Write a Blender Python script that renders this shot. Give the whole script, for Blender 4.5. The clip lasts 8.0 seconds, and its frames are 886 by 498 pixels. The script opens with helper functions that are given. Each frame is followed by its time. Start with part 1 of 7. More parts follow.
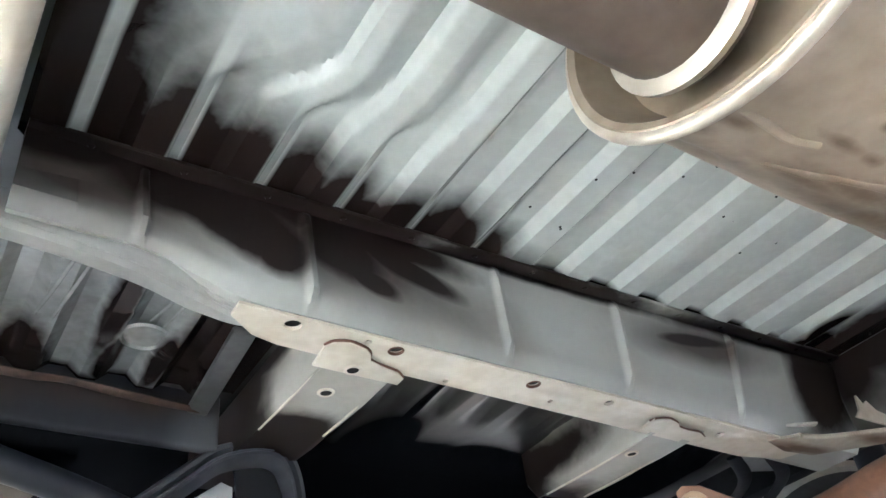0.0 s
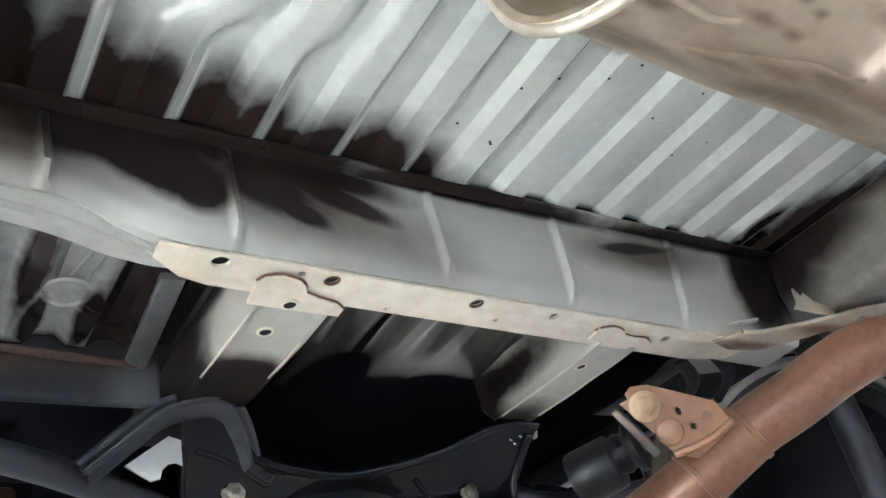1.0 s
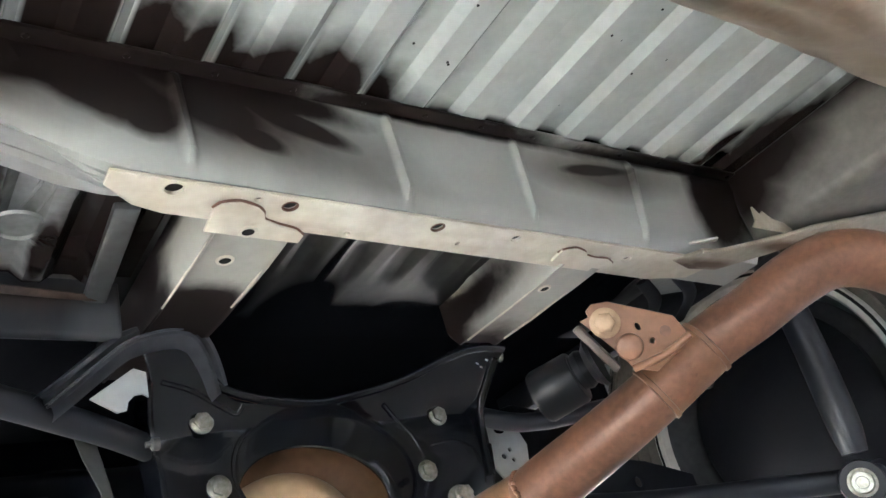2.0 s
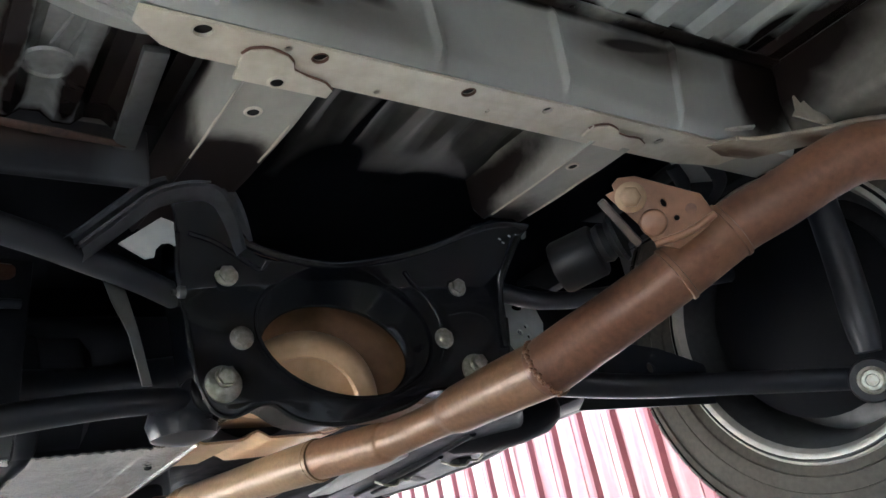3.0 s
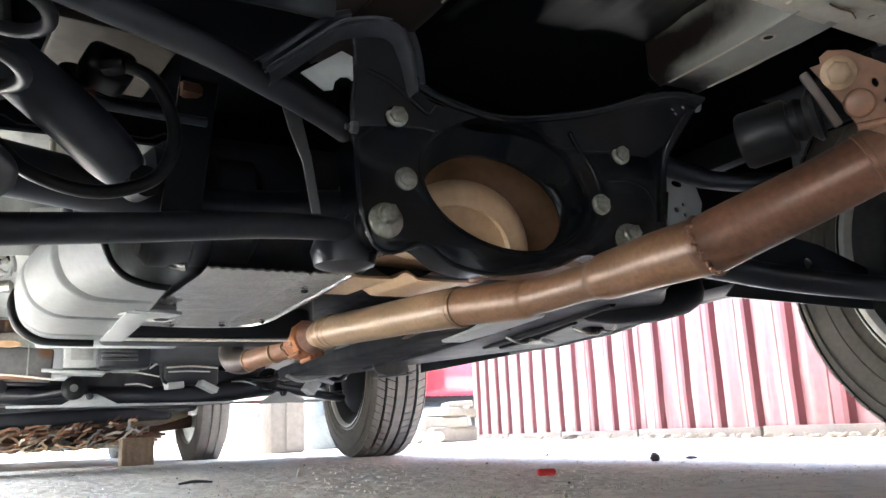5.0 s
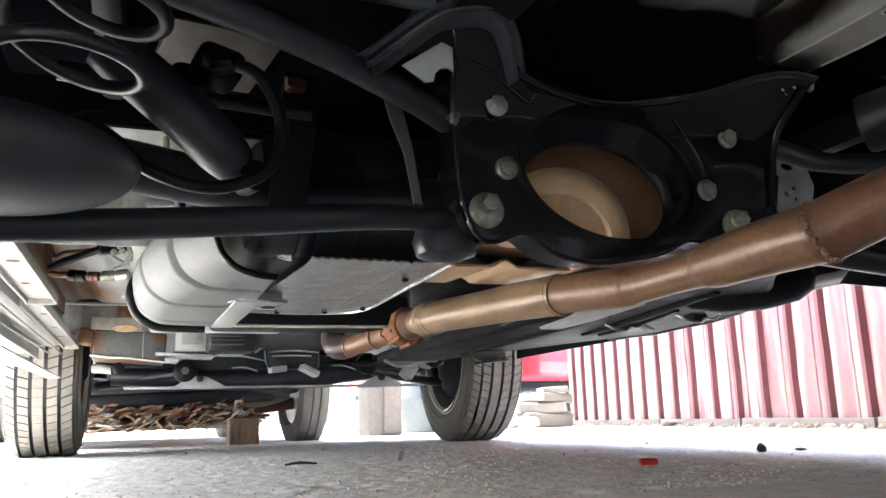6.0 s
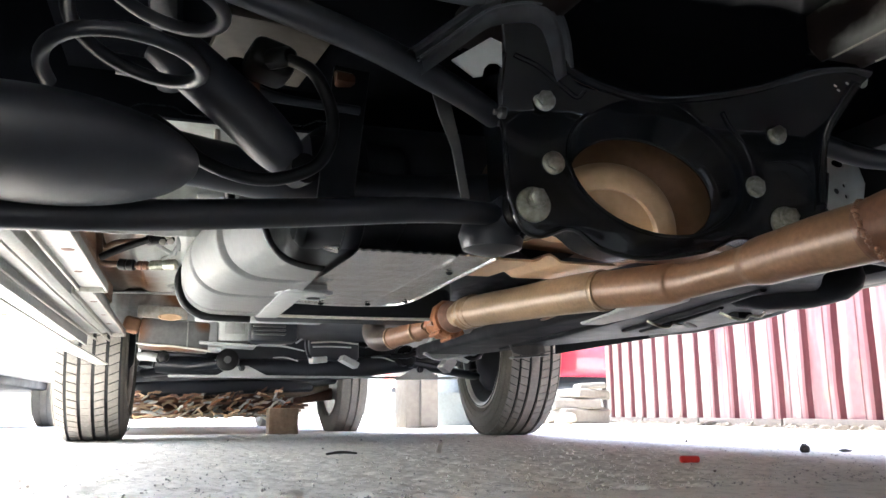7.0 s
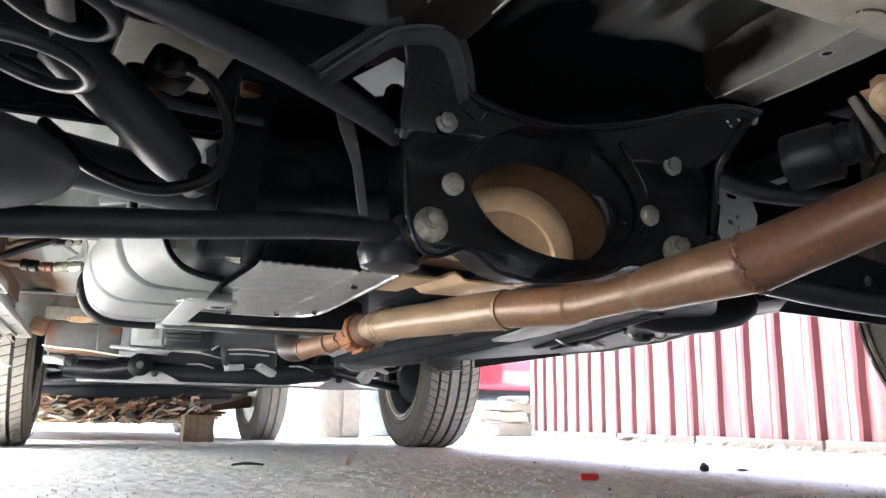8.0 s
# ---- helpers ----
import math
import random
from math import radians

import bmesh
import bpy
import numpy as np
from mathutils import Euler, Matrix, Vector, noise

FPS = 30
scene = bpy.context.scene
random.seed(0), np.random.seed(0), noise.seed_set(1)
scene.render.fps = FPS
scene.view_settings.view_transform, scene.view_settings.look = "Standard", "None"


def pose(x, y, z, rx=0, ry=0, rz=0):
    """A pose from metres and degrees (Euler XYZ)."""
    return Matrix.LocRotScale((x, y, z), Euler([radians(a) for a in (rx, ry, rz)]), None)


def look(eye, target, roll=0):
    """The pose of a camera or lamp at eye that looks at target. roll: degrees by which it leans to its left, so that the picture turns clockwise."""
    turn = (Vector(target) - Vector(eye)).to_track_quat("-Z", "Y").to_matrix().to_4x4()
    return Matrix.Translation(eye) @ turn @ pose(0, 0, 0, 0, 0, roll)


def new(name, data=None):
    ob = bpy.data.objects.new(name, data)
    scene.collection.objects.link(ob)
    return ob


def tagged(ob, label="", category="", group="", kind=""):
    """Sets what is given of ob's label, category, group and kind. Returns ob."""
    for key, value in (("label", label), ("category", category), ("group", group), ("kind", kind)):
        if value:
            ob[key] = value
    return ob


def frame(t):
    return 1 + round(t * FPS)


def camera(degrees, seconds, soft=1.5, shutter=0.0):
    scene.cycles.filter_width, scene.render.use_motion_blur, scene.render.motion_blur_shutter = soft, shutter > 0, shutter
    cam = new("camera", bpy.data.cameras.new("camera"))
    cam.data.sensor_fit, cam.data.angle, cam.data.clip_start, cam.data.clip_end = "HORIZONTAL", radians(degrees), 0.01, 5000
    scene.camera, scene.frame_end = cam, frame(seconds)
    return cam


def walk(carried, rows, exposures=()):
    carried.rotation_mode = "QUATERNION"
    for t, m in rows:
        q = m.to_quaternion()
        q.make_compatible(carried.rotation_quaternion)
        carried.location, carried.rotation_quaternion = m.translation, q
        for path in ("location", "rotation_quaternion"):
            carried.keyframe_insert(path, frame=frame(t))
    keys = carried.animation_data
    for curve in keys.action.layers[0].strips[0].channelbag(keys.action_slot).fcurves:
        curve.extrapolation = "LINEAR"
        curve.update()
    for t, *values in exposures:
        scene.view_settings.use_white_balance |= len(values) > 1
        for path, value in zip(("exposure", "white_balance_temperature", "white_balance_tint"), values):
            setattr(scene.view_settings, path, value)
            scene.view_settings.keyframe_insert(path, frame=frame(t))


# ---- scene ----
cam = camera(57.0, 8.0)
PATH = [
    (0, (-0.4516, -0.7439, 0.1219), (0.5209, 0.5236, 1.3251), -8.67),
    (0.5, (-0.4339, -0.7331, 0.1116), (0.6029, 0.5426, 1.2507), -12.46),
    (1, (-0.4309, -0.7270, 0.1130), (0.6762, 0.5421, 1.1917), -15.89),
    (1.2, (-0.4300, -0.7257, 0.1163), (0.7143, 0.5354, 1.1652), -16.99),
    (2.3, (-0.4183, -0.7220, 0.0989), (0.7665, 0.6413, 0.9576), -16.78),
    (2.5, (-0.4161, -0.7183, 0.0946), (0.7698, 0.6768, 0.8991), -15.80),
    (3, (-0.4193, -0.7145, 0.0884), (0.7260, 0.7660, 0.7931), -12.45),
    (3.5, (-0.4206, -0.7127, 0.0843), (0.6290, 0.8622, 0.7308), -7.79),
    (4, (-0.4289, -0.7040, 0.0785), (0.5224, 0.9613, 0.6457), -4.23),
    (4.5, (-0.4399, -0.7018, 0.0798), (0.4541, 1.0251, 0.5473), -2.86),
    (4.7, (-0.4405, -0.6998, 0.0787), (0.4522, 1.0324, 0.5287), -2.62),
    (5.8, (-0.4472, -0.6979, 0.0850), (0.2764, 1.1203, 0.4979), -1.93),
    (6, (-0.4496, -0.6981, 0.0845), (0.2190, 1.1418, 0.4939), -1.56),
    (6.5, (-0.4510, -0.6964, 0.0840), (0.1513, 1.1680, 0.4858), -1.13),
    (7, (-0.4606, -0.7020, 0.0826), (0.1226, 1.1696, 0.4792), -0.32),
    (7.5, (-0.4367, -0.7127, 0.0881), (0.2072, 1.1379, 0.4889), 0.71),
    (8, (-0.4279, -0.7209, 0.0900), (0.3042, 1.0922, 0.5101), 0.91),
]

EXPOSE = [(0.0, 5.47, 5480, 6), (1.2, 5.60, 5570, 6), (2.5, 5.10, 5750, 6), (3.0, 4.30, 5600, 6), (3.5, 4.45, 5600, 6), (4.5, 4.43, 5650, 6), (6.0, 4.04, 5750, 6), (7.0, 4.10, 5750, 6), (8.0, 4.42, 5700, 6)]
walk(cam, [(t, look(eye, target, roll)) for t, eye, target, roll in PATH], EXPOSE)

# ---- daylight ----
SUN_EL, SUN_AZ = 60.0, 312.0  # the sun stands high ahead, on the car's left
world = bpy.data.worlds.new("sky")
scene.world = world
world.use_nodes = True
wt = world.node_tree
sky = wt.nodes.new("ShaderNodeTexSky")
sky.sky_type, sky.sun_disc = "NISHITA", False
sky.sun_elevation, sky.sun_rotation = radians(SUN_EL), radians(SUN_AZ)
sky.air_density, sky.dust_density, sky.ozone_density = 0.75, 4.5, 0.4
wt.links.new(sky.outputs[0], wt.nodes["Background"].inputs[0])
wt.nodes["Background"].inputs[1].default_value = 0.15
sun = new("sun", bpy.data.lights.new("sun", "SUN"))
sun.data.energy, sun.data.angle, sun.data.color = 1.0, radians(14), (1.0, 0.97, 0.93)
az, el = radians(SUN_AZ), radians(SUN_EL)
sun_way = Vector((math.sin(az) * math.cos(el), math.cos(az) * math.cos(el), math.sin(el)))
sun.matrix_world = look(sun_way * 30, (0, 0, 0))


# ---- materials ----
def material(name, base, dark=None, rough=0.5, metal=0.0, grain=60.0, stain=6.0, bump=0.15, amount=0.5, rough_var=0.12, coat=0.0, spec=0.5, detail=5):
    """A surface with fine grain and broad stains between two colours, uneven gloss and a fine relief."""
    m = bpy.data.materials.new(name)
    m.use_nodes = True
    n, l = m.node_tree.nodes, m.node_tree.links
    b = n["Principled BSDF"]
    b.inputs["Metallic"].default_value = metal
    b.inputs["Coat Weight"].default_value = coat
    b.inputs["Specular IOR Level"].default_value = spec
    tc = n.new("ShaderNodeTexCoord")
    fine, broad = n.new("ShaderNodeTexNoise"), n.new("ShaderNodeTexNoise")
    fine.inputs["Scale"].default_value, fine.inputs["Detail"].default_value = grain, detail + 1
    broad.inputs["Scale"].default_value, broad.inputs["Detail"].default_value = stain, detail
    broad.inputs["Roughness"].default_value = 0.65
    for k in (fine, broad):
        l.new(tc.outputs["Object"], k.inputs["Vector"])
    mix = n.new("ShaderNodeMath")
    mix.operation = "MULTIPLY_ADD"
    l.new(fine.outputs[0], mix.inputs[0])
    mix.inputs[1].default_value = 0.45
    add = n.new("ShaderNodeMath")
    add.operation = "MULTIPLY"
    l.new(broad.outputs[0], add.inputs[0])
    add.inputs[1].default_value = 0.75
    l.new(add.outputs[0], mix.inputs[2])
    ramp = n.new("ShaderNodeValToRGB")
    dark = dark or tuple(c * 0.6 for c in base)
    e = ramp.color_ramp.elements
    e[0].position, e[0].color = 0.62 - 0.35 * amount, (*dark, 1)
    e[1].position, e[1].color = 0.80, (*base, 1)
    l.new(mix.outputs[0], ramp.inputs[0])
    l.new(ramp.outputs[0], b.inputs["Base Color"])
    rr = n.new("ShaderNodeMapRange")
    low, high = max(0.05, rough - rough_var), min(1, rough + rough_var)
    if low < 0.29 < high:  # a surface is either glossy or satin all over
        low, high = (0.29, max(high, 0.32)) if rough >= 0.25 else (low, 0.265)
    rr.inputs["To Min"].default_value, rr.inputs["To Max"].default_value = low, high
    rr.inputs["From Min"].default_value, rr.inputs["From Max"].default_value = 0.3, 0.7
    l.new(broad.outputs[0], rr.inputs["Value"])
    l.new(rr.outputs[0], b.inputs["Roughness"])
    if bump:
        bp = n.new("ShaderNodeBump")
        bp.inputs["Strength"].default_value, bp.inputs["Distance"].default_value = bump, 0.002
        l.new(mix.outputs[0], bp.inputs["Height"])
        l.new(bp.outputs[0], b.inputs["Normal"])
    return m


def overspray(m, colour, spots, soft=0.025, ragged=0.05, scale=14.0, ribs=False, sheen=0.15, fine=7):
    """Lays a second colour on a paint, as overspray, stains or painted shade: ellipses (x, y, z, rx, ry, rz) in the
    car's space with ragged, dusty edges.
    """
    n, l = m.node_tree.nodes, m.node_tree.links
    b = n["Principled BSDF"]
    old = b.inputs["Base Color"].links[0].from_socket
    geo = n.new("ShaderNodeNewGeometry")
    nz = n.new("ShaderNodeTexNoise")
    nz.inputs["Scale"].default_value, nz.inputs["Detail"].default_value, nz.inputs["Roughness"].default_value = scale, fine, 0.55
    l.new(geo.outputs["Position"], nz.inputs["Vector"])
    best = None
    for x, y, z, rx, ry, rz, *turn in spots:
        sub = n.new("ShaderNodeVectorMath")
        sub.operation = "SUBTRACT"
        l.new(geo.outputs["Position"], sub.inputs[0])
        sub.inputs[1].default_value = (x, y, z)
        div = n.new("ShaderNodeVectorMath")
        div.operation = "DIVIDE"
        rot = n.new("ShaderNodeVectorRotate")
        rot.rotation_type = "Y_AXIS"
        rot.inputs["Angle"].default_value = radians(turn[0] if turn else 0)
        l.new(sub.outputs[0], rot.inputs["Vector"])
        l.new(rot.outputs[0], div.inputs[0])
        div.inputs[1].default_value = (rx, ry, rz)
        ln = n.new("ShaderNodeVectorMath")
        ln.operation = "LENGTH"
        l.new(div.outputs[0], ln.inputs[0])
        if best is None:
            best = ln.outputs["Value"]
        else:
            mn = n.new("ShaderNodeMath")
            mn.operation = "MINIMUM"
            l.new(best, mn.inputs[0])
            l.new(ln.outputs["Value"], mn.inputs[1])
            best = mn.outputs[0]
    jit = n.new("ShaderNodeMath")
    jit.operation = "MULTIPLY_ADD"
    l.new(nz.outputs[0], jit.inputs[0])
    jit.inputs[1].default_value = ragged * 12
    l.new(best, jit.inputs[2])
    fade = n.new("ShaderNodeMapRange")
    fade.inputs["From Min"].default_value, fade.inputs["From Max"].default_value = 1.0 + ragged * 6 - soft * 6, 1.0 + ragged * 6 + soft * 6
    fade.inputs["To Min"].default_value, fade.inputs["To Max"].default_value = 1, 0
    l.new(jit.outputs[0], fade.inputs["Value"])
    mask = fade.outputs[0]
    if ribs:  # keeps the second colour off the flanks of the ribs
        sep = n.new("ShaderNodeSeparateXYZ")
        l.new(geo.outputs["Position"], sep.inputs[0])
        ph = n.new("ShaderNodeMath")
        ph.operation = "MULTIPLY_ADD"
        l.new(sep.outputs["X"], ph.inputs[0])
        ph.inputs[1].default_value, ph.inputs[2].default_value = 1 / 0.065, 0.367 / 0.065
        fr = n.new("ShaderNodeMath")
        fr.operation = "FRACT"
        l.new(ph.outputs[0], fr.inputs[0])
        off = n.new("ShaderNodeMath")
        off.operation = "SUBTRACT"
        l.new(fr.outputs[0], off.inputs[0])
        off.inputs[1].default_value = 0.315
        ab = n.new("ShaderNodeMath")
        ab.operation = "ABSOLUTE"
        l.new(off.outputs[0], ab.inputs[0])
        cl = n.new("ShaderNodeMapRange")
        cl.inputs["From Min"].default_value, cl.inputs["From Max"].default_value = 0.055, 0.115
        l.new(ab.outputs[0], cl.inputs["Value"])
        mu = n.new("ShaderNodeMath")
        mu.operation = "MULTIPLY"
        l.new(fade.outputs[0], mu.inputs[0])
        l.new(cl.outputs[0], mu.inputs[1])
        mask = mu.outputs[0]
    mx = n.new("ShaderNodeMix")
    mx.data_type = "RGBA"
    l.new(mask, mx.inputs["Factor"])
    l.new(old, mx.inputs["A"])
    mx.inputs["B"].default_value = (*colour, 1)
    l.new(mx.outputs["Result"], b.inputs["Base Color"])
    dull = n.new("ShaderNodeMapRange")
    dull.inputs["To Min"].default_value, dull.inputs["To Max"].default_value = 0.5, sheen
    l.new(mask, dull.inputs["Value"])
    l.new(dull.outputs[0], b.inputs["Specular IOR Level"])
    return m


SPRAY_SHADE = (0.0150, 0.0108, 0.0098)
paint_grey = material("grey_body_paint", (0.56, 0.60, 0.60), (0.46, 0.49, 0.485), 0.32, 0.0, 90, 7, 0.05, 0.5, 0.10, detail=1)
paint_floor = overspray(material("grey_floor_paint", (0.50, 0.545, 0.525), (0.42, 0.455, 0.44), 0.20, 0.0, 90, 6, 0.03, 0.5, 0.06, detail=1), SPRAY_SHADE, [
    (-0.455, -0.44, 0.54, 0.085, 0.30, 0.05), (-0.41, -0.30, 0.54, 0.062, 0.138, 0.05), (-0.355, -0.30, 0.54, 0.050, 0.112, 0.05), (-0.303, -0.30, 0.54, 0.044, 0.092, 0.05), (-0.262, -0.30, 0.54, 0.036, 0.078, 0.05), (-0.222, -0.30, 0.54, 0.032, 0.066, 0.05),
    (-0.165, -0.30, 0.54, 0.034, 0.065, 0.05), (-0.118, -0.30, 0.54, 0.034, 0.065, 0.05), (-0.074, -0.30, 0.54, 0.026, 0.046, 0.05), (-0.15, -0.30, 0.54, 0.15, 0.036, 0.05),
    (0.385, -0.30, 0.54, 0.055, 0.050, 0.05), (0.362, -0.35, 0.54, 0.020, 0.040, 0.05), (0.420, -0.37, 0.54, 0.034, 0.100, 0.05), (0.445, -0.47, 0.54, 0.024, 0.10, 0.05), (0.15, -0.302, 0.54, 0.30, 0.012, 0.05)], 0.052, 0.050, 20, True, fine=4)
paint_beam = overspray(material("grey_beam_paint", (0.345, 0.36, 0.338), (0.320, 0.333, 0.312), 0.31, 0.0, 90, 9, 0.0, 0.5, 0.02), (0.060, 0.050, 0.042), [
    (-0.40, -0.30, 0.508, 0.085, 0.05, 0.046, -8), (-0.24, -0.30, 0.512, 0.17, 0.05, 0.040, -14), (0.205, -0.30, 0.512, 0.085, 0.05, 0.020, 3)], 0.090, 0.05, 20)
overspray(paint_beam, SPRAY_SHADE, [
    (-0.325, -0.30, 0.527, 0.082, 0.05, 0.034, -10), (-0.290, -0.30, 0.508, 0.055, 0.05, 0.032, -18), (-0.262, -0.30, 0.492, 0.023, 0.05, 0.028, -8), (-0.43, -0.30, 0.538, 0.07, 0.05, 0.022),
    (-0.212, -0.30, 0.507, 0.036, 0.03, 0.026, -25), (-0.188, -0.30, 0.485, 0.026, 0.03, 0.011, -24), (-0.150, -0.30, 0.508, 0.050, 0.03, 0.013, -20), (-0.205, -0.30, 0.534, 0.11, 0.03, 0.020, -6),
    (-0.25, -0.30, 0.546, 0.20, 0.05, 0.016, 0), (-0.10, -0.30, 0.545, 0.26, 0.03, 0.011, -2), (0.190, -0.30, 0.517, 0.050, 0.03, 0.006, 6), (0.30, -0.30, 0.545, 0.2, 0.03, 0.014), (0.395, -0.30, 0.51, 0.055, 0.1, 0.062, 30)], 0.036, 0.045, 26, fine=5)
paint_rail = overspray(material("grey_rail_paint", (0.185, 0.180, 0.158), (0.115, 0.110, 0.095), 0.40, 0.0, 90, 12, 0.12, 0.6, 0.08), SPRAY_SHADE, [
    (0.45, -0.40, 0.555, 0.05, 0.30, 0.030), (0.44, -0.31, 0.52, 0.05, 0.05, 0.05), (0.435, -0.36, 0.53, 0.03, 0.07, 0.035)], 0.06, 0.05, 20)
paint_bracket = overspray(material("dull_cream_bracket", (0.40, 0.365, 0.295), (0.26, 0.23, 0.18), 0.42, 0.0, 90, 12, 0.15, 0.6, 0.08), (0.10, 0.06, 0.04), [
    (0.36, -0.268, 0.44, 0.05, 0.010, 0.05), (0.45, -0.315, 0.44, 0.05, 0.012, 0.05), (0.33, -0.26, 0.44, 0.03, 0.012, 0.05)], 0.08, 0.08, 40)
paint_lip = material("glossy_grey_lip", (0.50, 0.52, 0.50), (0.42, 0.435, 0.42), 0.13, 0.0, 90, 7, 0.02, 0.5, 0.03, detail=1)
paint_cream = material("cream_primer", (0.66, 0.635, 0.555), (0.47, 0.43, 0.345), 0.34, 0.0, 70, 9, 0.10, 0.55, detail=1)
# spots mix overspray with shade painted on the channels' side walls
paint_stringer = overspray(material("cream_stringer", (0.37, 0.37, 0.335), (0.30, 0.30, 0.27), 0.34, 0.0, 70, 14, 0.04, 0.6, 0.04), SPRAY_SHADE, [
    (-0.175, -0.115, 0.445, 0.050, 0.050, 0.05), (-0.175, 0.00, 0.46, 0.09, 0.13, 0.07), (0.185, 0.00, 0.46, 0.12, 0.10, 0.09), (0.140, -0.06, 0.475, 0.02, 0.16, 0.030), (0.185, 0.12, 0.46, 0.12, 0.10, 0.09), (-0.214, -0.09, 0.480, 0.020, 0.07, 0.045), (-0.214, -0.16, 0.500, 0.020, 0.10, 0.020), (-0.175, -0.075, 0.445, 0.06, 0.060, 0.06)], 0.04, 0.05, 25, False, 0.2)
# the black spots stand for overspray and for deep shade over the axle
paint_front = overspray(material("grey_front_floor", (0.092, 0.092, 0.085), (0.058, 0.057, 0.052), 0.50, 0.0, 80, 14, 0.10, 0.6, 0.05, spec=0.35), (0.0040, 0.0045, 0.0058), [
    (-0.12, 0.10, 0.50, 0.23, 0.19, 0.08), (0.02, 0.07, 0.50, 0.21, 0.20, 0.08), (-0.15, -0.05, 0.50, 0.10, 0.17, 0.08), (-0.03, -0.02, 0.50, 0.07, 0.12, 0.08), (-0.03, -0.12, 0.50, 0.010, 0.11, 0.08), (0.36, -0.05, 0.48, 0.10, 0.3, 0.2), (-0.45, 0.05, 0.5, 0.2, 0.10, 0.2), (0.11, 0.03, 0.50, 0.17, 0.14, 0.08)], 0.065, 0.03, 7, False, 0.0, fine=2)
paint_bay = overspray(material("grey_bay_paint", (0.24, 0.255, 0.255), (0.15, 0.158, 0.155), 0.12, 0.0, 90, 7, 0.05, 0.5, 0.10, detail=1), SPRAY_SHADE, [
    (-0.268, -0.15, 0.49, 0.026, 0.12, 0.05), (-0.335, -0.12, 0.49, 0.010, 0.04, 0.05), (-0.40, -0.075, 0.49, 0.3, 0.018, 0.05), (-0.23, -0.2, 0.49, 0.03, 0.2, 0.05), (-0.345, -0.20, 0.49, 0.010, 0.08, 0.05), (-0.40, -0.11, 0.49, 0.02, 0.05, 0.05), (-0.295, -0.13, 0.49, 0.010, 0.05, 0.05)], 0.04, 0.06, 40)
step_rust = material("dull_step_rust", (0.095, 0.060, 0.044), (0.035, 0.022, 0.018), 0.7, 0.0, 160, 22, 0.6, 0.55)
step_paint = overspray(material("dirty_black_wall", (0.020, 0.0225, 0.028), (0.011, 0.0125, 0.016), 0.5, 0.0, 90, 8, 0.15, 0.5, spec=0.2), (0.030, 0.021, 0.018), [
    (-0.45, -0.09, 0.474, 0.12, 0.04, 0.014), (-0.32, -0.08, 0.476, 0.09, 0.04, 0.010), (-0.25, -0.07, 0.478, 0.05, 0.04, 0.012)], 0.09, 0.09, 40)
overspray(step_paint, (0.075, 0.080, 0.086), [(-0.238, -0.07, 0.445, 0.024, 0.05, 0.040)], 0.07, 0.03, 9, False, 0.3, fine=2)
rust_dark = material("dark_rust", (0.17, 0.085, 0.055), (0.07, 0.04, 0.03), 0.8, 0.0, 120, 14, 0.5, 0.6)
black_satin = material("black_chassis_paint", (0.0220, 0.0245, 0.0312), (0.0160, 0.0178, 0.0228), 0.34, 0.0, 40, 3, 0.02, 0.5, 0.06, spec=0.45)
# base lifted to put a hazy veil over the arm into the colour
arm_black = material("veiled_black_arm", (0.030, 0.033, 0.042), (0.019, 0.021, 0.027), 0.46, 0.0, 60, 7, 0.05, 0.5, 0.08, spec=0.45)
horn_black = material("worn_black_horn", (0.112, 0.120, 0.137), (0.060, 0.065, 0.076), 0.36, 0.0, 60, 9, 0.08, 0.5, 0.06, spec=0.55)
black_gloss = material("gloss_black_paint", (0.0070, 0.0082, 0.0115), (0.0058, 0.0068, 0.0095), 0.13, 0.0, 40, 3, 0.0, 0.5, 0.03, 0.2, 0.35)
# darker copy of the underseal, with the shade overhead in its colour
floor_shade_black = material("shaded_floor_underseal", (0.0042, 0.0047, 0.0060), (0.0030, 0.0034, 0.0044), 0.75, 0.0, 140, 9, 0.3, 0.5, spec=0.0)
black_matt = material("black_underseal", (0.0105, 0.0118, 0.0150), (0.0070, 0.0078, 0.0100), 0.60, 0.0, 140, 9, 0.3, 0.5, spec=0.15)
tank_black = material("dusty_black_tank", (0.026, 0.028, 0.034), (0.016, 0.018, 0.022), 0.38, 0.0, 70, 6, 0.08, 0.5, 0.08, spec=0.5)
rust_pipe = material("brown_rusted_pipe", (0.245, 0.124, 0.070), (0.140, 0.072, 0.041), 0.44, 0.1, 110, 9, 0.12, 0.55, 0.10)
front_rust = material("patchy_rusted_pipe", (0.048, 0.026, 0.018), (0.018, 0.011, 0.009), 0.45, 0.15, 90, 16, 0.35, 0.5)
tail_rust = material("dark_brown_pipe", (0.215, 0.104, 0.060), (0.095, 0.047, 0.029), 0.38, 0.1, 160, 7, 0.02, 0.65, 0.07)
dusty_pipe = material("dusty_rusted_pipe", (0.285, 0.165, 0.092), (0.150, 0.082, 0.045), 0.37, 0.1, 160, 7, 0.02, 0.65, 0.06)
tan_pipe = material("tan_rusted_pipe", (0.325, 0.224, 0.133), (0.18, 0.114, 0.062), 0.34, 0.12, 160, 7, 0.02, 0.6, 0.05)
rust_orange = material("orange_rust", (0.34, 0.14, 0.058), (0.17, 0.066, 0.032), 0.75, 0.0, 120, 14, 0.5, 0.6)
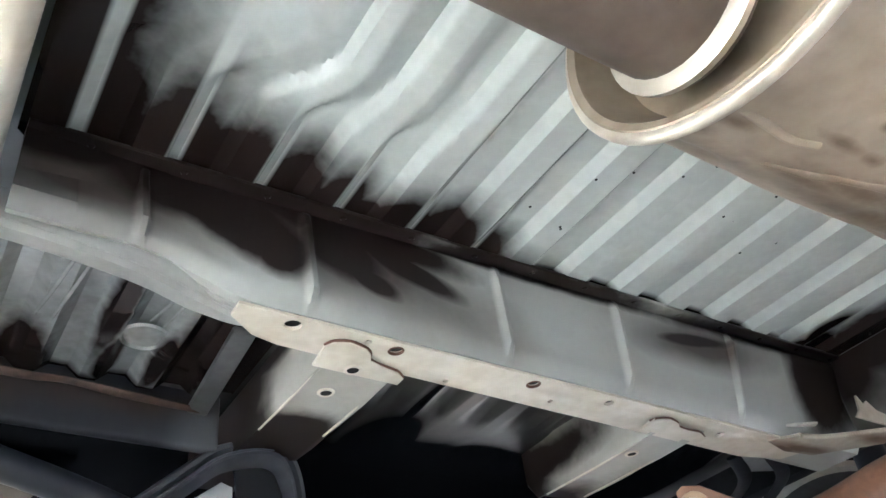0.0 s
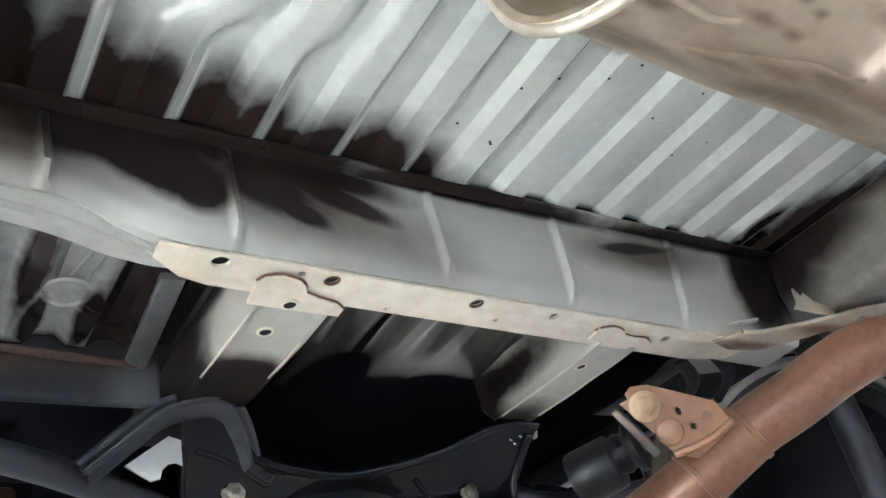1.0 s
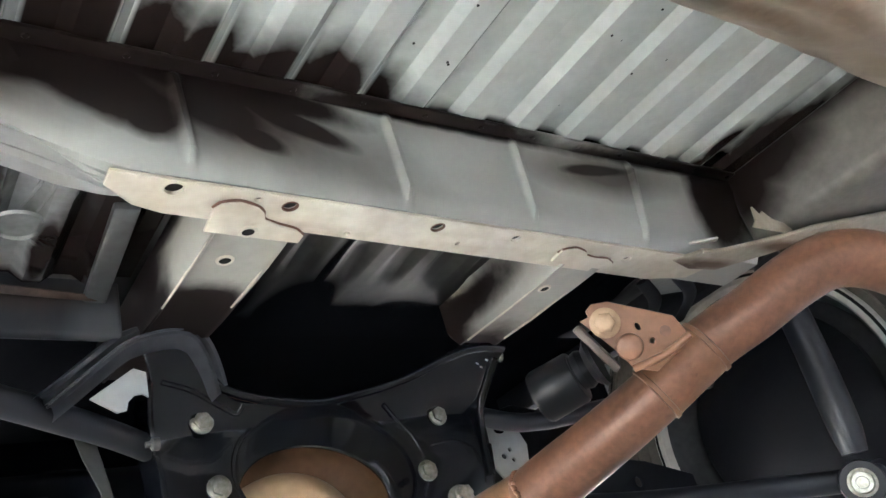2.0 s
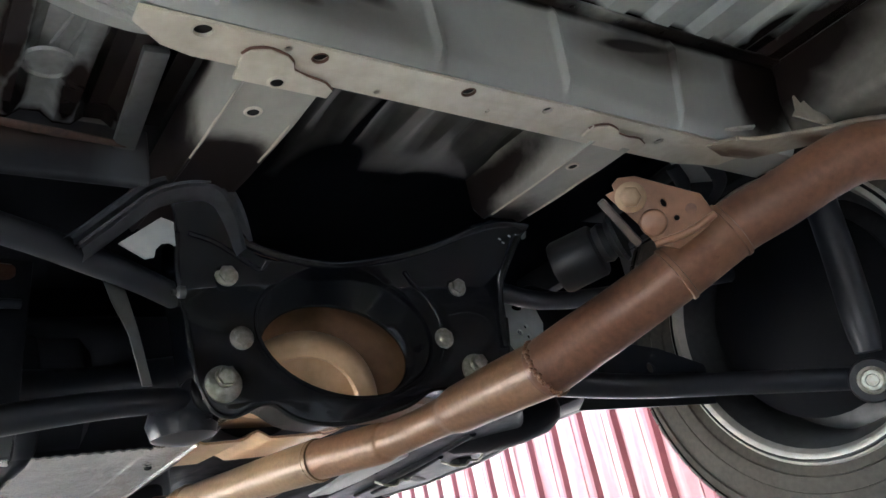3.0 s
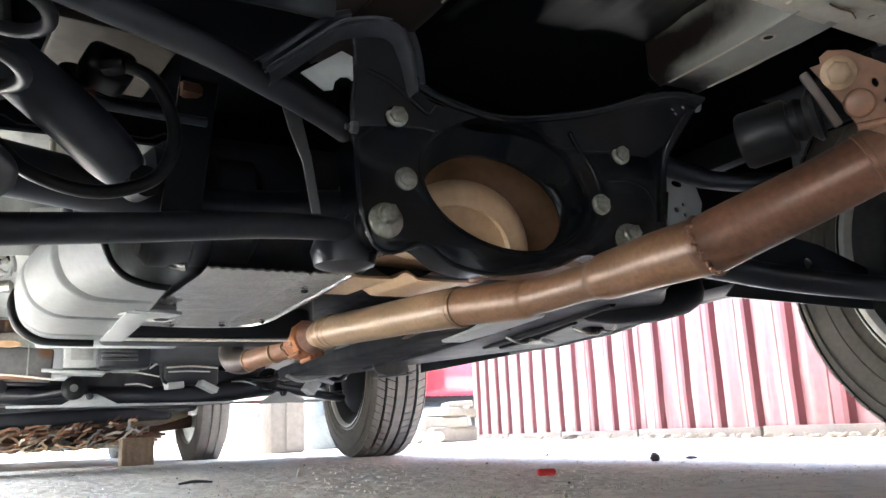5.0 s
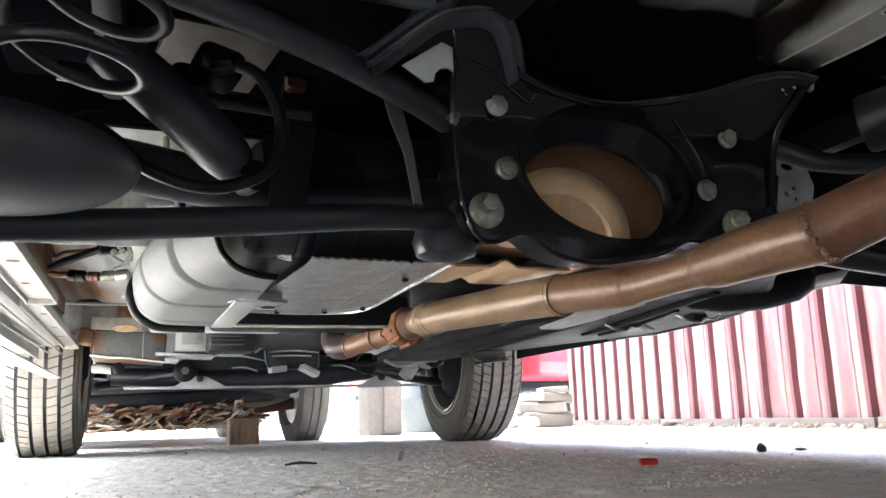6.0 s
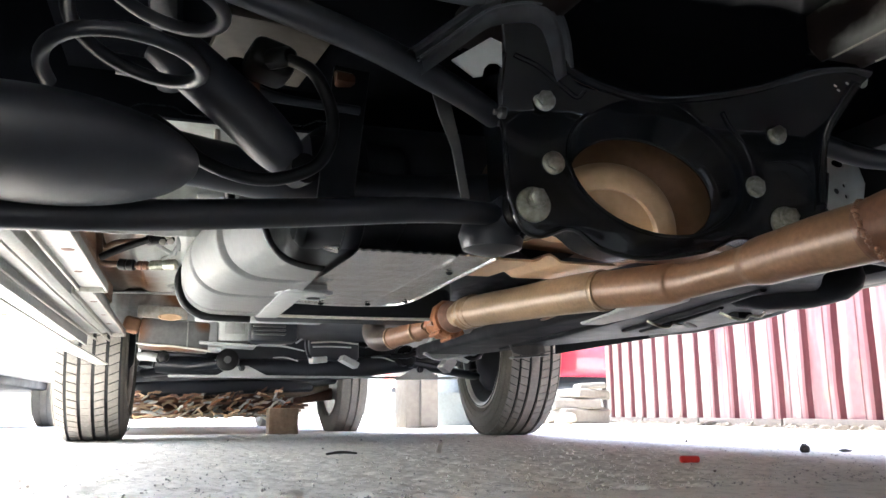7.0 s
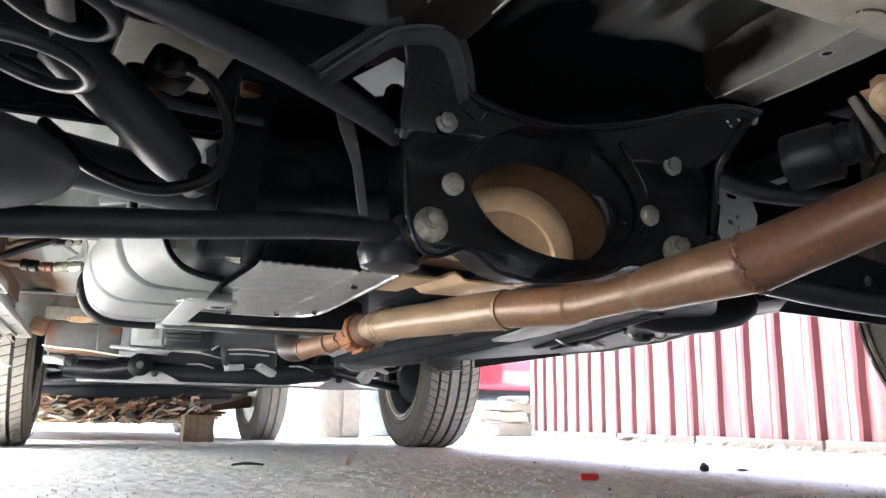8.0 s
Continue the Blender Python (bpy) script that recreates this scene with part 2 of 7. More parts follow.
tan_muffler = overspray(material("tan_aluminised_steel", (0.44, 0.375, 0.285), (0.29, 0.235, 0.170), 0.33, 0.45, 60, 9.0, 0.10, 0.7, 0.03), (0.20, 0.155, 0.112), [
    (-0.045, -0.570, 0.424, 0.034, 0.0065, 0.02), (-0.005, -0.581, 0.420, 0.034, 0.0070, 0.02), (0.045, -0.590, 0.417, 0.040, 0.0075, 0.02), (0.11, -0.592, 0.416, 0.05, 0.008, 0.02), (-0.060, -0.608, 0.413, 0.014, 0.0035, 0.02), (-0.046, -0.628, 0.413, 0.005, 0.003, 0.02), (-0.028, -0.624, 0.412, 0.005, 0.003, 0.02), (-0.031, -0.607, 0.412, 0.008, 0.0035, 0.02),
    (-0.140, -0.572, 0.415, 0.014, 0.007, 0.02), (-0.128, -0.590, 0.413, 0.012, 0.004, 0.02), (-0.10, -0.553, 0.44, 0.05, 0.012, 0.02), (0.03, -0.560, 0.435, 0.08, 0.010, 0.03), (0.02, -0.64, 0.41, 0.02, 0.006, 0.02), (0.07, -0.62, 0.41, 0.012, 0.004, 0.02)], 0.11, 0.10, 90, fine=6)
cast_brown = material("brown_dusty_casting", (0.300, 0.168, 0.094), (0.20, 0.110, 0.061), 0.5, 0.1, 90, 8, 0.25, 0.5)
tan_cast = material("tan_dusty_casting", (0.78, 0.57, 0.365), (0.60, 0.40, 0.235), 0.40, 0.1, 90, 8, 0.2, 0.5)
zinc = material("zinc_plated_steel", (0.50, 0.50, 0.45), (0.22, 0.22, 0.17), 0.34, 0.75, 200, 60, 0.15, 0.5)
rubber = material("black_rubber", (0.0060, 0.0062, 0.0072), (0.0045, 0.0046, 0.0052), 0.36, 0.0, 160, 10, 0.02, 0.5, 0.05, spec=0.25)
tyre_rubber = material("dusty_tyre_rubber", (0.175, 0.158, 0.130), (0.085, 0.077, 0.064), 0.75, 0.0, 120, 7, 0.3, 0.7)
tread_rubber = material("dusty_tread_rubber", (0.245, 0.230, 0.205), (0.140, 0.132, 0.118), 0.85, 0.0, 120, 9, 0.3, 0.7)
steel_rim = material("pale_steel_rim", (0.62, 0.61, 0.57), (0.35, 0.33, 0.29), 0.4, 0.3, 80, 10, 0.1, 0.5)
pale_lip = material("pale_rim_lip", (0.74, 0.72, 0.66), (0.55, 0.53, 0.47), 0.35, 0.2, 80, 12, 0.05, 0.5)
foil = material("embossed_foil", (0.80, 0.80, 0.79), (0.55, 0.55, 0.54), 0.24, 0.95, 320, 26, 0.5, 0.5, 0.10)
sill_pale = material("chipped_pale_sill", (0.40, 0.40, 0.38), (0.20, 0.175, 0.14), 0.45, 0.0, 110, 18, 0.2, 0.6)
sill_grey = material("grey_sill_paint", (0.29, 0.30, 0.295), (0.16, 0.16, 0.15), 0.4, 0.0, 80, 8, 0.15, 0.55)
outrigger_paint = overspray(material("dull_outrigger_grey", (0.115, 0.118, 0.120), (0.060, 0.062, 0.064), 0.45, 0.0, 90, 14, 0.2, 0.6), (0.13, 0.062, 0.032), [
    (-0.61, 1.93, 0.35, 0.03, 0.05, 0.05), (-0.415, 1.93, 0.355, 0.022, 0.05, 0.016), (-0.52, 1.93, 0.278, 0.10, 0.05, 0.010)], 0.09, 0.08, 40)
rail_dark = material("dark_grey_rail", (0.095, 0.10, 0.10), (0.05, 0.05, 0.05), 0.4, 0.0, 80, 8, 0.1, 0.5)
tank_grey = material("grey_tank_shield", (0.40, 0.415, 0.415), (0.32, 0.33, 0.325), 0.55, 0.0, 90, 6, 0.06, 0.5)
paint_main = overspray(material("grey_main_floor", (0.40, 0.42, 0.41), (0.27, 0.28, 0.265), 0.4, 0.0, 80, 7, 0.1, 0.5), (0.16, 0.075, 0.035), [
    (-0.655, 1.2, 0.45, 0.035, 0.7, 0.05), (-0.60, 1.7, 0.45, 0.05, 0.25, 0.05), (-0.50, 1.95, 0.45, 0.06, 0.06, 0.05), (-0.57, 1.0, 0.45, 0.03, 0.16, 0.05)], 0.08, 0.05, 16)
line_brown = material("brown_brake_line", (0.17, 0.10, 0.065), (0.09, 0.055, 0.04), 0.45, 0.3, 150, 20, 0.2, 0.5)
brass = material("brass_fitting", (0.19, 0.095, 0.060), (0.10, 0.05, 0.035), 0.40, 0.6, 150, 20, 0.1, 0.5)
# near-black colour that stands for the shade inside holes and pits
hole_dark = material("dark_cavity", (0.010, 0.009, 0.008), (0.006, 0.006, 0.006), 0.9, 0.0, 60, 6, 0.0, 0.5)
concrete = material("dusty_concrete", (0.88, 0.83, 0.715), (0.76, 0.705, 0.60), 0.9, 0.0, 120, 4.5, 1.0, 0.7)


def speckle(m, colour, scale, low, high):
    """Dark grit caught in the pores of a surface."""
    n, l = m.node_tree.nodes, m.node_tree.links
    b = n["Principled BSDF"]
    old = b.inputs["Base Color"].links[0].from_socket
    tc, nz = n.new("ShaderNodeTexCoord"), n.new("ShaderNodeTexNoise")
    nz.inputs["Scale"].default_value, nz.inputs["Detail"].default_value, nz.inputs["Roughness"].default_value = scale, 8, 0.7
    l.new(tc.outputs["Object"], nz.inputs["Vector"])
    mr, mx = n.new("ShaderNodeMapRange"), n.new("ShaderNodeMix")
    mr.inputs["From Min"].default_value, mr.inputs["From Max"].default_value = low, high
    l.new(nz.outputs[0], mr.inputs["Value"])
    mx.data_type = "RGBA"
    l.new(mr.outputs[0], mx.inputs["Factor"])
    l.new(old, mx.inputs["A"])
    mx.inputs["B"].default_value = (*colour, 1)
    l.new(mx.outputs["Result"], b.inputs["Base Color"])


speckle(concrete, (0.70, 0.645, 0.545), 26, 0.50, 0.60)
speckle(concrete, (0.34, 0.305, 0.245), 80, 0.59, 0.65)
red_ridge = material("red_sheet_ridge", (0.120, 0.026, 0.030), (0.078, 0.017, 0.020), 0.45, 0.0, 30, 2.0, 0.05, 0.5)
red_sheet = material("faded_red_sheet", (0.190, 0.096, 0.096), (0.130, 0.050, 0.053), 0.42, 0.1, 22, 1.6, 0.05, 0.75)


def weathered(m, pale, rust):
    """Upright streaks where the paint has chalked, rust runs near the foot, and a shade of its own for each sheet."""
    n, l = m.node_tree.nodes, m.node_tree.links
    b = n["Principled BSDF"]
    old = b.inputs["Base Color"].links[0].from_socket
    geo, stretch, nz = n.new("ShaderNodeNewGeometry"), n.new("ShaderNodeVectorMath"), n.new("ShaderNodeTexNoise")
    stretch.operation = "MULTIPLY"
    stretch.inputs[1].default_value = (1.0, 1.0, 0.10)
    l.new(geo.outputs["Position"], stretch.inputs[0])
    l.new(stretch.outputs[0], nz.inputs["Vector"])
    nz.inputs["Scale"].default_value, nz.inputs["Detail"].default_value = 9.0, 5
    info, add = n.new("ShaderNodeObjectInfo"), n.new("ShaderNodeMath")
    add.operation = "MULTIPLY_ADD"
    l.new(info.outputs["Random"], add.inputs[0])
    add.inputs[1].default_value = 0.20
    l.new(nz.outputs[0], add.inputs[2])
    mr, mx = n.new("ShaderNodeMapRange"), n.new("ShaderNodeMix")
    mr.inputs["From Min"].default_value, mr.inputs["From Max"].default_value = 0.50, 0.73
    l.new(add.outputs[0], mr.inputs["Value"])
    mx.data_type = "RGBA"
    l.new(mr.outputs[0], mx.inputs["Factor"])
    l.new(old, mx.inputs["A"])
    mx.inputs["B"].default_value = (*pale, 1)
    spot, sr, mx2 = n.new("ShaderNodeTexNoise"), n.new("ShaderNodeMapRange"), n.new("ShaderNodeMix")
    spot.inputs["Scale"].default_value, spot.inputs["Detail"].default_value = 5.0, 7
    l.new(geo.outputs["Position"], spot.inputs["Vector"])
    sr.inputs["From Min"].default_value, sr.inputs["From Max"].default_value, sr.inputs["To Max"].default_value = 0.60, 0.72, 0.8
    l.new(spot.outputs[0], sr.inputs["Value"])
    mx2.data_type = "RGBA"
    l.new(sr.outputs[0], mx2.inputs["Factor"])
    l.new(mx.outputs["Result"], mx2.inputs["A"])
    mx2.inputs["B"].default_value = (*rust, 1)
    l.new(mx2.outputs["Result"], b.inputs["Base Color"])


cream_sheet = material("chalked_cream_sheet", (0.250, 0.225, 0.185), (0.200, 0.150, 0.120), 0.5, 0.05, 22, 3.0, 0.05, 0.6)
weathered(cream_sheet, (0.285, 0.265, 0.230), (0.22, 0.115, 0.080))
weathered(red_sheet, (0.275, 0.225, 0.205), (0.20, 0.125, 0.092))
red_paint = material("red_car_paint", (0.52, 0.020, 0.035), (0.44, 0.015, 0.03), 0.2, 0.0, 90, 3, 0.0, 0.5, 0.05, 0.6)
white_paint = material("white_car_paint", (0.80, 0.80, 0.80), (0.72, 0.72, 0.71), 0.25, 0.0, 90, 3, 0.0, 0.5, 0.05, 0.5)
silver_paint = material("silver_car_paint", (0.55, 0.57, 0.58), (0.50, 0.52, 0.53), 0.28, 0.4, 200, 3, 0.0, 0.5, 0.05, 0.5)
wall_render = material("pale_wall_render", (0.36, 0.335, 0.295), (0.26, 0.24, 0.205), 0.9, 0.0, 40, 3, 0.5, 0.6)
stone_pale = material("pale_rubble_stone", (0.33, 0.29, 0.235), (0.18, 0.15, 0.12), 0.9, 0.0, 40, 6, 0.8, 0.6)
stone_grey = material("dull_brown_grit", (0.62, 0.57, 0.48), (0.40, 0.36, 0.30), 0.9, 0.0, 90, 20, 0.4, 0.5)
stone_dark = material("dark_stone", (0.06, 0.05, 0.045), (0.03, 0.026, 0.024), 0.85, 0.0, 90, 20, 0.6, 0.5)
foot_timber = material("dirty_foot_timber", (0.045, 0.034, 0.026), (0.020, 0.015, 0.012), 0.85, 0.0, 60, 9, 0.5, 0.6)
wood = material("weathered_wood", (0.36, 0.26, 0.17), (0.20, 0.14, 0.09), 0.8, 0.0, 60, 9, 0.5, 0.6)
red_plastic = material("red_plastic", (0.75, 0.035, 0.03), (0.6, 0.03, 0.025), 0.35, 0.0, 90, 9, 0.0, 0.4)
glass_tint = material("dark_car_glass", (0.02, 0.025, 0.03), (0.015, 0.02, 0.02), 0.05, 0.0, 30, 3, 0.0, 0.4, 0.02)


# ---- building blocks ----
def part(name, bm, mat, parent=None, label="", smooth=True):
    """Links a bmesh as one mesh object, under a thing or a part."""
    me = bpy.data.meshes.new(name)
    bmesh.ops.recalc_face_normals(bm, faces=bm.faces)
    bm.to_mesh(me)
    bm.free()
    me.materials.append(mat)
    if smooth:
        me.polygons.foreach_set("use_smooth", [True] * len(me.polygons))
        me.set_sharp_from_angle(angle=radians(38))
    ob = new(name, me)
    if parent:
        ob.parent = parent
    return tagged(ob, label)


def block(size, at=(0, 0, 0), turn=(0, 0, 0), bevel=0.004, segments=2, bm=None):
    bm = bm or bmesh.new()
    r = bmesh.ops.create_cube(bm, size=1.0, matrix=pose(*at, *turn) @ Matrix.Diagonal((*size, 1)))
    if bevel:
        edges = list({e for v in r["verts"] for e in v.link_edges})
        bmesh.ops.bevel(bm, geom=edges, offset=bevel, segments=segments, affect="EDGES", profile=0.5)
    return bm


def smooth_line(points, steps=8):
    """Catmull-Rom through the points (x, y, z, r)."""
    p = [np.array(q, float) for q in points]
    p = [2 * p[0] - p[1]] + p + [2 * p[-1] - p[-2]]
    out = []
    for i in range(1, len(p) - 2):
        for k in range(steps):
            t = k / steps
            out.append(0.5 * (2 * p[i] + (p[i + 1] - p[i - 1]) * t + (2 * p[i - 1] - 5 * p[i] + 4 * p[i + 1] - p[i + 2]) * t * t + (3 * p[i] - p[i - 1] - 3 * p[i + 1] + p[i + 2]) * t ** 3))
    out.append(p[-2])
    return out


def tube(points, sides=20, steps=8, smooth=True, caps=True, bm=None, flat=1.0, hollow=False):
    """A pipe along points (x, y, z, r). flat: its height as part of its width."""
    bm = bm or bmesh.new()
    line = smooth_line(points, steps) if smooth else [np.array(q, float) for q in points]
    rings, up = [], Vector((0.13, 0.21, 0.97))
    for i, q in enumerate(line):
        a, b = line[max(0, i - 1)], line[min(len(line) - 1, i + 1)]
        d = Vector(b[:3] - a[:3]).normalized()
        side = d.cross(up).normalized()
        up = side.cross(d).normalized()
        rings.append([bm.verts.new(Vector(q[:3]) + float(q[3]) * (side * math.cos(w) + up * math.sin(w) * flat)) for w in (math.tau * k / sides for k in range(sides))])
    for a, b in zip(rings, rings[1:]):
        for k in range(sides):
            bm.faces.new((a[k], a[(k + 1) % sides], b[(k + 1) % sides], b[k]))
    if caps:
        bm.faces.new(rings[0][::-1])
        bm.faces.new(rings[-1])
    return bm


def lathe(profile, m=None, sides=48, close=False, bm=None, cap=True):
    """Turns a profile of (radius, height) about z, then places it with m."""
    bm = bm or bmesh.new()
    m = m or Matrix()
    rings = [[bm.verts.new(m @ Vector((r * math.cos(w), r * math.sin(w), h))) for w in (math.tau * k / sides for k in range(sides))] for r, h in profile]
    pairs = list(zip(rings, rings[1:])) + ([(rings[-1], rings[0])] if close else [])
    for a, b in pairs:
        for k in range(sides):
            bm.faces.new((a[k], a[(k + 1) % sides], b[(k + 1) % sides], b[k]))
    if cap and not close:
        if profile[0][0] > 1e-6:
            bm.faces.new(rings[0][::-1])
        if profile[-1][0] > 1e-6:
            bm.faces.new(rings[-1])
    bmesh.ops.remove_doubles(bm, verts=bm.verts, dist=1e-6)
    return bm


def ribbon(centres, profile):
    """A pressed band along centres, which lie about in an xz plane: profile gives (across, along y)."""
    bm, rows = bmesh.new(), []
    line = [Vector(q[:3]) for q in smooth_line([(*c, 0) for c in centres], 6)]
    for i, c in enumerate(line):
        t = (line[min(i + 1, len(line) - 1)] - line[max(i - 1, 0)])
        n = Vector((-t.z, 0, t.x)).normalized()
        rows.append([bm.verts.new(c + n * s + Vector((0, d, 0))) for s, d in profile])
    for a, b in zip(rows, rows[1:]):
        for k in range(len(profile) - 1):
            bm.faces.new((a[k], a[k + 1], b[k + 1], b[k]))
    bmesh.ops.solidify(bm, geom=bm.faces[:], thickness=0.002)
    return bm


def cut_plate(outline, holes, thick, bevel, m, round_off=0):
    """A plate with holes, from outlines in its own xy plane, as a bmesh placed by m."""
    cu = bpy.data.curves.new("outline", "CURVE")
    cu.dimensions, cu.fill_mode, cu.extrude, cu.bevel_depth, cu.bevel_resolution = "2D", "BOTH", thick / 2 - bevel, bevel, 2
    cu.offset = -bevel
    for pts in [outline] + holes:
        if round_off and pts is outline:
            pts = [(q[0], q[1]) for q in smooth_line([(*p, 0, 0) for p in pts + pts[:1]], round_off)][:-1]
        sp = cu.splines.new("POLY")
        sp.points.add(len(pts) - 1)
        for q, (x, y) in zip(sp.points, pts):
            q.co = (x, y, 0, 1)
        sp.use_cyclic_u = True
    ob = bpy.data.objects.new("outline", cu)
    scene.collection.objects.link(ob)
    me = bpy.data.meshes.new_from_object(ob.evaluated_get(bpy.context.evaluated_depsgraph_get()))
    bpy.data.objects.remove(ob)
    bpy.data.curves.remove(cu)
    bm = bmesh.new()
    bm.from_mesh(me)
    bpy.data.meshes.remove(me)
    bmesh.ops.remove_doubles(bm, verts=bm.verts, dist=1e-6)
    bmesh.ops.transform(bm, matrix=m, verts=bm.verts)
    return bm


def ring2d(x, y, rx, ry, n=32, turn=0.0):
    return [(x + rx * math.cos(w) * math.cos(turn) - ry * math.sin(w) * math.sin(turn), y + rx * math.cos(w) * math.sin(turn) + ry * math.sin(w) * math.cos(turn)) for w in (math.tau * k / n for k in range(n))]


def sheet(xs, ys, height, thick=0.003):
    """A pressed sheet: height(x, y) over a grid, with a thickness."""
    bm = bmesh.new()
    low = [[bm.verts.new((x, y, height(x, y))) for y in ys] for x in xs]
    top = [[bm.verts.new((x, y, height(x, y) + thick)) for y in ys] for x in xs]
    nx, ny = len(xs), len(ys)
    for i in range(nx - 1):
        for j in range(ny - 1):
            bm.faces.new((low[i][j], low[i][j + 1], low[i + 1][j + 1], low[i + 1][j]))
            bm.faces.new((top[i][j], top[i + 1][j], top[i + 1][j + 1], top[i][j + 1]))
    for i in range(nx - 1):
        bm.faces.new((low[i][0], low[i + 1][0], top[i + 1][0], top[i][0]))
        bm.faces.new((low[i][-1], top[i][-1], top[i + 1][-1], low[i + 1][-1]))
    for j in range(ny - 1):
        bm.faces.new((low[0][j], top[0][j], top[0][j + 1], low[0][j + 1]))
        bm.faces.new((low[-1][j], low[-1][j + 1], top[-1][j + 1], top[-1][j]))
    return bm


def spread(a, b, n):
    return [a + (b - a) * i / (n - 1) for i in range(n)]


def step01(v):
    v = max(0.0, min(1.0, v))
    return v * v * (3 - 2 * v)


def empty(name, at=(0, 0, 0), label="", category="", group="", kind=""):
    ob = new(name)
    ob.location = at
    return tagged(ob, label, category, group, kind)


def bolt_mesh(r=0.0088, h=0.008, flange=0.0118):
    """A flanged hexagon bolt head along z."""
    bm = lathe([(flange, 0), (flange, 0.0025), (r * 1.05, 0.004)], sides=24)
    lathe([(r * 1.06, 0.002), (r * 1.06, h - 0.001), (r * 0.9, h), (r * 0.5, h + 0.0004), (0.0, h + 0.0004)], sides=6, bm=bm)
    return bm


# ---- ground ----
def ground_height(x, y):
    low = 0.004 * noise.fractal((x * 0.9, y * 0.9, 3.1), 1.0, 2.0, 4)
    pits = max(0.0, noise.noise((x * 26, y * 20, 5)) - 0.12)
    return low + 0.0016 * noise.noise((x * 14, y * 14, 0)) - 0.0080 * pits + 0.0022 * noise.noise((x * 55, y * 45, 5)) + 0.0020 * noise.noise((x * 105, y * 90, 9))


def build_ground():
    near_x, near_y = spread(-1.3, 1.9, 520), [0.1 + 2.9 * (k / 519) ** 1.35 for k in range(520)]
    xs = [-400, -120, -40, -15, -6, -3.5, -2.2, -1.6] + near_x + [2.1, 2.5, 3.0, 3.8, 6, 15, 40, 120, 400]
    ys = [-400, -120, -40, -15, -6, -3, -1.6, -0.8, -0.3] + near_y + [3.2, 3.6, 4.2, 5.0, 6, 8, 15, 40, 120, 400]
    verts = [(x, y, ground_height(x, y) if -1.25 < x < 1.85 and 0.12 < y < 2.98 else 0.0) for x in xs for y in ys]
    h = len(ys)
    faces = [(i * h + j, (i + 1) * h + j, (i + 1) * h + j + 1, i * h + j + 1) for i in range(len(xs) - 1) for j in range(h - 1)]
    me = bpy.data.meshes.new("ground")
    me.from_pydata(verts, [], faces)
    me.materials.append(concrete)
    me.polygons.foreach_set("use_smooth", [True] * len(me.polygons))
    tagged(new("ground", me), "dusty worn grey concrete yard, gritty and littered", "ground", kind="structure")


build_ground()

def build_rear_shade():
    """Unseen plain wall and flat canopy over the yard's end, added to shade the car's rear."""
    bm = block((14, 0.25, 3.2), (-1, -5.6, 1.6), bevel=0.01)
    tagged(part("wall_south", bm, wall_render, None, "plain dull rendered wall, unseen, added to close the yard behind"), category="wall", kind="structure")
    # added canopy and posts keep daylight off the ground behind the car
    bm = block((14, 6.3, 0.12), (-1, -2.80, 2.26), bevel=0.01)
    tagged(part("ceiling", bm, rail_dark, None, "unseen dark canopy added to shade the yard's end"), category="canopy", kind="structure")
    for x in (-7.5, -3.2, 3.2):
        tagged(part("canopy_post", block((0.14, 0.14, 2.20), (x, 0.05, 1.10), bevel=0.01), zinc, None, "unseen grey steel post added under the shading canopy"), category="post", group="canopy posts")


build_rear_shade()

# ---- the car ----
car = empty("car", (0, 0, 0), "grey off-road car seen from below, black chassis and rusty exhaust", "car")


def build_shell():
    """Outer body: sides with wheel arches, roof, bonnet, bumpers. It shades the underside."""
    def arch(yc, r):
        return [(yc + r * math.cos(w), 0.33 + r * math.sin(w)) for w in (math.pi * k / 12 for k in range(12, -1, -1))]
    side = [(-0.88, 0.42)] + [(-0.50, 0.30)] + arch(-0.045, 0.385) + [(0.40, 0.29), (1.92, 0.29)] + arch(2.35, 0.385) + [(2.80, 0.30), (3.05, 0.36), (3.08, 0.85), (2.1, 1.02), (1.45, 1.60), (-0.75, 1.62), (-0.90, 1.0)]
    raised = [(y, 0.345) if 0.3 < y < 2.0 and z == 0.29 else (y, z) for y, z in side]  # the other side's lower edge sits higher
    for x, edge in ((-0.845, side), (0.845, raised)):
        part("body_side", cut_plate(edge, [], 0.03, 0.004, Matrix(((0, 0, 1, x), (1, 0, 0, 0), (0, 1, 0, 0), (0, 0, 0, 1)))), silver_paint, car, "silver painted body side")
    part("roof", block((1.66, 2.3, 0.05), (0, 0.35, 1.615), bevel=0.02), silver_paint, car, "silver painted roof")
    part("bonnet", block((1.66, 1.02, 0.04), (0, 2.58, 0.94), (-9, 0, 0), bevel=0.015), silver_paint, car, "silver painted bonnet")
    part("windscreen", block((1.62, 0.02, 0.87), (0, 1.77, 1.30), (48, 0, 0), bevel=0.005), glass_tint, car, "dark windscreen glass")
    part("front_bumper", block((1.66, 0.14, 0.50), (0, 3.02, 0.60), bevel=0.04, segments=3), silver_paint, car, "silver front bumper")
    part("rear_bumper", block((1.66, 0.12, 0.34), (0, -0.90, 0.60), bevel=0.03, segments=3), silver_paint, car, "silver rear bumper")
    part("tailgate", block((1.62, 0.05, 0.95), (0, -0.87, 1.18), bevel=0.02), silver_paint, car, "silver tailgate")


build_shell()


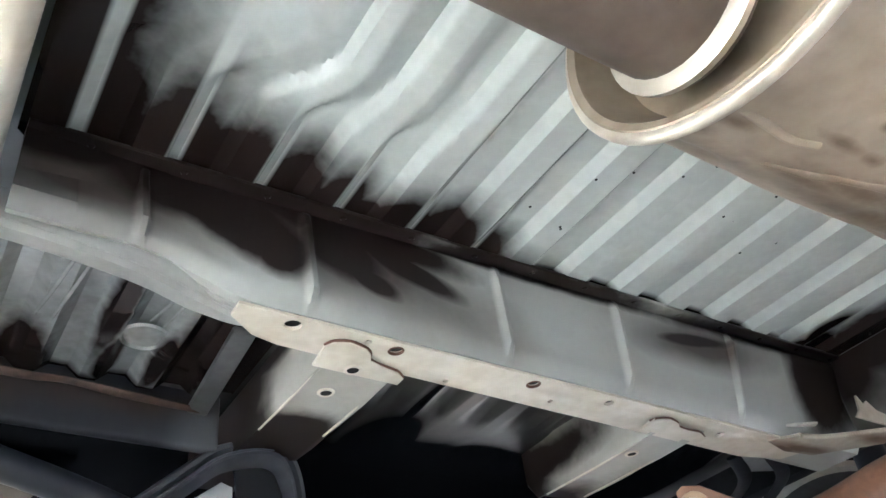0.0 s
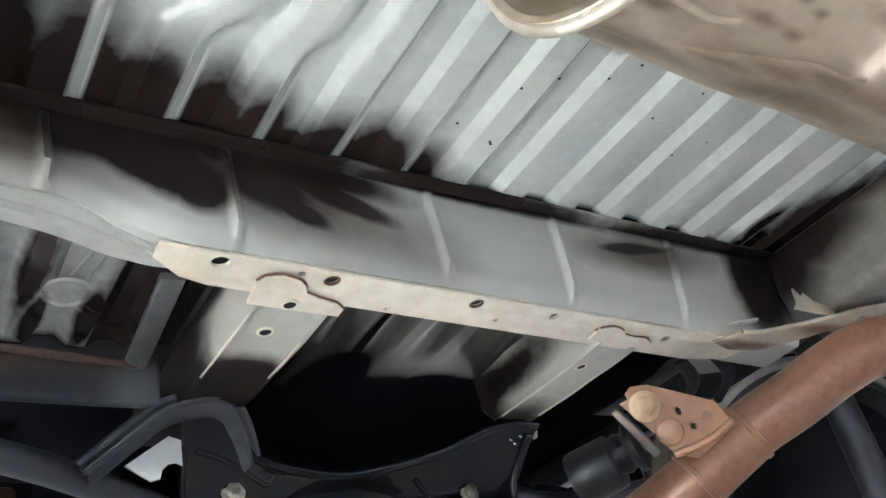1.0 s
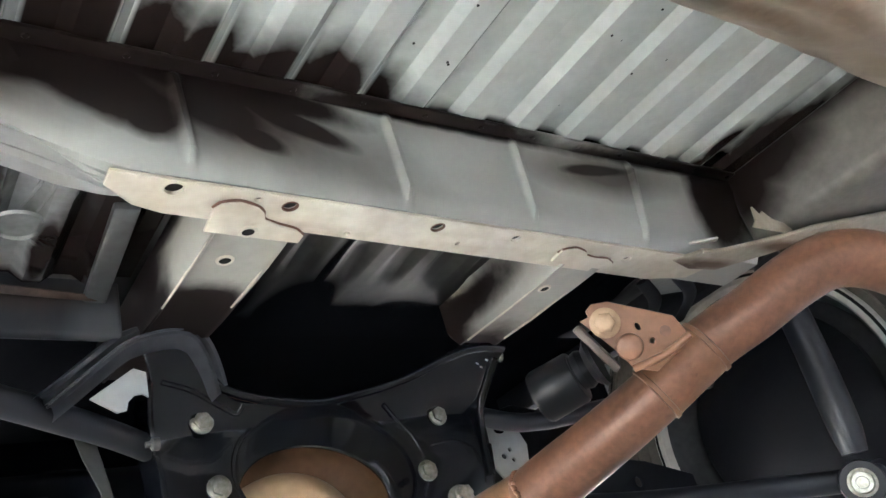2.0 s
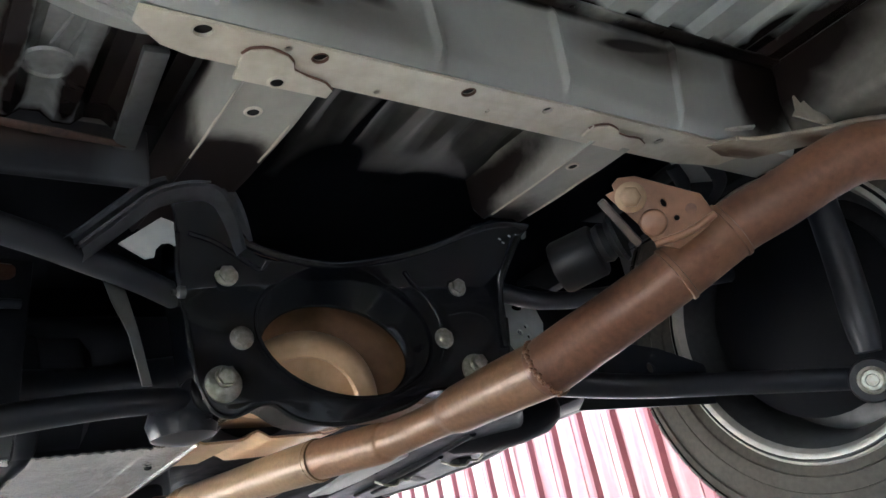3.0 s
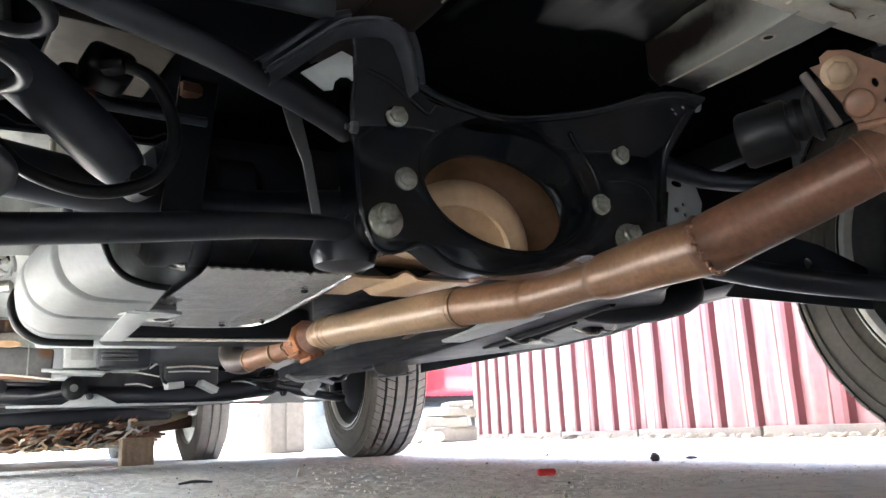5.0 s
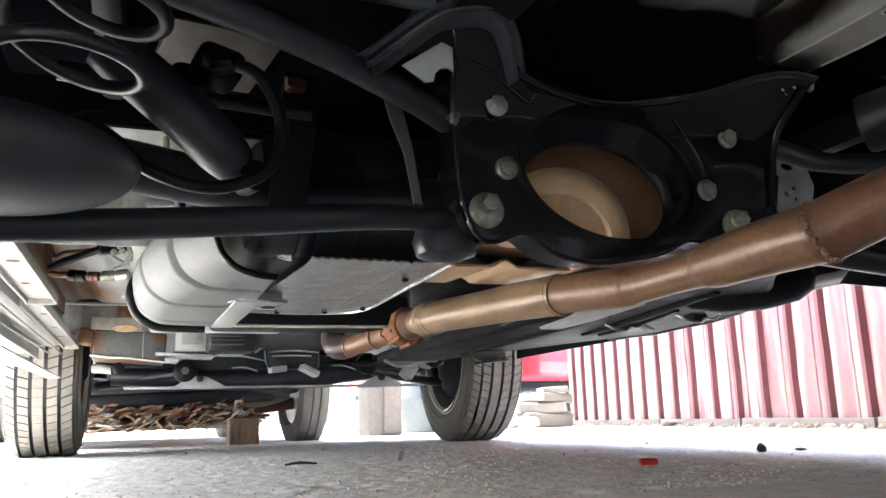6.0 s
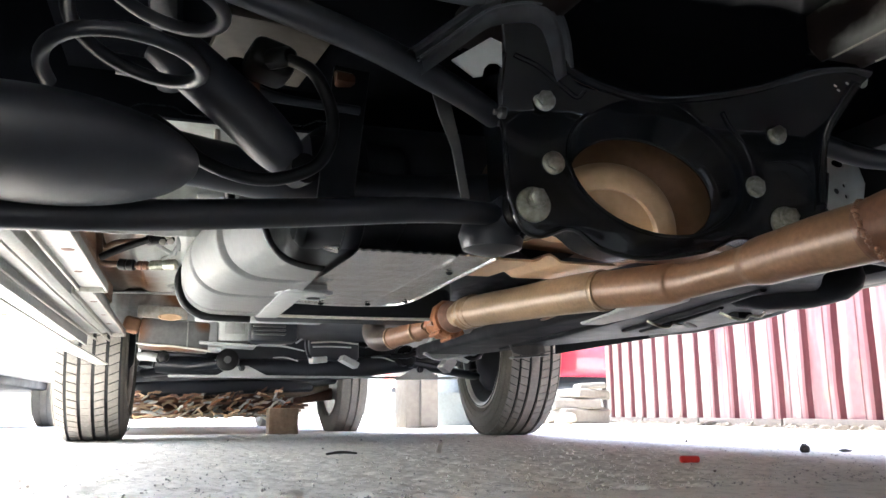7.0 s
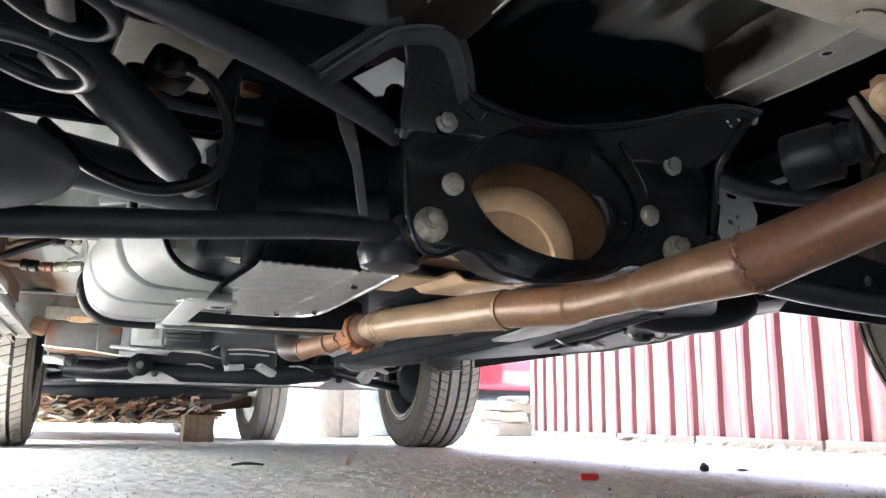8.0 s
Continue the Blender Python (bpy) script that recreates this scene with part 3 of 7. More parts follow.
# rear floor: trapezoid corrugation, some ribs bend aside at their rear ends
def corrugate(u, pitch=0.065, lift=0.0085, slope=0.009, soften=0.0):
    """Height of a trapezoid rib; soften spreads its rising flank over the whole crest."""
    u = (u / pitch) % 1.0
    s = slope / pitch
    rise = s + (0.49 - s) * soften
    if u < rise:
        return lift * u / rise
    if u < 0.5:
        return lift
    if u < 0.5 + s:
        return lift * (1 - (u - 0.5) / s)
    return 0.0


def rib_lines(a, b, start, pitch, slope, fill=0.006):
    """Grid lines between a and b that fall on every fold of a corrugation."""
    xs = set(round(x, 5) for x in spread(a, b, int((b - a) / fill) + 2))
    k0, k1 = int((a - start) / pitch) - 1, int((b - start) / pitch) + 1
    for k in range(k0, k1 + 1):
        for u in (0, slope, pitch / 2, pitch / 2 + slope):
            x = start + k * pitch + u
            if a < x < b:
                xs.add(round(x, 5))
    xs = sorted(xs)
    return [xs[0]] + [x for i, x in enumerate(xs[1:]) if x - xs[i] > 1e-4]


def rear_floor_height(x, y):
    swing = 0.036 * math.exp(-((x + 0.300) / 0.050) ** 2) + 0.008 * step01((-0.14 - x) / 0.05)
    bend = swing * step01((-0.383 - y) / 0.070)  # the ribs on this side swing inwards in an S
    soften = step01((-0.395 - y) / 0.030) * step01((-0.17 - x) / 0.06)
    edge = step01((y + 1.0) / 0.02) * step01((0.44 - x) / 0.02)
    return 0.540 + corrugate(x + 0.352 - bend, soften=soften) * edge


def build_rear_floor():
    xs = rib_lines(-0.445, 0.455, -0.352, 0.065, 0.009, 0.003)
    ys = spread(-0.86, -0.55, 8) + spread(-0.54, -0.297, 44)
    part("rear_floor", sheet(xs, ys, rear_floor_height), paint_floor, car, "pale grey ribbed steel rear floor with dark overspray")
    rnd = random.Random(8)
    for k in range(16):
        x, y = -0.08 + 0.5 * rnd.random(), -0.33 - 0.16 * rnd.random()
        part("pit", lathe([(0.0012, 0.002), (0.0012, -0.0005), (0.0006, -0.0007), (0.0, -0.0007)], pose(x, y, rear_floor_height(x, y)), 10), hole_dark, car, "tiny dark pit in the floor")
    bm = block((1.68, 0.62, 0.02), (0, -0.57, 0.60), bevel=0)
    part("upper_floor", bm, paint_grey, car, "plain grey boot floor")
    # side rails that close the ribbed floor
    for x, w in ((-0.50, 0.10), (0.503, 0.15)):
        bm = block((w, 0.58, 0.13), (x, -0.58, 0.511), bevel=0.016, segments=3)
        part("side_rail", bm, paint_cream if x < 0 else paint_rail, car, "cream painted box rail" if x < 0 else "grey box rail with black overspray")
    for x in (-0.70, 0.73):
        part("side_panel", block((0.29, 0.62, 0.03), (x, -0.56, 0.585), bevel=0.004), black_matt, car, "black undersealed side panel")


build_rear_floor()


def build_crossmember():
    """Box beam across the car, with upright swages behind and drilled holes underneath."""
    bm = bmesh.new()
    xs = spread(-0.44, 0.46, 451)
    swages = (-0.362, -0.240, -0.060, 0.082, 0.245)

    def swage(x):
        return step01(max(1.35 - abs((x - s) / 0.0042) for s in swages))

    def lower(x):  # the underside rises and narrows at the left end
        return 0.4415 + 0.020 * step01((-0.27 - x) / 0.10), -0.2465 + 0.07 * x - 0.035 * step01((-0.25 - x) / 0.10), -0.2965 + 0.047 * x
    rows = []
    for x in xs:
        zb, yf, yr = lower(x)
        s = swage(x)
        rows.append([(x, -0.285, 0.548), (x, -0.300, 0.541), (x, -0.302 - 0.002 * s, 0.534), (x, -0.301 - 0.0065 * s, 0.522), (x, yr - 0.003 - 0.0065 * s, zb + 0.016),
                     (x, yr - 0.002 * s, zb + 0.006), (x, yr + 0.005, zb), (x, yf - 0.004, zb), (x, yf, zb + 0.003), (x, yf + 0.002, zb + 0.03), (x, yf + 0.004, 0.55)])
    vs = [[bm.verts.new(p) for p in r] for r in rows]
    for a, b in zip(vs, vs[1:]):
        for k in range(len(a)):
            j = (k + 1) % len(a)
            bm.faces.new((a[k], a[j], b[j], b[k]))
    bm.faces.new(vs[0])
    bm.faces.new(vs[-1][::-1])
    beam = part("rear_crossmember", bm, paint_beam, car, "pale grey boxed crossmember with upright swages, partly sprayed black")
    # cream underside plate with its holes
    under = [(-0.292, -0.290), (-0.270, -0.272), (-0.248, -0.2655), (0.13, -0.2390), (0.30, -0.2270), (0.36, -0.236), (0.38, -0.274), (-0.292, -0.3055)]
    spots = [(-0.2485, -0.2945, 0.0065), (-0.1616, -0.2889, 0.0055), (-0.0237, -0.2822, 0.0055), (0.0662, -0.278, 0.005), (0.232, -0.262, 0.005), (-0.188, -0.293, 0.003), (-0.10, -0.262, 0.0025), (0.01, -0.262, 0.0022)]
    holes = [ring2d(x, y, r, r, 20) for x, y, r in spots]
    plate = part("underside_plate", cut_plate(under, holes, 0.003, 0.0006, pose(0, 0, 0.4390)), paint_cream, beam, "cream primer strip with bolt holes")
    for x, y, r in spots:
        part("hole", lathe([(r * 1.25, 0.0), (r * 1.15, -0.0008), (r, -0.001), (r * 0.96, 0.0015)], pose(x, y, 0.4380), 20, cap=False), rust_dark if x in (-0.1616, -0.0237) else paint_cream, beam, "rolled hole rim")
        part("hole_cavity", lathe([(r * 1.3, 0.0), (r * 1.3, 0.0004)], pose(x, y, 0.4407), 20), hole_dark, beam, "dark disc for the shade in a hole")
    # bright folded edge running out to the left
    fold = bmesh.new()
    rows = []
    for q in smooth_line([(-0.46, -0.306, 0.470, 0), (-0.40, -0.303, 0.466, 0), (-0.35, -0.300, 0.4595, 0), (-0.31, -0.296, 0.449, 0), (-0.285, -0.292, 0.4405, 0), (-0.262, -0.289, 0.4385, 0)], 6):
        w = 0.35 + 0.65 * step01((-0.262 - q[0]) / 0.06)
        rows.append([fold.verts.new((q[0], q[1] + dy * w, q[2] + dz * w)) for dy, dz in ((-0.006, 0.012), (-0.005, 0.003), (-0.002, -0.001), (0.001, 0.003), (0.003, 0.0035), (0.006, -0.001), (0.009, 0.003), (0.012, 0.003), (0.015, -0.001), (0.030, 0.001), (0.034, 0.008))])
    for a, b in zip(rows, rows[1:]):
        for k in range(len(a) - 1):
            fold.faces.new((a[k], a[k + 1], b[k + 1], b[k]))
    bmesh.ops.solidify(fold, geom=fold.faces[:], thickness=0.0015)
    part("folded_edge", fold, paint_lip, beam, "pale folded lip with pressed lines")
    part("seam_flange", block((0.89, 0.016, 0.004), (0.005, -0.307, 0.5395), bevel=0.001), paint_beam, beam, "welded seam flange")
    for x in spread(-0.40, 0.42, 14):
        part("weld_spot", lathe([(0.0028, 0), (0.002, -0.0008), (0.0, -0.001)], pose(x, -0.308, 0.5374), 10), paint_beam, beam)
    # folded cream bracket that runs out diagonally under the rail
    strip = [(0.300, -0.268), (0.325, -0.290), (0.3604, -0.2975), (0.4250, -0.338), (0.4556, -0.361), (0.56, -0.410), (0.62, -0.375), (0.4857, -0.342), (0.4351, -0.2968), (0.3867, -0.2584), (0.340, -0.256)]
    end = part("end_bracket", cut_plate(strip, [ring2d(0.470, -0.347, 0.004, 0.004, 14)], 0.004, 0.001, pose(0, 0, 0.4378)), paint_bracket, beam, "dull cream bracket folded under the rail")
    part("bracket_roll", tube([(x, y, 0.4372, 0.0028) for x, y in strip[1:6]], 10, 4), paint_bracket, beam, "rolled bracket edge")
    # pale colour stands for the white highlight on this torn edge
    part("bright_lip", cut_plate([(0.318, -0.281), (0.334, -0.289), (0.358, -0.2965), (0.362, -0.290), (0.340, -0.283)], [], 0.0025, 0.0006, pose(0, 0, 0.4348, 0, -3, 0)), steel_rim, beam, "folded lip, pale for its white highlight")
    part("torn_fold", cut_plate([(0.362, 0.442), (0.374, 0.452), (0.380, 0.470), (0.388, 0.460), (0.396, 0.466), (0.408, 0.457), (0.440, 0.452), (0.440, 0.440)], [], 0.003, 0.0008, Matrix(((1, 0, 0, 0), (0, 0, -1, -0.336), (0, 1, 0, 0), (0, 0, 0, 1)))), paint_bracket, beam, "torn cream bracket fold")
    part("end_gusset", cut_plate([(0.290, -0.220), (0.345, -0.240), (0.395, -0.235), (0.47, -0.165), (0.42, -0.155), (0.35, -0.190)], [], 0.004, 0.001, pose(0, 0, 0.444, 3, -4, 0)), sill_grey, beam, "dull grey gusset plate")
    for x0, y0, x1, y1 in ((0.33, -0.20, 0.43, -0.10), (0.37, -0.22, 0.47, -0.13)):
        part("arch_rib", tube([(x0, y0, 0.452, 0.008), ((x0 + x1) / 2 + 0.012, (y0 + y1) / 2 - 0.012, 0.447, 0.009), (x1, y1, 0.440, 0.008)], 12, 6, flat=0.3), black_matt, beam, "dark pressed arch rib")


build_crossmember()


def build_stringers():
    """Two channel stringers that run forwards from the crossmember."""
    for x0, x1, y1, holes, sag in ((-0.208, -0.140, -0.10, [(-0.1825, -0.2577), (-0.180, -0.206)], 0.0), (0.137, 0.211, -0.06, [(0.1720, -0.195)], -0.003)):
        inset = 0.0 if x0 < 0 else 0.014
        xm, w = (x0 + inset + x1) / 2, x1 - x0 - inset
        bm = bmesh.new()
        prof = [(-w / 2, 0.06), (-w / 2, 0.004), (-w / 2 + 0.0025, -0.001), (-w / 2 + 0.005, -0.001), (-w / 2 + 0.0075, 0.002), (w / 2 - 0.012, 0.002), (w / 2 - 0.008, -0.001), (w / 2 - 0.0025, -0.001), (w / 2, 0.004), (w / 2, 0.06)]
        ends = []
        for y, d in ((-0.262, 0.0), (-0.252, -0.001), (-0.20, -0.001), (y1, 0.004), (0.06 if xm < 0 else y1 + 0.012, 0.02)):
            ends.append([bm.verts.new((xm + u, y, 0.4405 + sag + d + v)) for u, v in prof])
        for a, b in zip(ends, ends[1:]):
            for k in range(len(prof) - 1):
                bm.faces.new((a[k], a[k + 1], b[k + 1], b[k]))
        bm.faces.new(ends[0])
        ob = part("stringer", bm, paint_stringer, car, "cream channel stringer fading into black overspray and painted shade")
        for hx, hy in holes:
            z = 0.4412 + sag if hy > -0.24 else 0.4341
            part("hole", lathe([(0.0075, 0.0), (0.0065, -0.0012), (0.005, -0.0012), (0.0046, 0.0)], pose(hx, hy, z), 20, cap=False), paint_cream, ob, "rolled hole rim")
            part("hole_cavity", lathe([(0.0048, 0.0), (0.0048, 0.0004)], pose(hx, hy, z - 0.0006), 20), hole_dark, ob, "dark disc for the shade in a hole")
        # cream tubes put the glossy edge's highlight into the colour
        for x, ya, yb in ((xm - w / 2 + 0.0035, -0.250, -0.125 if xm < 0 else -0.075), (xm + w / 2 - 0.006, -0.205, -0.130 if xm < 0 else -0.08)):
            part("bead_edge", tube([(x, ya, 0.4397 + sag, 0.0010), (x, (ya + yb) / 2, 0.4394 + sag, 0.0013), (x, yb, 0.4420 + sag, 0.0010)], 8, 5), paint_cream, ob, "raised bead, pale for its bright edge line")
        reach = 0.0 if xm < 0 else 0.014
        tongue = [(x0 - 0.006, -0.252), (x0 - 0.008, -0.272), (x0 - 0.009, -0.280 + reach), (x0 - 0.005, -0.287 + reach), (x0 + 0.007, -0.291 + reach), (x0 + 0.022, -0.287 + reach), (x0 + 0.029, -0.281 + reach), (x0 + 0.033, -0.273 + reach * 0.5), (x0 + 0.046, -0.268 + reach * 0.3), (x0 + 0.062, -0.264), (x1 + 0.003, -0.257), (x1 + 0.003, -0.247)]
        part("tongue", cut_plate(tongue, [], 0.003, 0.0008, pose(0, 0, 0.4357 + sag * 0.5)), paint_cream, ob, "spot-welded tongue")
        part("rust_seam", tube([(x, y, 0.4364 + sag * 0.5, 0.0011) for x, y in tongue[2:-1]], 8, 4), rust_dark, ob, "rusty seam round the tongue")


build_stringers()


def front_floor_height(x, y):
    fade = step01((y + 0.245) / 0.03) * step01((-0.085 - y) / 0.06)
    return 0.497 + 0.007 * fade * (corrugate(x + 0.03, 0.055, 1.0, 0.012)) + 0.012 * step01((y - 0.05) / 0.1)


def build_front_floor():
    part("axle_floor", sheet(rib_lines(-0.30, 0.46, -0.03, 0.055, 0.012), spread(-0.25, 0.03, 20), front_floor_height), paint_front, car, "ribbed grey floor over the axle, black with overspray and painted shade")
    part("tunnel_floor", sheet(spread(-0.62, 0.62, 120), spread(0.02, 0.34, 12), lambda x, y: 0.501 + 0.004 * step01((y - 0.05) / 0.1)), floor_shade_black, car, "black undersealed floor above the axle, darkened for shade")
    part("heel_wall", block((1.66, 0.012, 0.14), (0, 0.336, 0.520), bevel=0.003), floor_shade_black, car, "black undersealed floor step, darkened for shade")
    part("floor_patch", block((0.12, 0.16, 0.012), (-0.395, 0.18, 0.488), (0, 0, 8), bevel=0.004), material("dull_brown_floor", (0.085, 0.078, 0.068), (0.045, 0.040, 0.034), 0.6, spec=0.2), car, "dull grey floor patch")
    # grey ribbed bay at the left with its rusty step
    bm = sheet(rib_lines(-0.47, -0.215, 0.0, 0.048, 0.010), spread(-0.30, -0.085, 14), lambda x, y: 0.486 + corrugate(x, 0.048, 0.009, 0.010))
    bay = part("floor_bay", bm, paint_bay, car, "pale grey ribbed floor bay")
    part("rusty_step", tube([(-0.50, -0.112, 0.476, 0.0045), (-0.40, -0.102, 0.473, 0.005), (-0.36, -0.099, 0.475, 0.004), (-0.31, -0.092, 0.474, 0.005), (-0.235, -0.076, 0.477, 0.0035)], 14, flat=0.45), step_rust, bay, "rusty folded step edge")
    part("drain_boss", lathe([(0.0200, 0.001), (0.0185, -0.0012), (0.0170, -0.0012), (0.0155, 0.0012), (0.0, 0.0012)], pose(-0.318, -0.164, 0.487), 32), paint_bay, bay, "round pressed boss")
    # beads put the highlights on the bay's ribs into the shape
    for x0, y0, x1, y1 in ((-0.311, -0.236, -0.320, -0.190), (-0.302, -0.236, -0.309, -0.186), (-0.309, -0.150, -0.294, -0.136), (-0.302, -0.152, -0.288, -0.140), (-0.389, -0.250, -0.400, -0.170), (-0.378, -0.250, -0.388, -0.165)):
        part("bead", tube([(x0, y0, 0.4855, 0.0012), ((x0 + x1) / 2, (y0 + y1) / 2, 0.4848, 0.0016), (x1, y1, 0.4865, 0.0012)], 8, 4, flat=0.6), paint_bay, bay, "fine bead drawn along a rib's highlight")
    part("bay_strut", block((0.020, 0.155, 0.008), (-0.2475, -0.137, 0.479), (0, 0, -4), bevel=0.003), rail_dark, bay, "grey stiffener")
    part("step_wall", block((0.37, 0.012, 0.105), (-0.405, -0.078, 0.4945), (0, 0, 4), bevel=0.005, segments=3), step_paint, bay, "black undersealed wall")
    part("right_floor", sheet(spread(0.12, 0.82, 60), spread(0.33, 2.0, 30), lambda x, y: 0.455 + 0.006 * corrugate(x, 0.16, 1.0, 0.02)), black_matt, car, "black undersealed main floor")
    part("main_floor", sheet(spread(-0.82, 0.12, 180), spread(0.33, 2.0, 30), lambda x, y: 0.455 + 0.009 * corrugate(x, 0.11, 1.0, 0.016)), paint_main, car, "grey ribbed main floor with rust stains")
    for x in (-0.66, 0.66):
        part("wheel_well", block((0.36, 0.80, 0.04), (x, -0.02, 0.715), bevel=0.01), black_matt, car, "black undersealed wheel well")
        part("well_wall", block((0.03, 0.56, 0.28), (x + (0.16 if x < 0 else -0.16), 0.0, 0.60), bevel=0.01), black_matt, car, "black undersealed well wall")
    part("firewall_floor", block((1.5, 1.0, 0.03), (0, 2.45, 0.62), bevel=0.005), black_matt, car, "black engine bay tray")


build_front_floor()


# ---- rear axle carrier: a black boxed bracket with a large oval opening ----
def build_carrier():
    def tilt(z):
        return 0.012 - 1.1 * max(0.0, z - 0.385)
    out = [(-0.203, 0.446), (-0.188, 0.449), (-0.155, 0.444), (-0.120, 0.415), (-0.095, 0.403), (-0.03, 0.402), (0.04, 0.408), (0.10, 0.420), (0.15, 0.436), (0.19, 0.443), (0.226, 0.442),
           (0.222, 0.425), (0.218, 0.395), (0.213, 0.345), (0.205, 0.303), (0.180, 0.262), (0.150, 0.254), (0.118, 0.262), (0.086, 0.264), (0.049, 0.248), (-0.021, 0.236), (-0.073, 0.243), (-0.105, 0.262), (-0.139, 0.252), (-0.160, 0.262),
           (-0.171, 0.290), (-0.172, 0.330), (-0.180, 0.390), (-0.190, 0.425)]
    hole = ring2d(-0.004, 0.331, 0.101, 0.068, 44, radians(-9))
    up = Matrix(((1, 0, 0, 0), (0, 0, -1, 0.012), (0, 1, 0, 0), (0, 0, 0, 1)))
    bm = cut_plate(out, [hole], 0.006, 0.0015, up, 4)
    bmesh.ops.triangulate(bm, faces=bm.faces)
    bmesh.ops.subdivide_edges(bm, edges=[e for e in bm.edges if e.calc_length() > 0.03], cuts=2)
    for v in bm.verts:
        v.co.y += tilt(v.co.z) - 0.012
    carrier = part("axle_carrier", bm, black_gloss, car, "gloss black pressed axle carrier bracket with an oval opening")
    # deep rolled collar of the opening
    col = bmesh.new()
    rings = []
    for cx, cz, rx, rz, y in ((-0.004, 0.331, 0.108, 0.075, 0.002), (-0.004, 0.331, 0.1055, 0.0725, -0.0042), (-0.005, 0.330, 0.103, 0.070, -0.0040), (-0.0055, 0.3293, 0.1015, 0.0685, 0.0010), (-0.007, 0.327, 0.099, 0.066, 0.0015), (-0.016, 0.315, 0.089, 0.057, 0.0015), (-0.020, 0.309, 0.0845, 0.0530, 0.0015), (-0.0205, 0.3085, 0.083, 0.0520, 0.003), (-0.020, 0.309, 0.0835, 0.0522, 0.007), (-0.018, 0.311, 0.090, 0.058, 0.009)):
        rings.append([col.verts.new((x, y + 0.012, z)) for x, z in ring2d(cx, cz, rx, rz, 44, radians(-9))])
    for a, b in zip(rings, rings[1:]):
        for k in range(44):
            col.faces.new((a[k], a[(k + 1) % 44], b[(k + 1) % 44], b[k]))
    part("opening_collar", col, black_gloss, carrier, "rolled rim of the opening")
    # raised arch above the opening
    arch = [(-0.002 + 0.117 * math.cos(w), 0.0, 0.332 + 0.083 * math.sin(w), 0.0036) for w in (radians(a) for a in range(-28, 60, 8))]
    part("arch_swage", tube([(x, tilt(z) - 0.0005, z, r) for x, _, z, r in arch], 10, 4), black_gloss, carrier, "raised swage over the opening")
    # lower flange, turned forwards
    low = [(0.213, 0.345), (0.203, 0.300), (0.180, 0.262), (0.150, 0.254), (0.118, 0.262), (0.086, 0.264), (0.049, 0.248), (-0.021, 0.236), (-0.073, 0.243), (-0.105, 0.262), (-0.139, 0.252), (-0.160, 0.262), (-0.172, 0.300), (-0.176, 0.36), (-0.188, 0.42)]
    line = [(q[0], q[1]) for q in smooth_line([(x, z, 0, 0) for x, z in low], 5)]
    fl = bmesh.new()
    a = [fl.verts.new((x, tilt(z) - 0.001, z)) for x, z in line]
    b = [fl.verts.new((x, tilt(z) + 0.050, z + 0.004)) for x, z in line]
    for i in range(len(line) - 1):
        fl.faces.new((a[i], a[i + 1], b[i + 1], b[i]))
    bmesh.ops.solidify(fl, geom=fl.faces[:], thickness=0.004)
    part("turned_flange", fl, black_gloss, carrier, "turned lower flange")
    part("edge_roll", tube([(x, tilt(z) - 0.001, z, 0.0028) for x, z in line[::2]], 8, 3), black_gloss, carrier, "rolled bottom edge")
    # top lip
    lip = [(-0.203, 0.446), (-0.188, 0.449), (-0.155, 0.444), (-0.12, 0.416), (-0.03, 0.402), (0.04, 0.408), (0.10, 0.420), (0.15, 0.436), (0.19, 0.443), (0.226, 0.442)]
    part("top_lip", tube([(x, tilt(z) + 0.002, z, 0.006) for x, z in lip], 10, 4), black_gloss, carrier, "rolled top lip")
    # upper left horn with its stay
    part("horn", ribbon([(-0.2835, -0.058, 0.389), (-0.268, -0.060, 0.4015), (-0.245, -0.063, 0.421), (-0.2228, -0.065, 0.4392), (-0.2068, -0.067, 0.4462), (-0.188, -0.068, 0.4510), (-0.1696, -0.067, 0.4532), (-0.155, -0.063, 0.4500), (-0.143, -0.055, 0.4410), (-0.131, -0.040, 0.428), (-0.118, -0.018, 0.410)],
         [(-0.013, 0.014), (-0.011, 0.002), (-0.007, -0.004), (-0.003, -0.004), (0.0, 0.002), (0.003, -0.004), (0.007, -0.004), (0.010, 0.002), (0.012, 0.016)]), horn_black, carrier, "ridged mounting horn")
    # thin tubes put the horn's two highlight lines into its shape
    for dy, dz in ((-0.009, -0.0045), (-0.001, -0.0045)):
        part("horn_ridge", tube([(-0.282, -0.058 + dy, 0.390 + dz, 0.0012), (-0.245, -0.063 + dy, 0.421 + dz, 0.0014), (-0.2228, -0.065 + dy, 0.4392 + dz, 0.0014), (-0.2068, -0.067 + dy, 0.4462 + dz, 0.0014), (-0.188, -0.068 + dy, 0.4510 + dz, 0.0012), (-0.1696, -0.067 + dy, 0.4532 + dz, 0.0010)], 8, 6), horn_black, carrier, "fine horn ridge drawn for a highlight line")
    part("horn_gusset", cut_plate([(-0.242, 0.404), (-0.203, 0.432), (-0.192, 0.428), (-0.192, 0.404), (-0.197, 0.407), (-0.204, 0.406), (-0.210, 0.400), (-0.212, 0.392), (-0.220, 0.390)], [], 0.003, 0.0006, Matrix(((1, 0, 0, 0), (0, 0, -1, -0.03), (0, 1, 0, 0), (0, 0, 0, 1)))), paint_grey, carrier, "pale grey gusset")
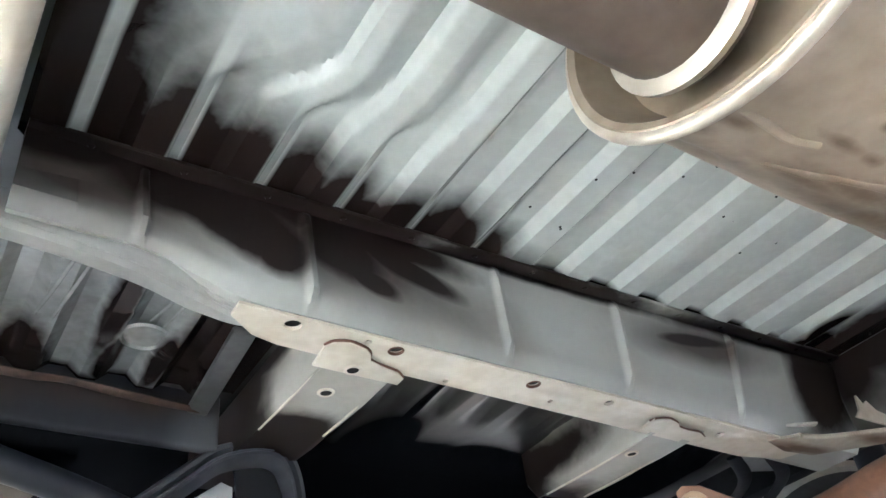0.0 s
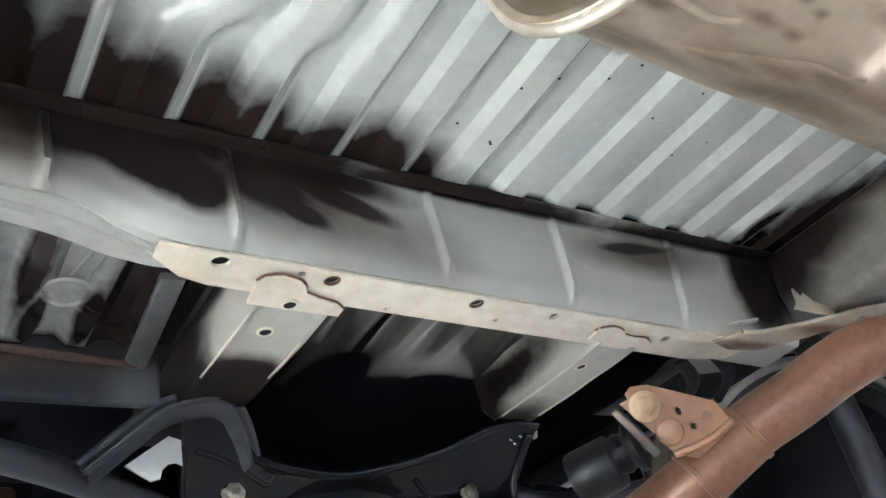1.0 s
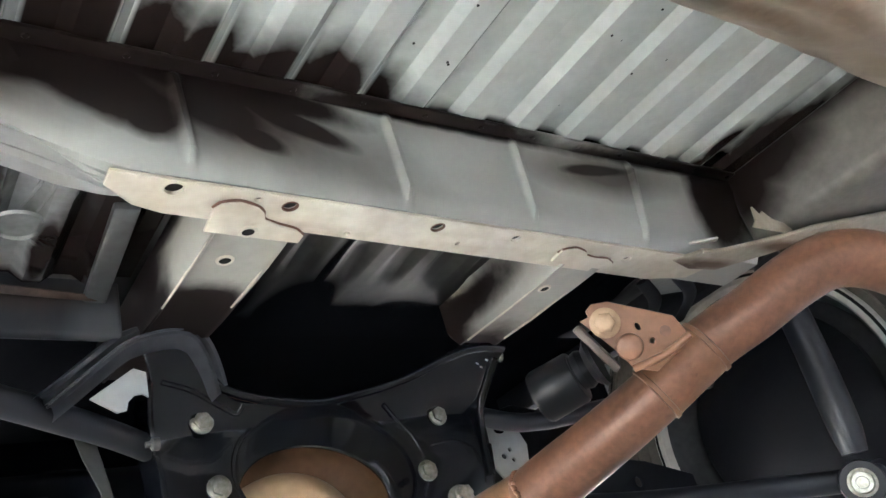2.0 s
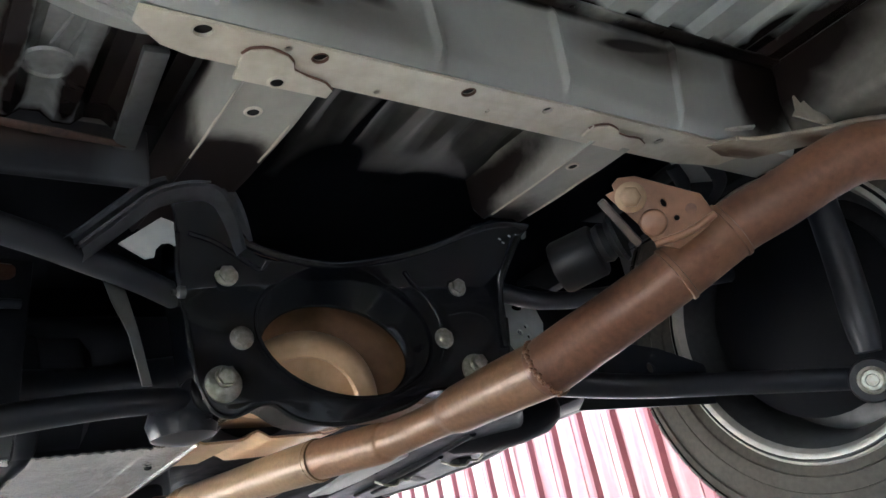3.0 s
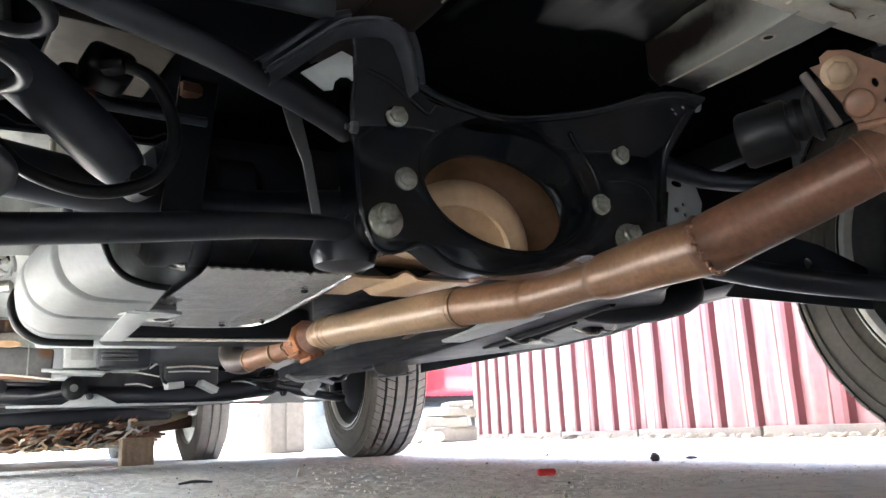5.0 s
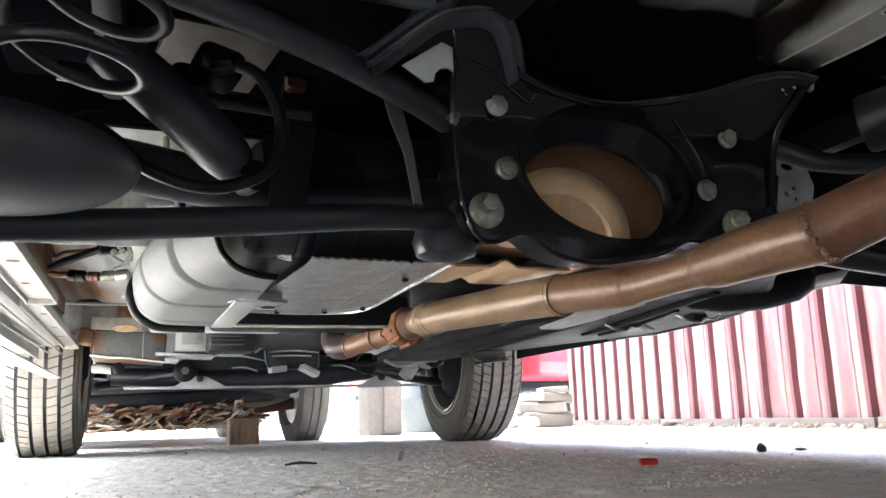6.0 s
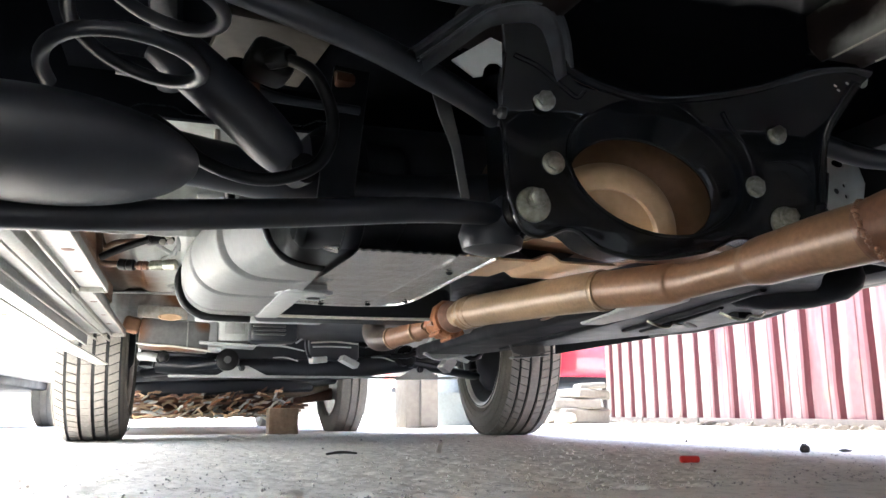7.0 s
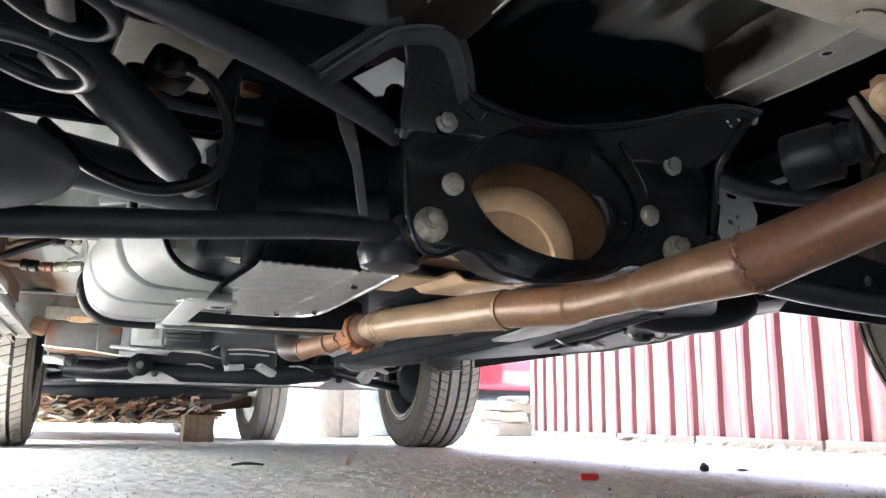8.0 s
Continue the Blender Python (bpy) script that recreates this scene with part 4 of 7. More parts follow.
    # pressed panel borders and a bead down the right edge
    part("panel_swage", tube([(x, tilt(z) - 0.0005, z, 0.0032) for x, z in ((-0.178, 0.420), (-0.150, 0.414), (-0.118, 0.402), (-0.100, 0.396), (-0.094, 0.402))], 10, 8), black_gloss, carrier, "pressed panel border")
    part("edge_bead", tube([(x, tilt(z) - 0.003, z, 0.0055) for x, z in ((0.214, 0.432), (0.209, 0.395), (0.204, 0.350), (0.199, 0.308))], 10, 5), black_gloss, carrier, "raised bead, pale for its bright edge line along the edge")
    part("lower_swage", tube([(x, tilt(z) - 0.0005, z, 0.003) for x, z in ((0.128, 0.350), (0.158, 0.353), (0.184, 0.343), (0.193, 0.318), (0.190, 0.300))], 10, 8), black_gloss, carrier, "pressed panel border")
    for x, z in ((0.190, 0.427), (0.197, 0.424), (0.203, 0.430)):
        part("chip", block((0.004, 0.0014, 0.002), (x, tilt(z) - 0.004, z), (0, 30, 0), bevel=0.0006), pale_lip, carrier, "bare metal chip")
    part("corner_tip", block((0.005, 0.008, 0.012), (0.226, tilt(0.434), 0.433), (0, 18, 0), bevel=0.003), zinc, carrier, "bare worn corner")
    part("notch", lathe([(0.004, 0), (0.0035, 0.003), (0.0, 0.003)], pose(0.082, tilt(0.312) - 0.003, 0.312, 90, 0, 0), 12), black_gloss, carrier, "small bright dimple")
    # bolts
    face = Matrix(((1, 0, 0, 0), (0, 0, -1, 0), (0, 1, 0, 0), (0, 0, 0, 1)))
    for x, z in ((-0.134, 0.390), (-0.1237, 0.3267), (0.1475, 0.3835), (0.1137, 0.3207)):
        m = Matrix.Translation((x, tilt(z) - 0.003, z)) @ face @ pose(0, 0, 0, 0, 0, 360 * random.random())
        b = part("bolt", bolt_mesh(), zinc, carrier, "zinc-plated flange bolt")
        b.matrix_basis = m
    for x, z in ((-0.147, 0.282), (0.148, 0.283)):
        b = part("bolt_washer", lathe([(0.0178, 0), (0.0178, 0.003), (0.0165, 0.004), (0.0, 0.004)], None, 32), zinc, carrier, "large dull washer")
        b.matrix_basis = Matrix.Translation((x, tilt(z) - 0.003, z)) @ face
        h = part("bolt", bolt_mesh(0.0088, 0.010, 0.0105), zinc, carrier, "zinc-plated hexagon bolt")
        h.matrix_basis = Matrix.Translation((x + 0.002, tilt(z) - 0.006, z + 0.006)) @ face
    part("side_nut", lathe([(0.006, 0), (0.006, 0.006), (0.003, 0.008), (0.003, 0.012)], pose(-0.176, 0.004, 0.372, 0, -90, 0), 12), rail_dark, carrier, "small side nut")
    # bush sleeve that takes the lateral link
    part("link_bush", lathe([(0.022, 0), (0.026, 0.004), (0.026, 0.040), (0.022, 0.044)], pose(-0.147, 0.018, 0.282, -90, 0, 0), 28), rubber, carrier, "black rubber bush")
    part("lower_cup", lathe([(0.030, 0), (0.034, -0.012), (0.030, -0.026), (0.012, -0.032), (0.0, -0.033)], pose(-0.172, 0.058, 0.272), 28), black_satin, carrier, "black pressed cup")


build_carrier()


def build_differential():
    bm = bmesh.new()
    bmesh.ops.create_uvsphere(bm, u_segments=48, v_segments=28, radius=1.0)
    for v in bm.verts:
        x, y, z = v.co
        f = 1.0 + 0.05 * math.exp(-((x + z * 0.6) / 0.10) ** 2)
        v.co = (0.062 + x * 0.190 * f, 0.212 + y * 0.140 * f, 0.345 + z * 0.125 * f)
    r = bmesh.ops.bisect_plane(bm, geom=bm.verts[:] + bm.edges[:] + bm.faces[:], plane_co=(0, 0, 0.264), plane_no=(0.05, -0.12, 1), clear_inner=True)
    bmesh.ops.holes_fill(bm, edges=[e for e in bm.edges if e.is_boundary], sides=0)
    # darker brown puts shade on the housing, paler tan puts light on the drum
    d = part("differential", bm, cast_brown, car, "dusty cast differential housing, brown darkened for its shade")
    way = Vector((-0.36, -0.80, -0.42)).normalized()
    at = Vector((-0.035, 0.079, 0.268))
    bm = lathe([(0.0, -0.006), (0.0555, -0.004), (0.0575, 0.0100), (0.0590, 0.0115), (0.0625, 0.0112), (0.0665, 0.0085), (0.0710, 0.0065), (0.0755, 0.0025), (0.0790, -0.005), (0.0815, -0.014), (0.082, -0.022), (0.078, -0.035), (0.06, -0.09)], look(at, at - way), 64)
    bmesh.ops.bisect_plane(bm, geom=bm.verts[:] + bm.edges[:] + bm.faces[:], plane_co=(0, 0, 0.262), plane_no=(0.05, -0.12, 1), clear_inner=True)
    bmesh.ops.holes_fill(bm, edges=[e for e in bm.edges if e.is_boundary], sides=0)
    part("casting_boss", bm, tan_cast, d, "cast drum cover, tan paled for the light on it")
    part("casting_ledge", block((0.09, 0.05, 0.012), (0.045, 0.10, 0.262), (0, -14, 10), bevel=0.004), cast_brown, d, "cast ledge")
    part("sump_guard", sheet(spread(-0.115, 0.10, 30), spread(0.25, 0.42, 16), lambda x, y: 0.268 + 0.05 * (y - 0.13) + 0.010 * step01(1 - abs(x + 0.02) / 0.02) + 0.9 * max(0, abs(x) - 0.09)), tan_cast, d, "tan pressed sump guard")
    part("cover_flange", lathe([(0.070, 0), (0.078, 0.004), (0.078, 0.012), (0.070, 0.016)], pose(0.05, 0.150, 0.360, -90, 0, 0), 48), cast_brown, d, "cover flange")
    part("nose", lathe([(0.075, 0), (0.06, 0.10), (0.045, 0.16), (0.05, 0.17), (0.05, 0.19)], pose(0, 0.30, 0.36, -90, 0, 0), 32), black_satin, d, "black pinion nose")
    part("propeller_shaft", tube([(0, 0.48, 0.37, 0.032), (0, 1.2, 0.38, 0.032), (0, 1.7, 0.39, 0.032)], 20, 4), black_satin, d, "black propeller shaft")


build_differential()


# ---- exhaust ----
def build_exhaust():
    back = [(0.1000, -0.1465, 0.2345, 0.0262), (0.1030, -0.1559, 0.2371, 0.0284), (0.1151, -0.1932, 0.2476, 0.0276), (0.1236, -0.2322, 0.2560, 0.0264), (0.1480, -0.2941, 0.2757, 0.0250), (0.1800, -0.3368, 0.2991, 0.0247), (0.2083, -0.3740, 0.3125, 0.0247), (0.2369, -0.4045, 0.3270, 0.0248), (0.2645, -0.4276, 0.3351, 0.0252), (0.2969, -0.4449, 0.3298, 0.0260), (0.3291, -0.4596, 0.3081, 0.0265), (0.3662, -0.4679, 0.2690, 0.0265), (0.41, -0.51, 0.25, 0.0265), (0.44, -0.57, 0.31, 0.0265), (0.44, -0.60, 0.42, 0.0265)]
    pipe = part("tail_pipe", tube(back, 32, 10), tail_rust, car, "brown rusted exhaust pipe rising to the muffler")
    mid = [(0.1030, -0.1559, 0.2371, 0.0280), (0.0985, -0.095, 0.2365, 0.0272), (0.103, -0.040, 0.237, 0.0262), (0.105, -0.005, 0.237, 0.0256), (0.106, 0.018, 0.237, 0.0218), (0.105, 0.05, 0.237, 0.0208), (0.102, 0.11, 0.236, 0.0208), (0.0985, 0.135, 0.2362, 0.0216), (0.0955, 0.150, 0.2366, 0.0246), (0.085, 0.19, 0.239, 0.0252), (0.064, 0.27, 0.244, 0.0254)]
    part("link_pipe", tube(mid, 32, 10), dusty_pipe, car, "brown exhaust pipe pinched to a narrow waist")
    fore = [(0.066, 0.262, 0.2435, 0.0275), (0.057, 0.30, 0.245, 0.0275), (0.047, 0.38, 0.249, 0.0270), (0.037, 0.48, 0.253, 0.0270), (0.022, 0.60, 0.258, 0.0270), (0.016, 0.66, 0.260, 0.0262), (0.013, 0.69, 0.262, 0.0225), (0.012, 0.74, 0.263, 0.0225)]
    cat = part("resonator", tube(fore, 32, 8), tan_pipe, car, "tan resonator tube with stepped ends")
    for y, r in ((0.268, 0.0285), (0.645, 0.0277)):
        x, z = (0.065, 0.2436) if y < 0.4 else (0.0175, 0.2595)
        part("end_bead", lathe([(r - 0.002, -0.004), (r, -0.002), (r, 0.002), (r - 0.002, 0.004)], look((x, y, z), (x - 0.014, y + 0.1, z + 0.003)), 32), tan_pipe, cat, "crimped bead")
    # bumpy weld seam
    wd = bmesh.new()
    m = look((0.1030, -0.1559, 0.2371), (0.1151, -0.1932, 0.2476))
    for k in range(60):
        w = math.tau * k / 60
        bmesh.ops.create_icosphere(wd, subdivisions=2, radius=0.0021 + 0.0012 * random.random() * 0.6, matrix=m @ Matrix.Translation((0.0282 * math.cos(w), 0.0282 * math.sin(w), random.uniform(-0.0022, 0.0022))))
    part("weld_seam", wd, rust_pipe, pipe, "lumpy weld seam")
    # hanger strap round the pipe
    a, b = Vector((0.1480, -0.2941, 0.2757)), Vector((0.1800, -0.3368, 0.2991))
    for q in (a, b):
        part("strap_edge", lathe([(0.0245, -0.003), (0.0268, -0.002), (0.0268, 0.002), (0.0245, 0.003)], look(q, q + (b - a)), 32), rust_pipe, pipe, "raised strap edge")
    q = a.lerp(b, 0.5)
    part("strap", lathe([(0.0248, -0.028), (0.0256, -0.027), (0.0256, 0.027), (0.0248, 0.028)], look(q, q + (b - a)), 32), rust_pipe, pipe, "pipe strap")
    # flange joint, gasket and front pipe
    a, b = Vector((0.012, 0.735, 0.263)), Vector((-0.018, 0.92, 0.242))
    d = b - a
    part("end_sleeve", lathe([(0.0255, -0.03), (0.0272, -0.026), (0.0272, -0.008), (0.0285, -0.006), (0.0285, -0.002), (0.0272, 0.0), (0.0272, 0.010), (0.0285, 0.012), (0.0285, 0.016), (0.0268, 0.02)], look((0.0145, 0.672, 0.261), (0.0145 - 0.03, 0.672 + 0.185, 0.261 - 0.021)) @ pose(0, 0, 0, 180, 0, 0), 32), tan_pipe, cat, "tan end sleeve with two beads")
    part("joint_cone", lathe([(0.0225, -0.020), (0.024, 0.000), (0.030, 0.012), (0.030, 0.018), (0.024, 0.026)], look(a, a - d), 28), rust_dark, cat, "dark rusted joint cone")
    p = a + d * 0.13
    nut = part("flange", lathe([(0.020, -0.004), (0.033, 0.0), (0.0365, 0.006), (0.0365, 0.014), (0.034, 0.018), (0.0355, 0.022), (0.0355, 0.030), (0.033, 0.034), (0.034, 0.038), (0.033, 0.046), (0.028, 0.056), (0.024, 0.064), (0.021, 0.070)], look(p, p - d), 10), rust_orange, cat, "orange rusted stepped flange")
    for k in range(5):
        q = p + d * 0.07
        w = radians(150 + 40 * k)
        m2 = look(q, q - d) @ Matrix.Translation((0.036 * math.cos(w), 0.036 * math.sin(w), 0))
        part("flange_rib", block((0.008, 0.008, 0.044), (0, 0, 0.006), (0, 0, math.degrees(w)), bevel=0.003, segments=3), rust_orange, cat, "cast flange rib").matrix_basis = m2
    down = part("down_pipe", tube([(-0.008, 0.830, 0.2520, 0.0205), (-0.030, 0.875, 0.2450, 0.0200), (-0.054, 0.922, 0.2380, 0.0200), (-0.066, 0.945, 0.2350, 0.0205)], 24, 6), rust_pipe, car, "brown front exhaust pipe with a dark elbow")
    for y, x, z in ((0.868, -0.028, 0.2458), (0.938, -0.062, 0.2362)):
        part("pipe_band", lathe([(0.0200, -0.003), (0.0226, -0.002), (0.0226, 0.002), (0.0200, 0.003)], look((x, y, z), (x - 0.025, y + 0.05, z - 0.007)), 24), tan_pipe, down, "dusty crimped band")
    part("elbow", tube([(-0.062, 0.938, 0.2360, 0.0225), (-0.074, 0.962, 0.2350, 0.0240), (-0.082, 0.990, 0.2420, 0.0250), (-0.082, 1.015, 0.2600, 0.0250), (-0.074, 1.035, 0.290, 0.0245), (-0.064, 1.06, 0.34, 0.0240)], 24, 6), front_rust, down, "dark rusted elbow")
    part("joint_bracket", cut_plate([(0.020, 0.245), (0.062, 0.262), (0.074, 0.250), (0.060, 0.236), (0.032, 0.232)], [], 0.006, 0.001, Matrix(((1, 0, 0, 0), (0, 0, -1, 0.80), (0, 1, 0, 0), (0, 0, 0, 1)))), tank_grey, cat, "grey bent joint bracket")
    for k, (x, z) in enumerate(((0.030, 0.246), (0.040, 0.250), (0.050, 0.253))):
        part("spring_coil", lathe([(0.009, -0.003), (0.0115, 0), (0.009, 0.003)], pose(x, 0.775, z, 0, 70, 0), 16, cap=False), zinc, cat, "pale spring coil")
    for dx in (-0.028, 0.030):
        part("flange_bolt", lathe([(0.005, 0), (0.005, 0.06), (0.008, 0.06), (0.008, 0.07)], pose(0.004 + dx, 0.760, 0.250, -90, 0, 0), 10), rust_pipe, cat, "flange bolt")


build_exhaust()


def build_hanger():
    """Rust-brown hanger plate bolted to a rubber bush."""
    eye = Vector((-0.42, -0.72, 0.095))
    mid = Vector((0.058, -0.352, 0.300))
    m = look(mid, eye) @ pose(0, 0, 0, 0, 0, 0)
    # own axes: x to the right as seen from behind, y up
    right = (mid - eye).cross(Vector((0, 0, 1))).normalized()
    up = right.cross((mid - eye).normalized())
    back = (eye - mid).normalized()
    f = Matrix((right, up, back)).transposed().to_4x4()
    f.translation = mid
    f = f @ pose(0, 0, 0, 0, 0, -16)
    out = [(-0.0300, 0.0140), (-0.0235, 0.0170), (-0.0250, 0.0215), (-0.0205, 0.0265), (-0.0078, 0.0275), (0.0394, 0.0125), (0.0498, -0.0027), (0.045, -0.012), (0.024, -0.028), (0.0065, -0.0245), (-0.0043, -0.0108)]
    holes = [ring2d(0.0127, 0.0066, 0.0018, 0.0032, 14, 0.5), ring2d(0.0223, -0.0049, 0.0020, 0.0020, 12)]
    hang = part("exhaust_hanger", cut_plate(out, holes, 0.004, 0.001, f), material("rust_hanger_plate", (0.175, 0.085, 0.042), (0.11, 0.052, 0.026), 0.6, 0.0, 110, 12, 0.3, 0.55), car, "rust-brown hanger plate bolted to a rubber mount")
    part("dimple", lathe([(0.0042, 0.0004), (0.0035, -0.0004), (0.0, -0.0006)], None, 18), rust_dark, hang, "rusty dimple").matrix_basis = f @ pose(0.0324, 0.0016, 0.002)
    part("bolt", bolt_mesh(0.0078, 0.011, 0.0118), tan_pipe, hang, "rusty hexagon bolt").matrix_basis = f @ pose(-0.0111, 0.0115, 0.002)
    part("nut", lathe([(0.0105, 0), (0.0098, 0.0018), (0.0085, 0.0028), (0.0, 0.0032)], None, 24), rust_pipe, hang, "rusty round boss").matrix_basis = f @ pose(0.0053, -0.008, 0.002)
    part("plate_fold", tube([tuple(f @ Vector(p)) + (0.003,) for p in ((0.0065, -0.0245, 0.002), (0.030, -0.016, 0.003), (0.0498, -0.0027, 0.002))], 10, 4), rust_pipe, hang, "folded plate edge")
    cheek = material("grey_brown_steel", (0.085, 0.066, 0.052), (0.05, 0.038, 0.03), 0.45, 0.3)
    part("side_cheek", block((0.045, 0.0065, 0.030), (-0.0195, -0.0075, -0.010), (0, 0, -50), bevel=0.0015), cheek, hang, "dirty steel cheek plate").matrix_basis = f
    d = Vector((-0.90, -0.425, -0.10)).normalized()
    a = Vector((-0.0196, -0.0170, -0.006))
    part("mount_neck", lathe([(0.019, 0), (0.020, 0.003), (0.014, 0.008), (0.016, 0.013), (0.0145, 0.018), (0.017, 0.024)], f @ look(a, a - d), 28), rubber, hang, "ribbed rubber neck")
    a = Vector((-0.0350, -0.0270, -0.010))
    part("rubber_mount", lathe([(0.014, 0), (0.0195, 0.001), (0.0210, 0.003), (0.0215, 0.034), (0.020, 0.037), (0.016, 0.037), (0.015, 0.030), (0.0, 0.030)], f @ look(a, a - d), 40), rubber, hang, "black rubber mount")


build_hanger()


def build_muffler():
    """Large oval tan muffler lying across the car, with a pinched end seam and its outlet."""
    cy, cz, ry, rz = -0.631, 0.502, 0.112, 0.092
    m = Matrix(((0, 0, 1, -0.150), (1, 0, 0, cy), (0, 1, 0, cz), (0, 0, 0, 1)))

    def oval(h, g, n=96):
        return [(ry + g) * math.cos(math.tau * k / n) for k in range(n)], [(rz + g) * math.sin(math.tau * k / n) for k in range(n)], h
    bm = bmesh.new()
    rings = []
    for h, g in ((0.030, -0.030), (0.028, -0.014), (0.010, -0.009), (-0.004, -0.002), (-0.006, 0.003), (-0.002, 0.0065), (0.006, 0.0065), (0.009, 0.001), *((0.015 + 0.0136 * k, 0.0) for k in range(41)), (0.565, 0.006), (0.575, 0.006), (0.578, -0.004), (0.575, -0.02)):
        ys, zs, hh = oval(h, g)
        ring = []
        for a, b in zip(ys, zs):
            dent = 1.0
            if 0.012 < h < 0.562:  # dented skin, crumpled along the rear lower edge
                low = step01((-0.02 - b) / 0.05) * step01((a + 0.02) / 0.05)
                dent += 0.030 * noise.noise((a * 14, b * 14, hh * 9)) + (0.020 + 0.045 * low) * min(0.0, noise.noise((a * 38, b * 38, hh * 24)) - 0.1)
            ring.append(bm.verts.new(m @ Vector((a * dent, b * dent, hh + 0.004 * noise.noise((a * 9, b * 9, hh * 7))))))
        rings.append(ring)
    for a, b in zip(rings, rings[1:]):
        for k in range(len(a)):
            bm.faces.new((a[k], a[(k + 1) % len(a)], b[(k + 1) % len(a)], b[k]))
    bm.faces.new(rings[0])
    bm.faces.new(rings[-1])
    mf = part("muffler", bm, tan_muffler, car, "large oval tan muffler with a folded end seam")
    for line in ([(-0.138, -0.5985, 0.4165), (-0.107, -0.5962, 0.4160), (-0.088, -0.5950, 0.4155), (-0.070, -0.6000, 0.4140)], [(-0.075, -0.5700, 0.4270), (-0.045, -0.5765, 0.4215), (-0.020, -0.5865, 0.4180), (0.015, -0.5935, 0.4165), (0.060, -0.5990, 0.4155)]):
        part("dent_crease", tube([(*q, 0.0028) for q in line], 10, 5, flat=0.5), tan_muffler, mf, "bright crease in the dented skin")
    pale = material("bright_folded_seam", (0.72, 0.68, 0.60), (0.5, 0.45, 0.36), 0.3, 0.6)
    pts = []
    for k in range(57):
        w = math.tau * k / 56
        pts.append((*(m @ Vector(((ry + 0.0045) * math.cos(w), (rz + 0.0045) * math.sin(w), 0.0))), 0.0052))
    part("end_seam", tube(pts, 10, 1, caps=False), pale, mf, "bright folded end seam")
    part("outlet_pipe", tube([(-0.14, -0.602, 0.487, 0.046), (-0.20, -0.600, 0.490, 0.046), (-0.30, -0.595, 0.500, 0.046), (-0.44, -0.585, 0.515, 0.046)], 32, 8), material("dark_brown_outlet", (0.15, 0.120, 0.095), (0.09, 0.068, 0.052), 0.4, 0.3, 60, 4, 0.05, 0.5), mf, "brown outlet pipe")
    part("outlet_ring", lathe([(0.046, 0), (0.053, 0.001), (0.054, 0.006), (0.048, 0.010)], Matrix(((0, 0, -1, -0.150), (1, 0, 0, -0.602), (0, 1, 0, 0.487), (0, 0, 0, 1))), 36), pale, mf, "bright weld ring")


build_muffler()


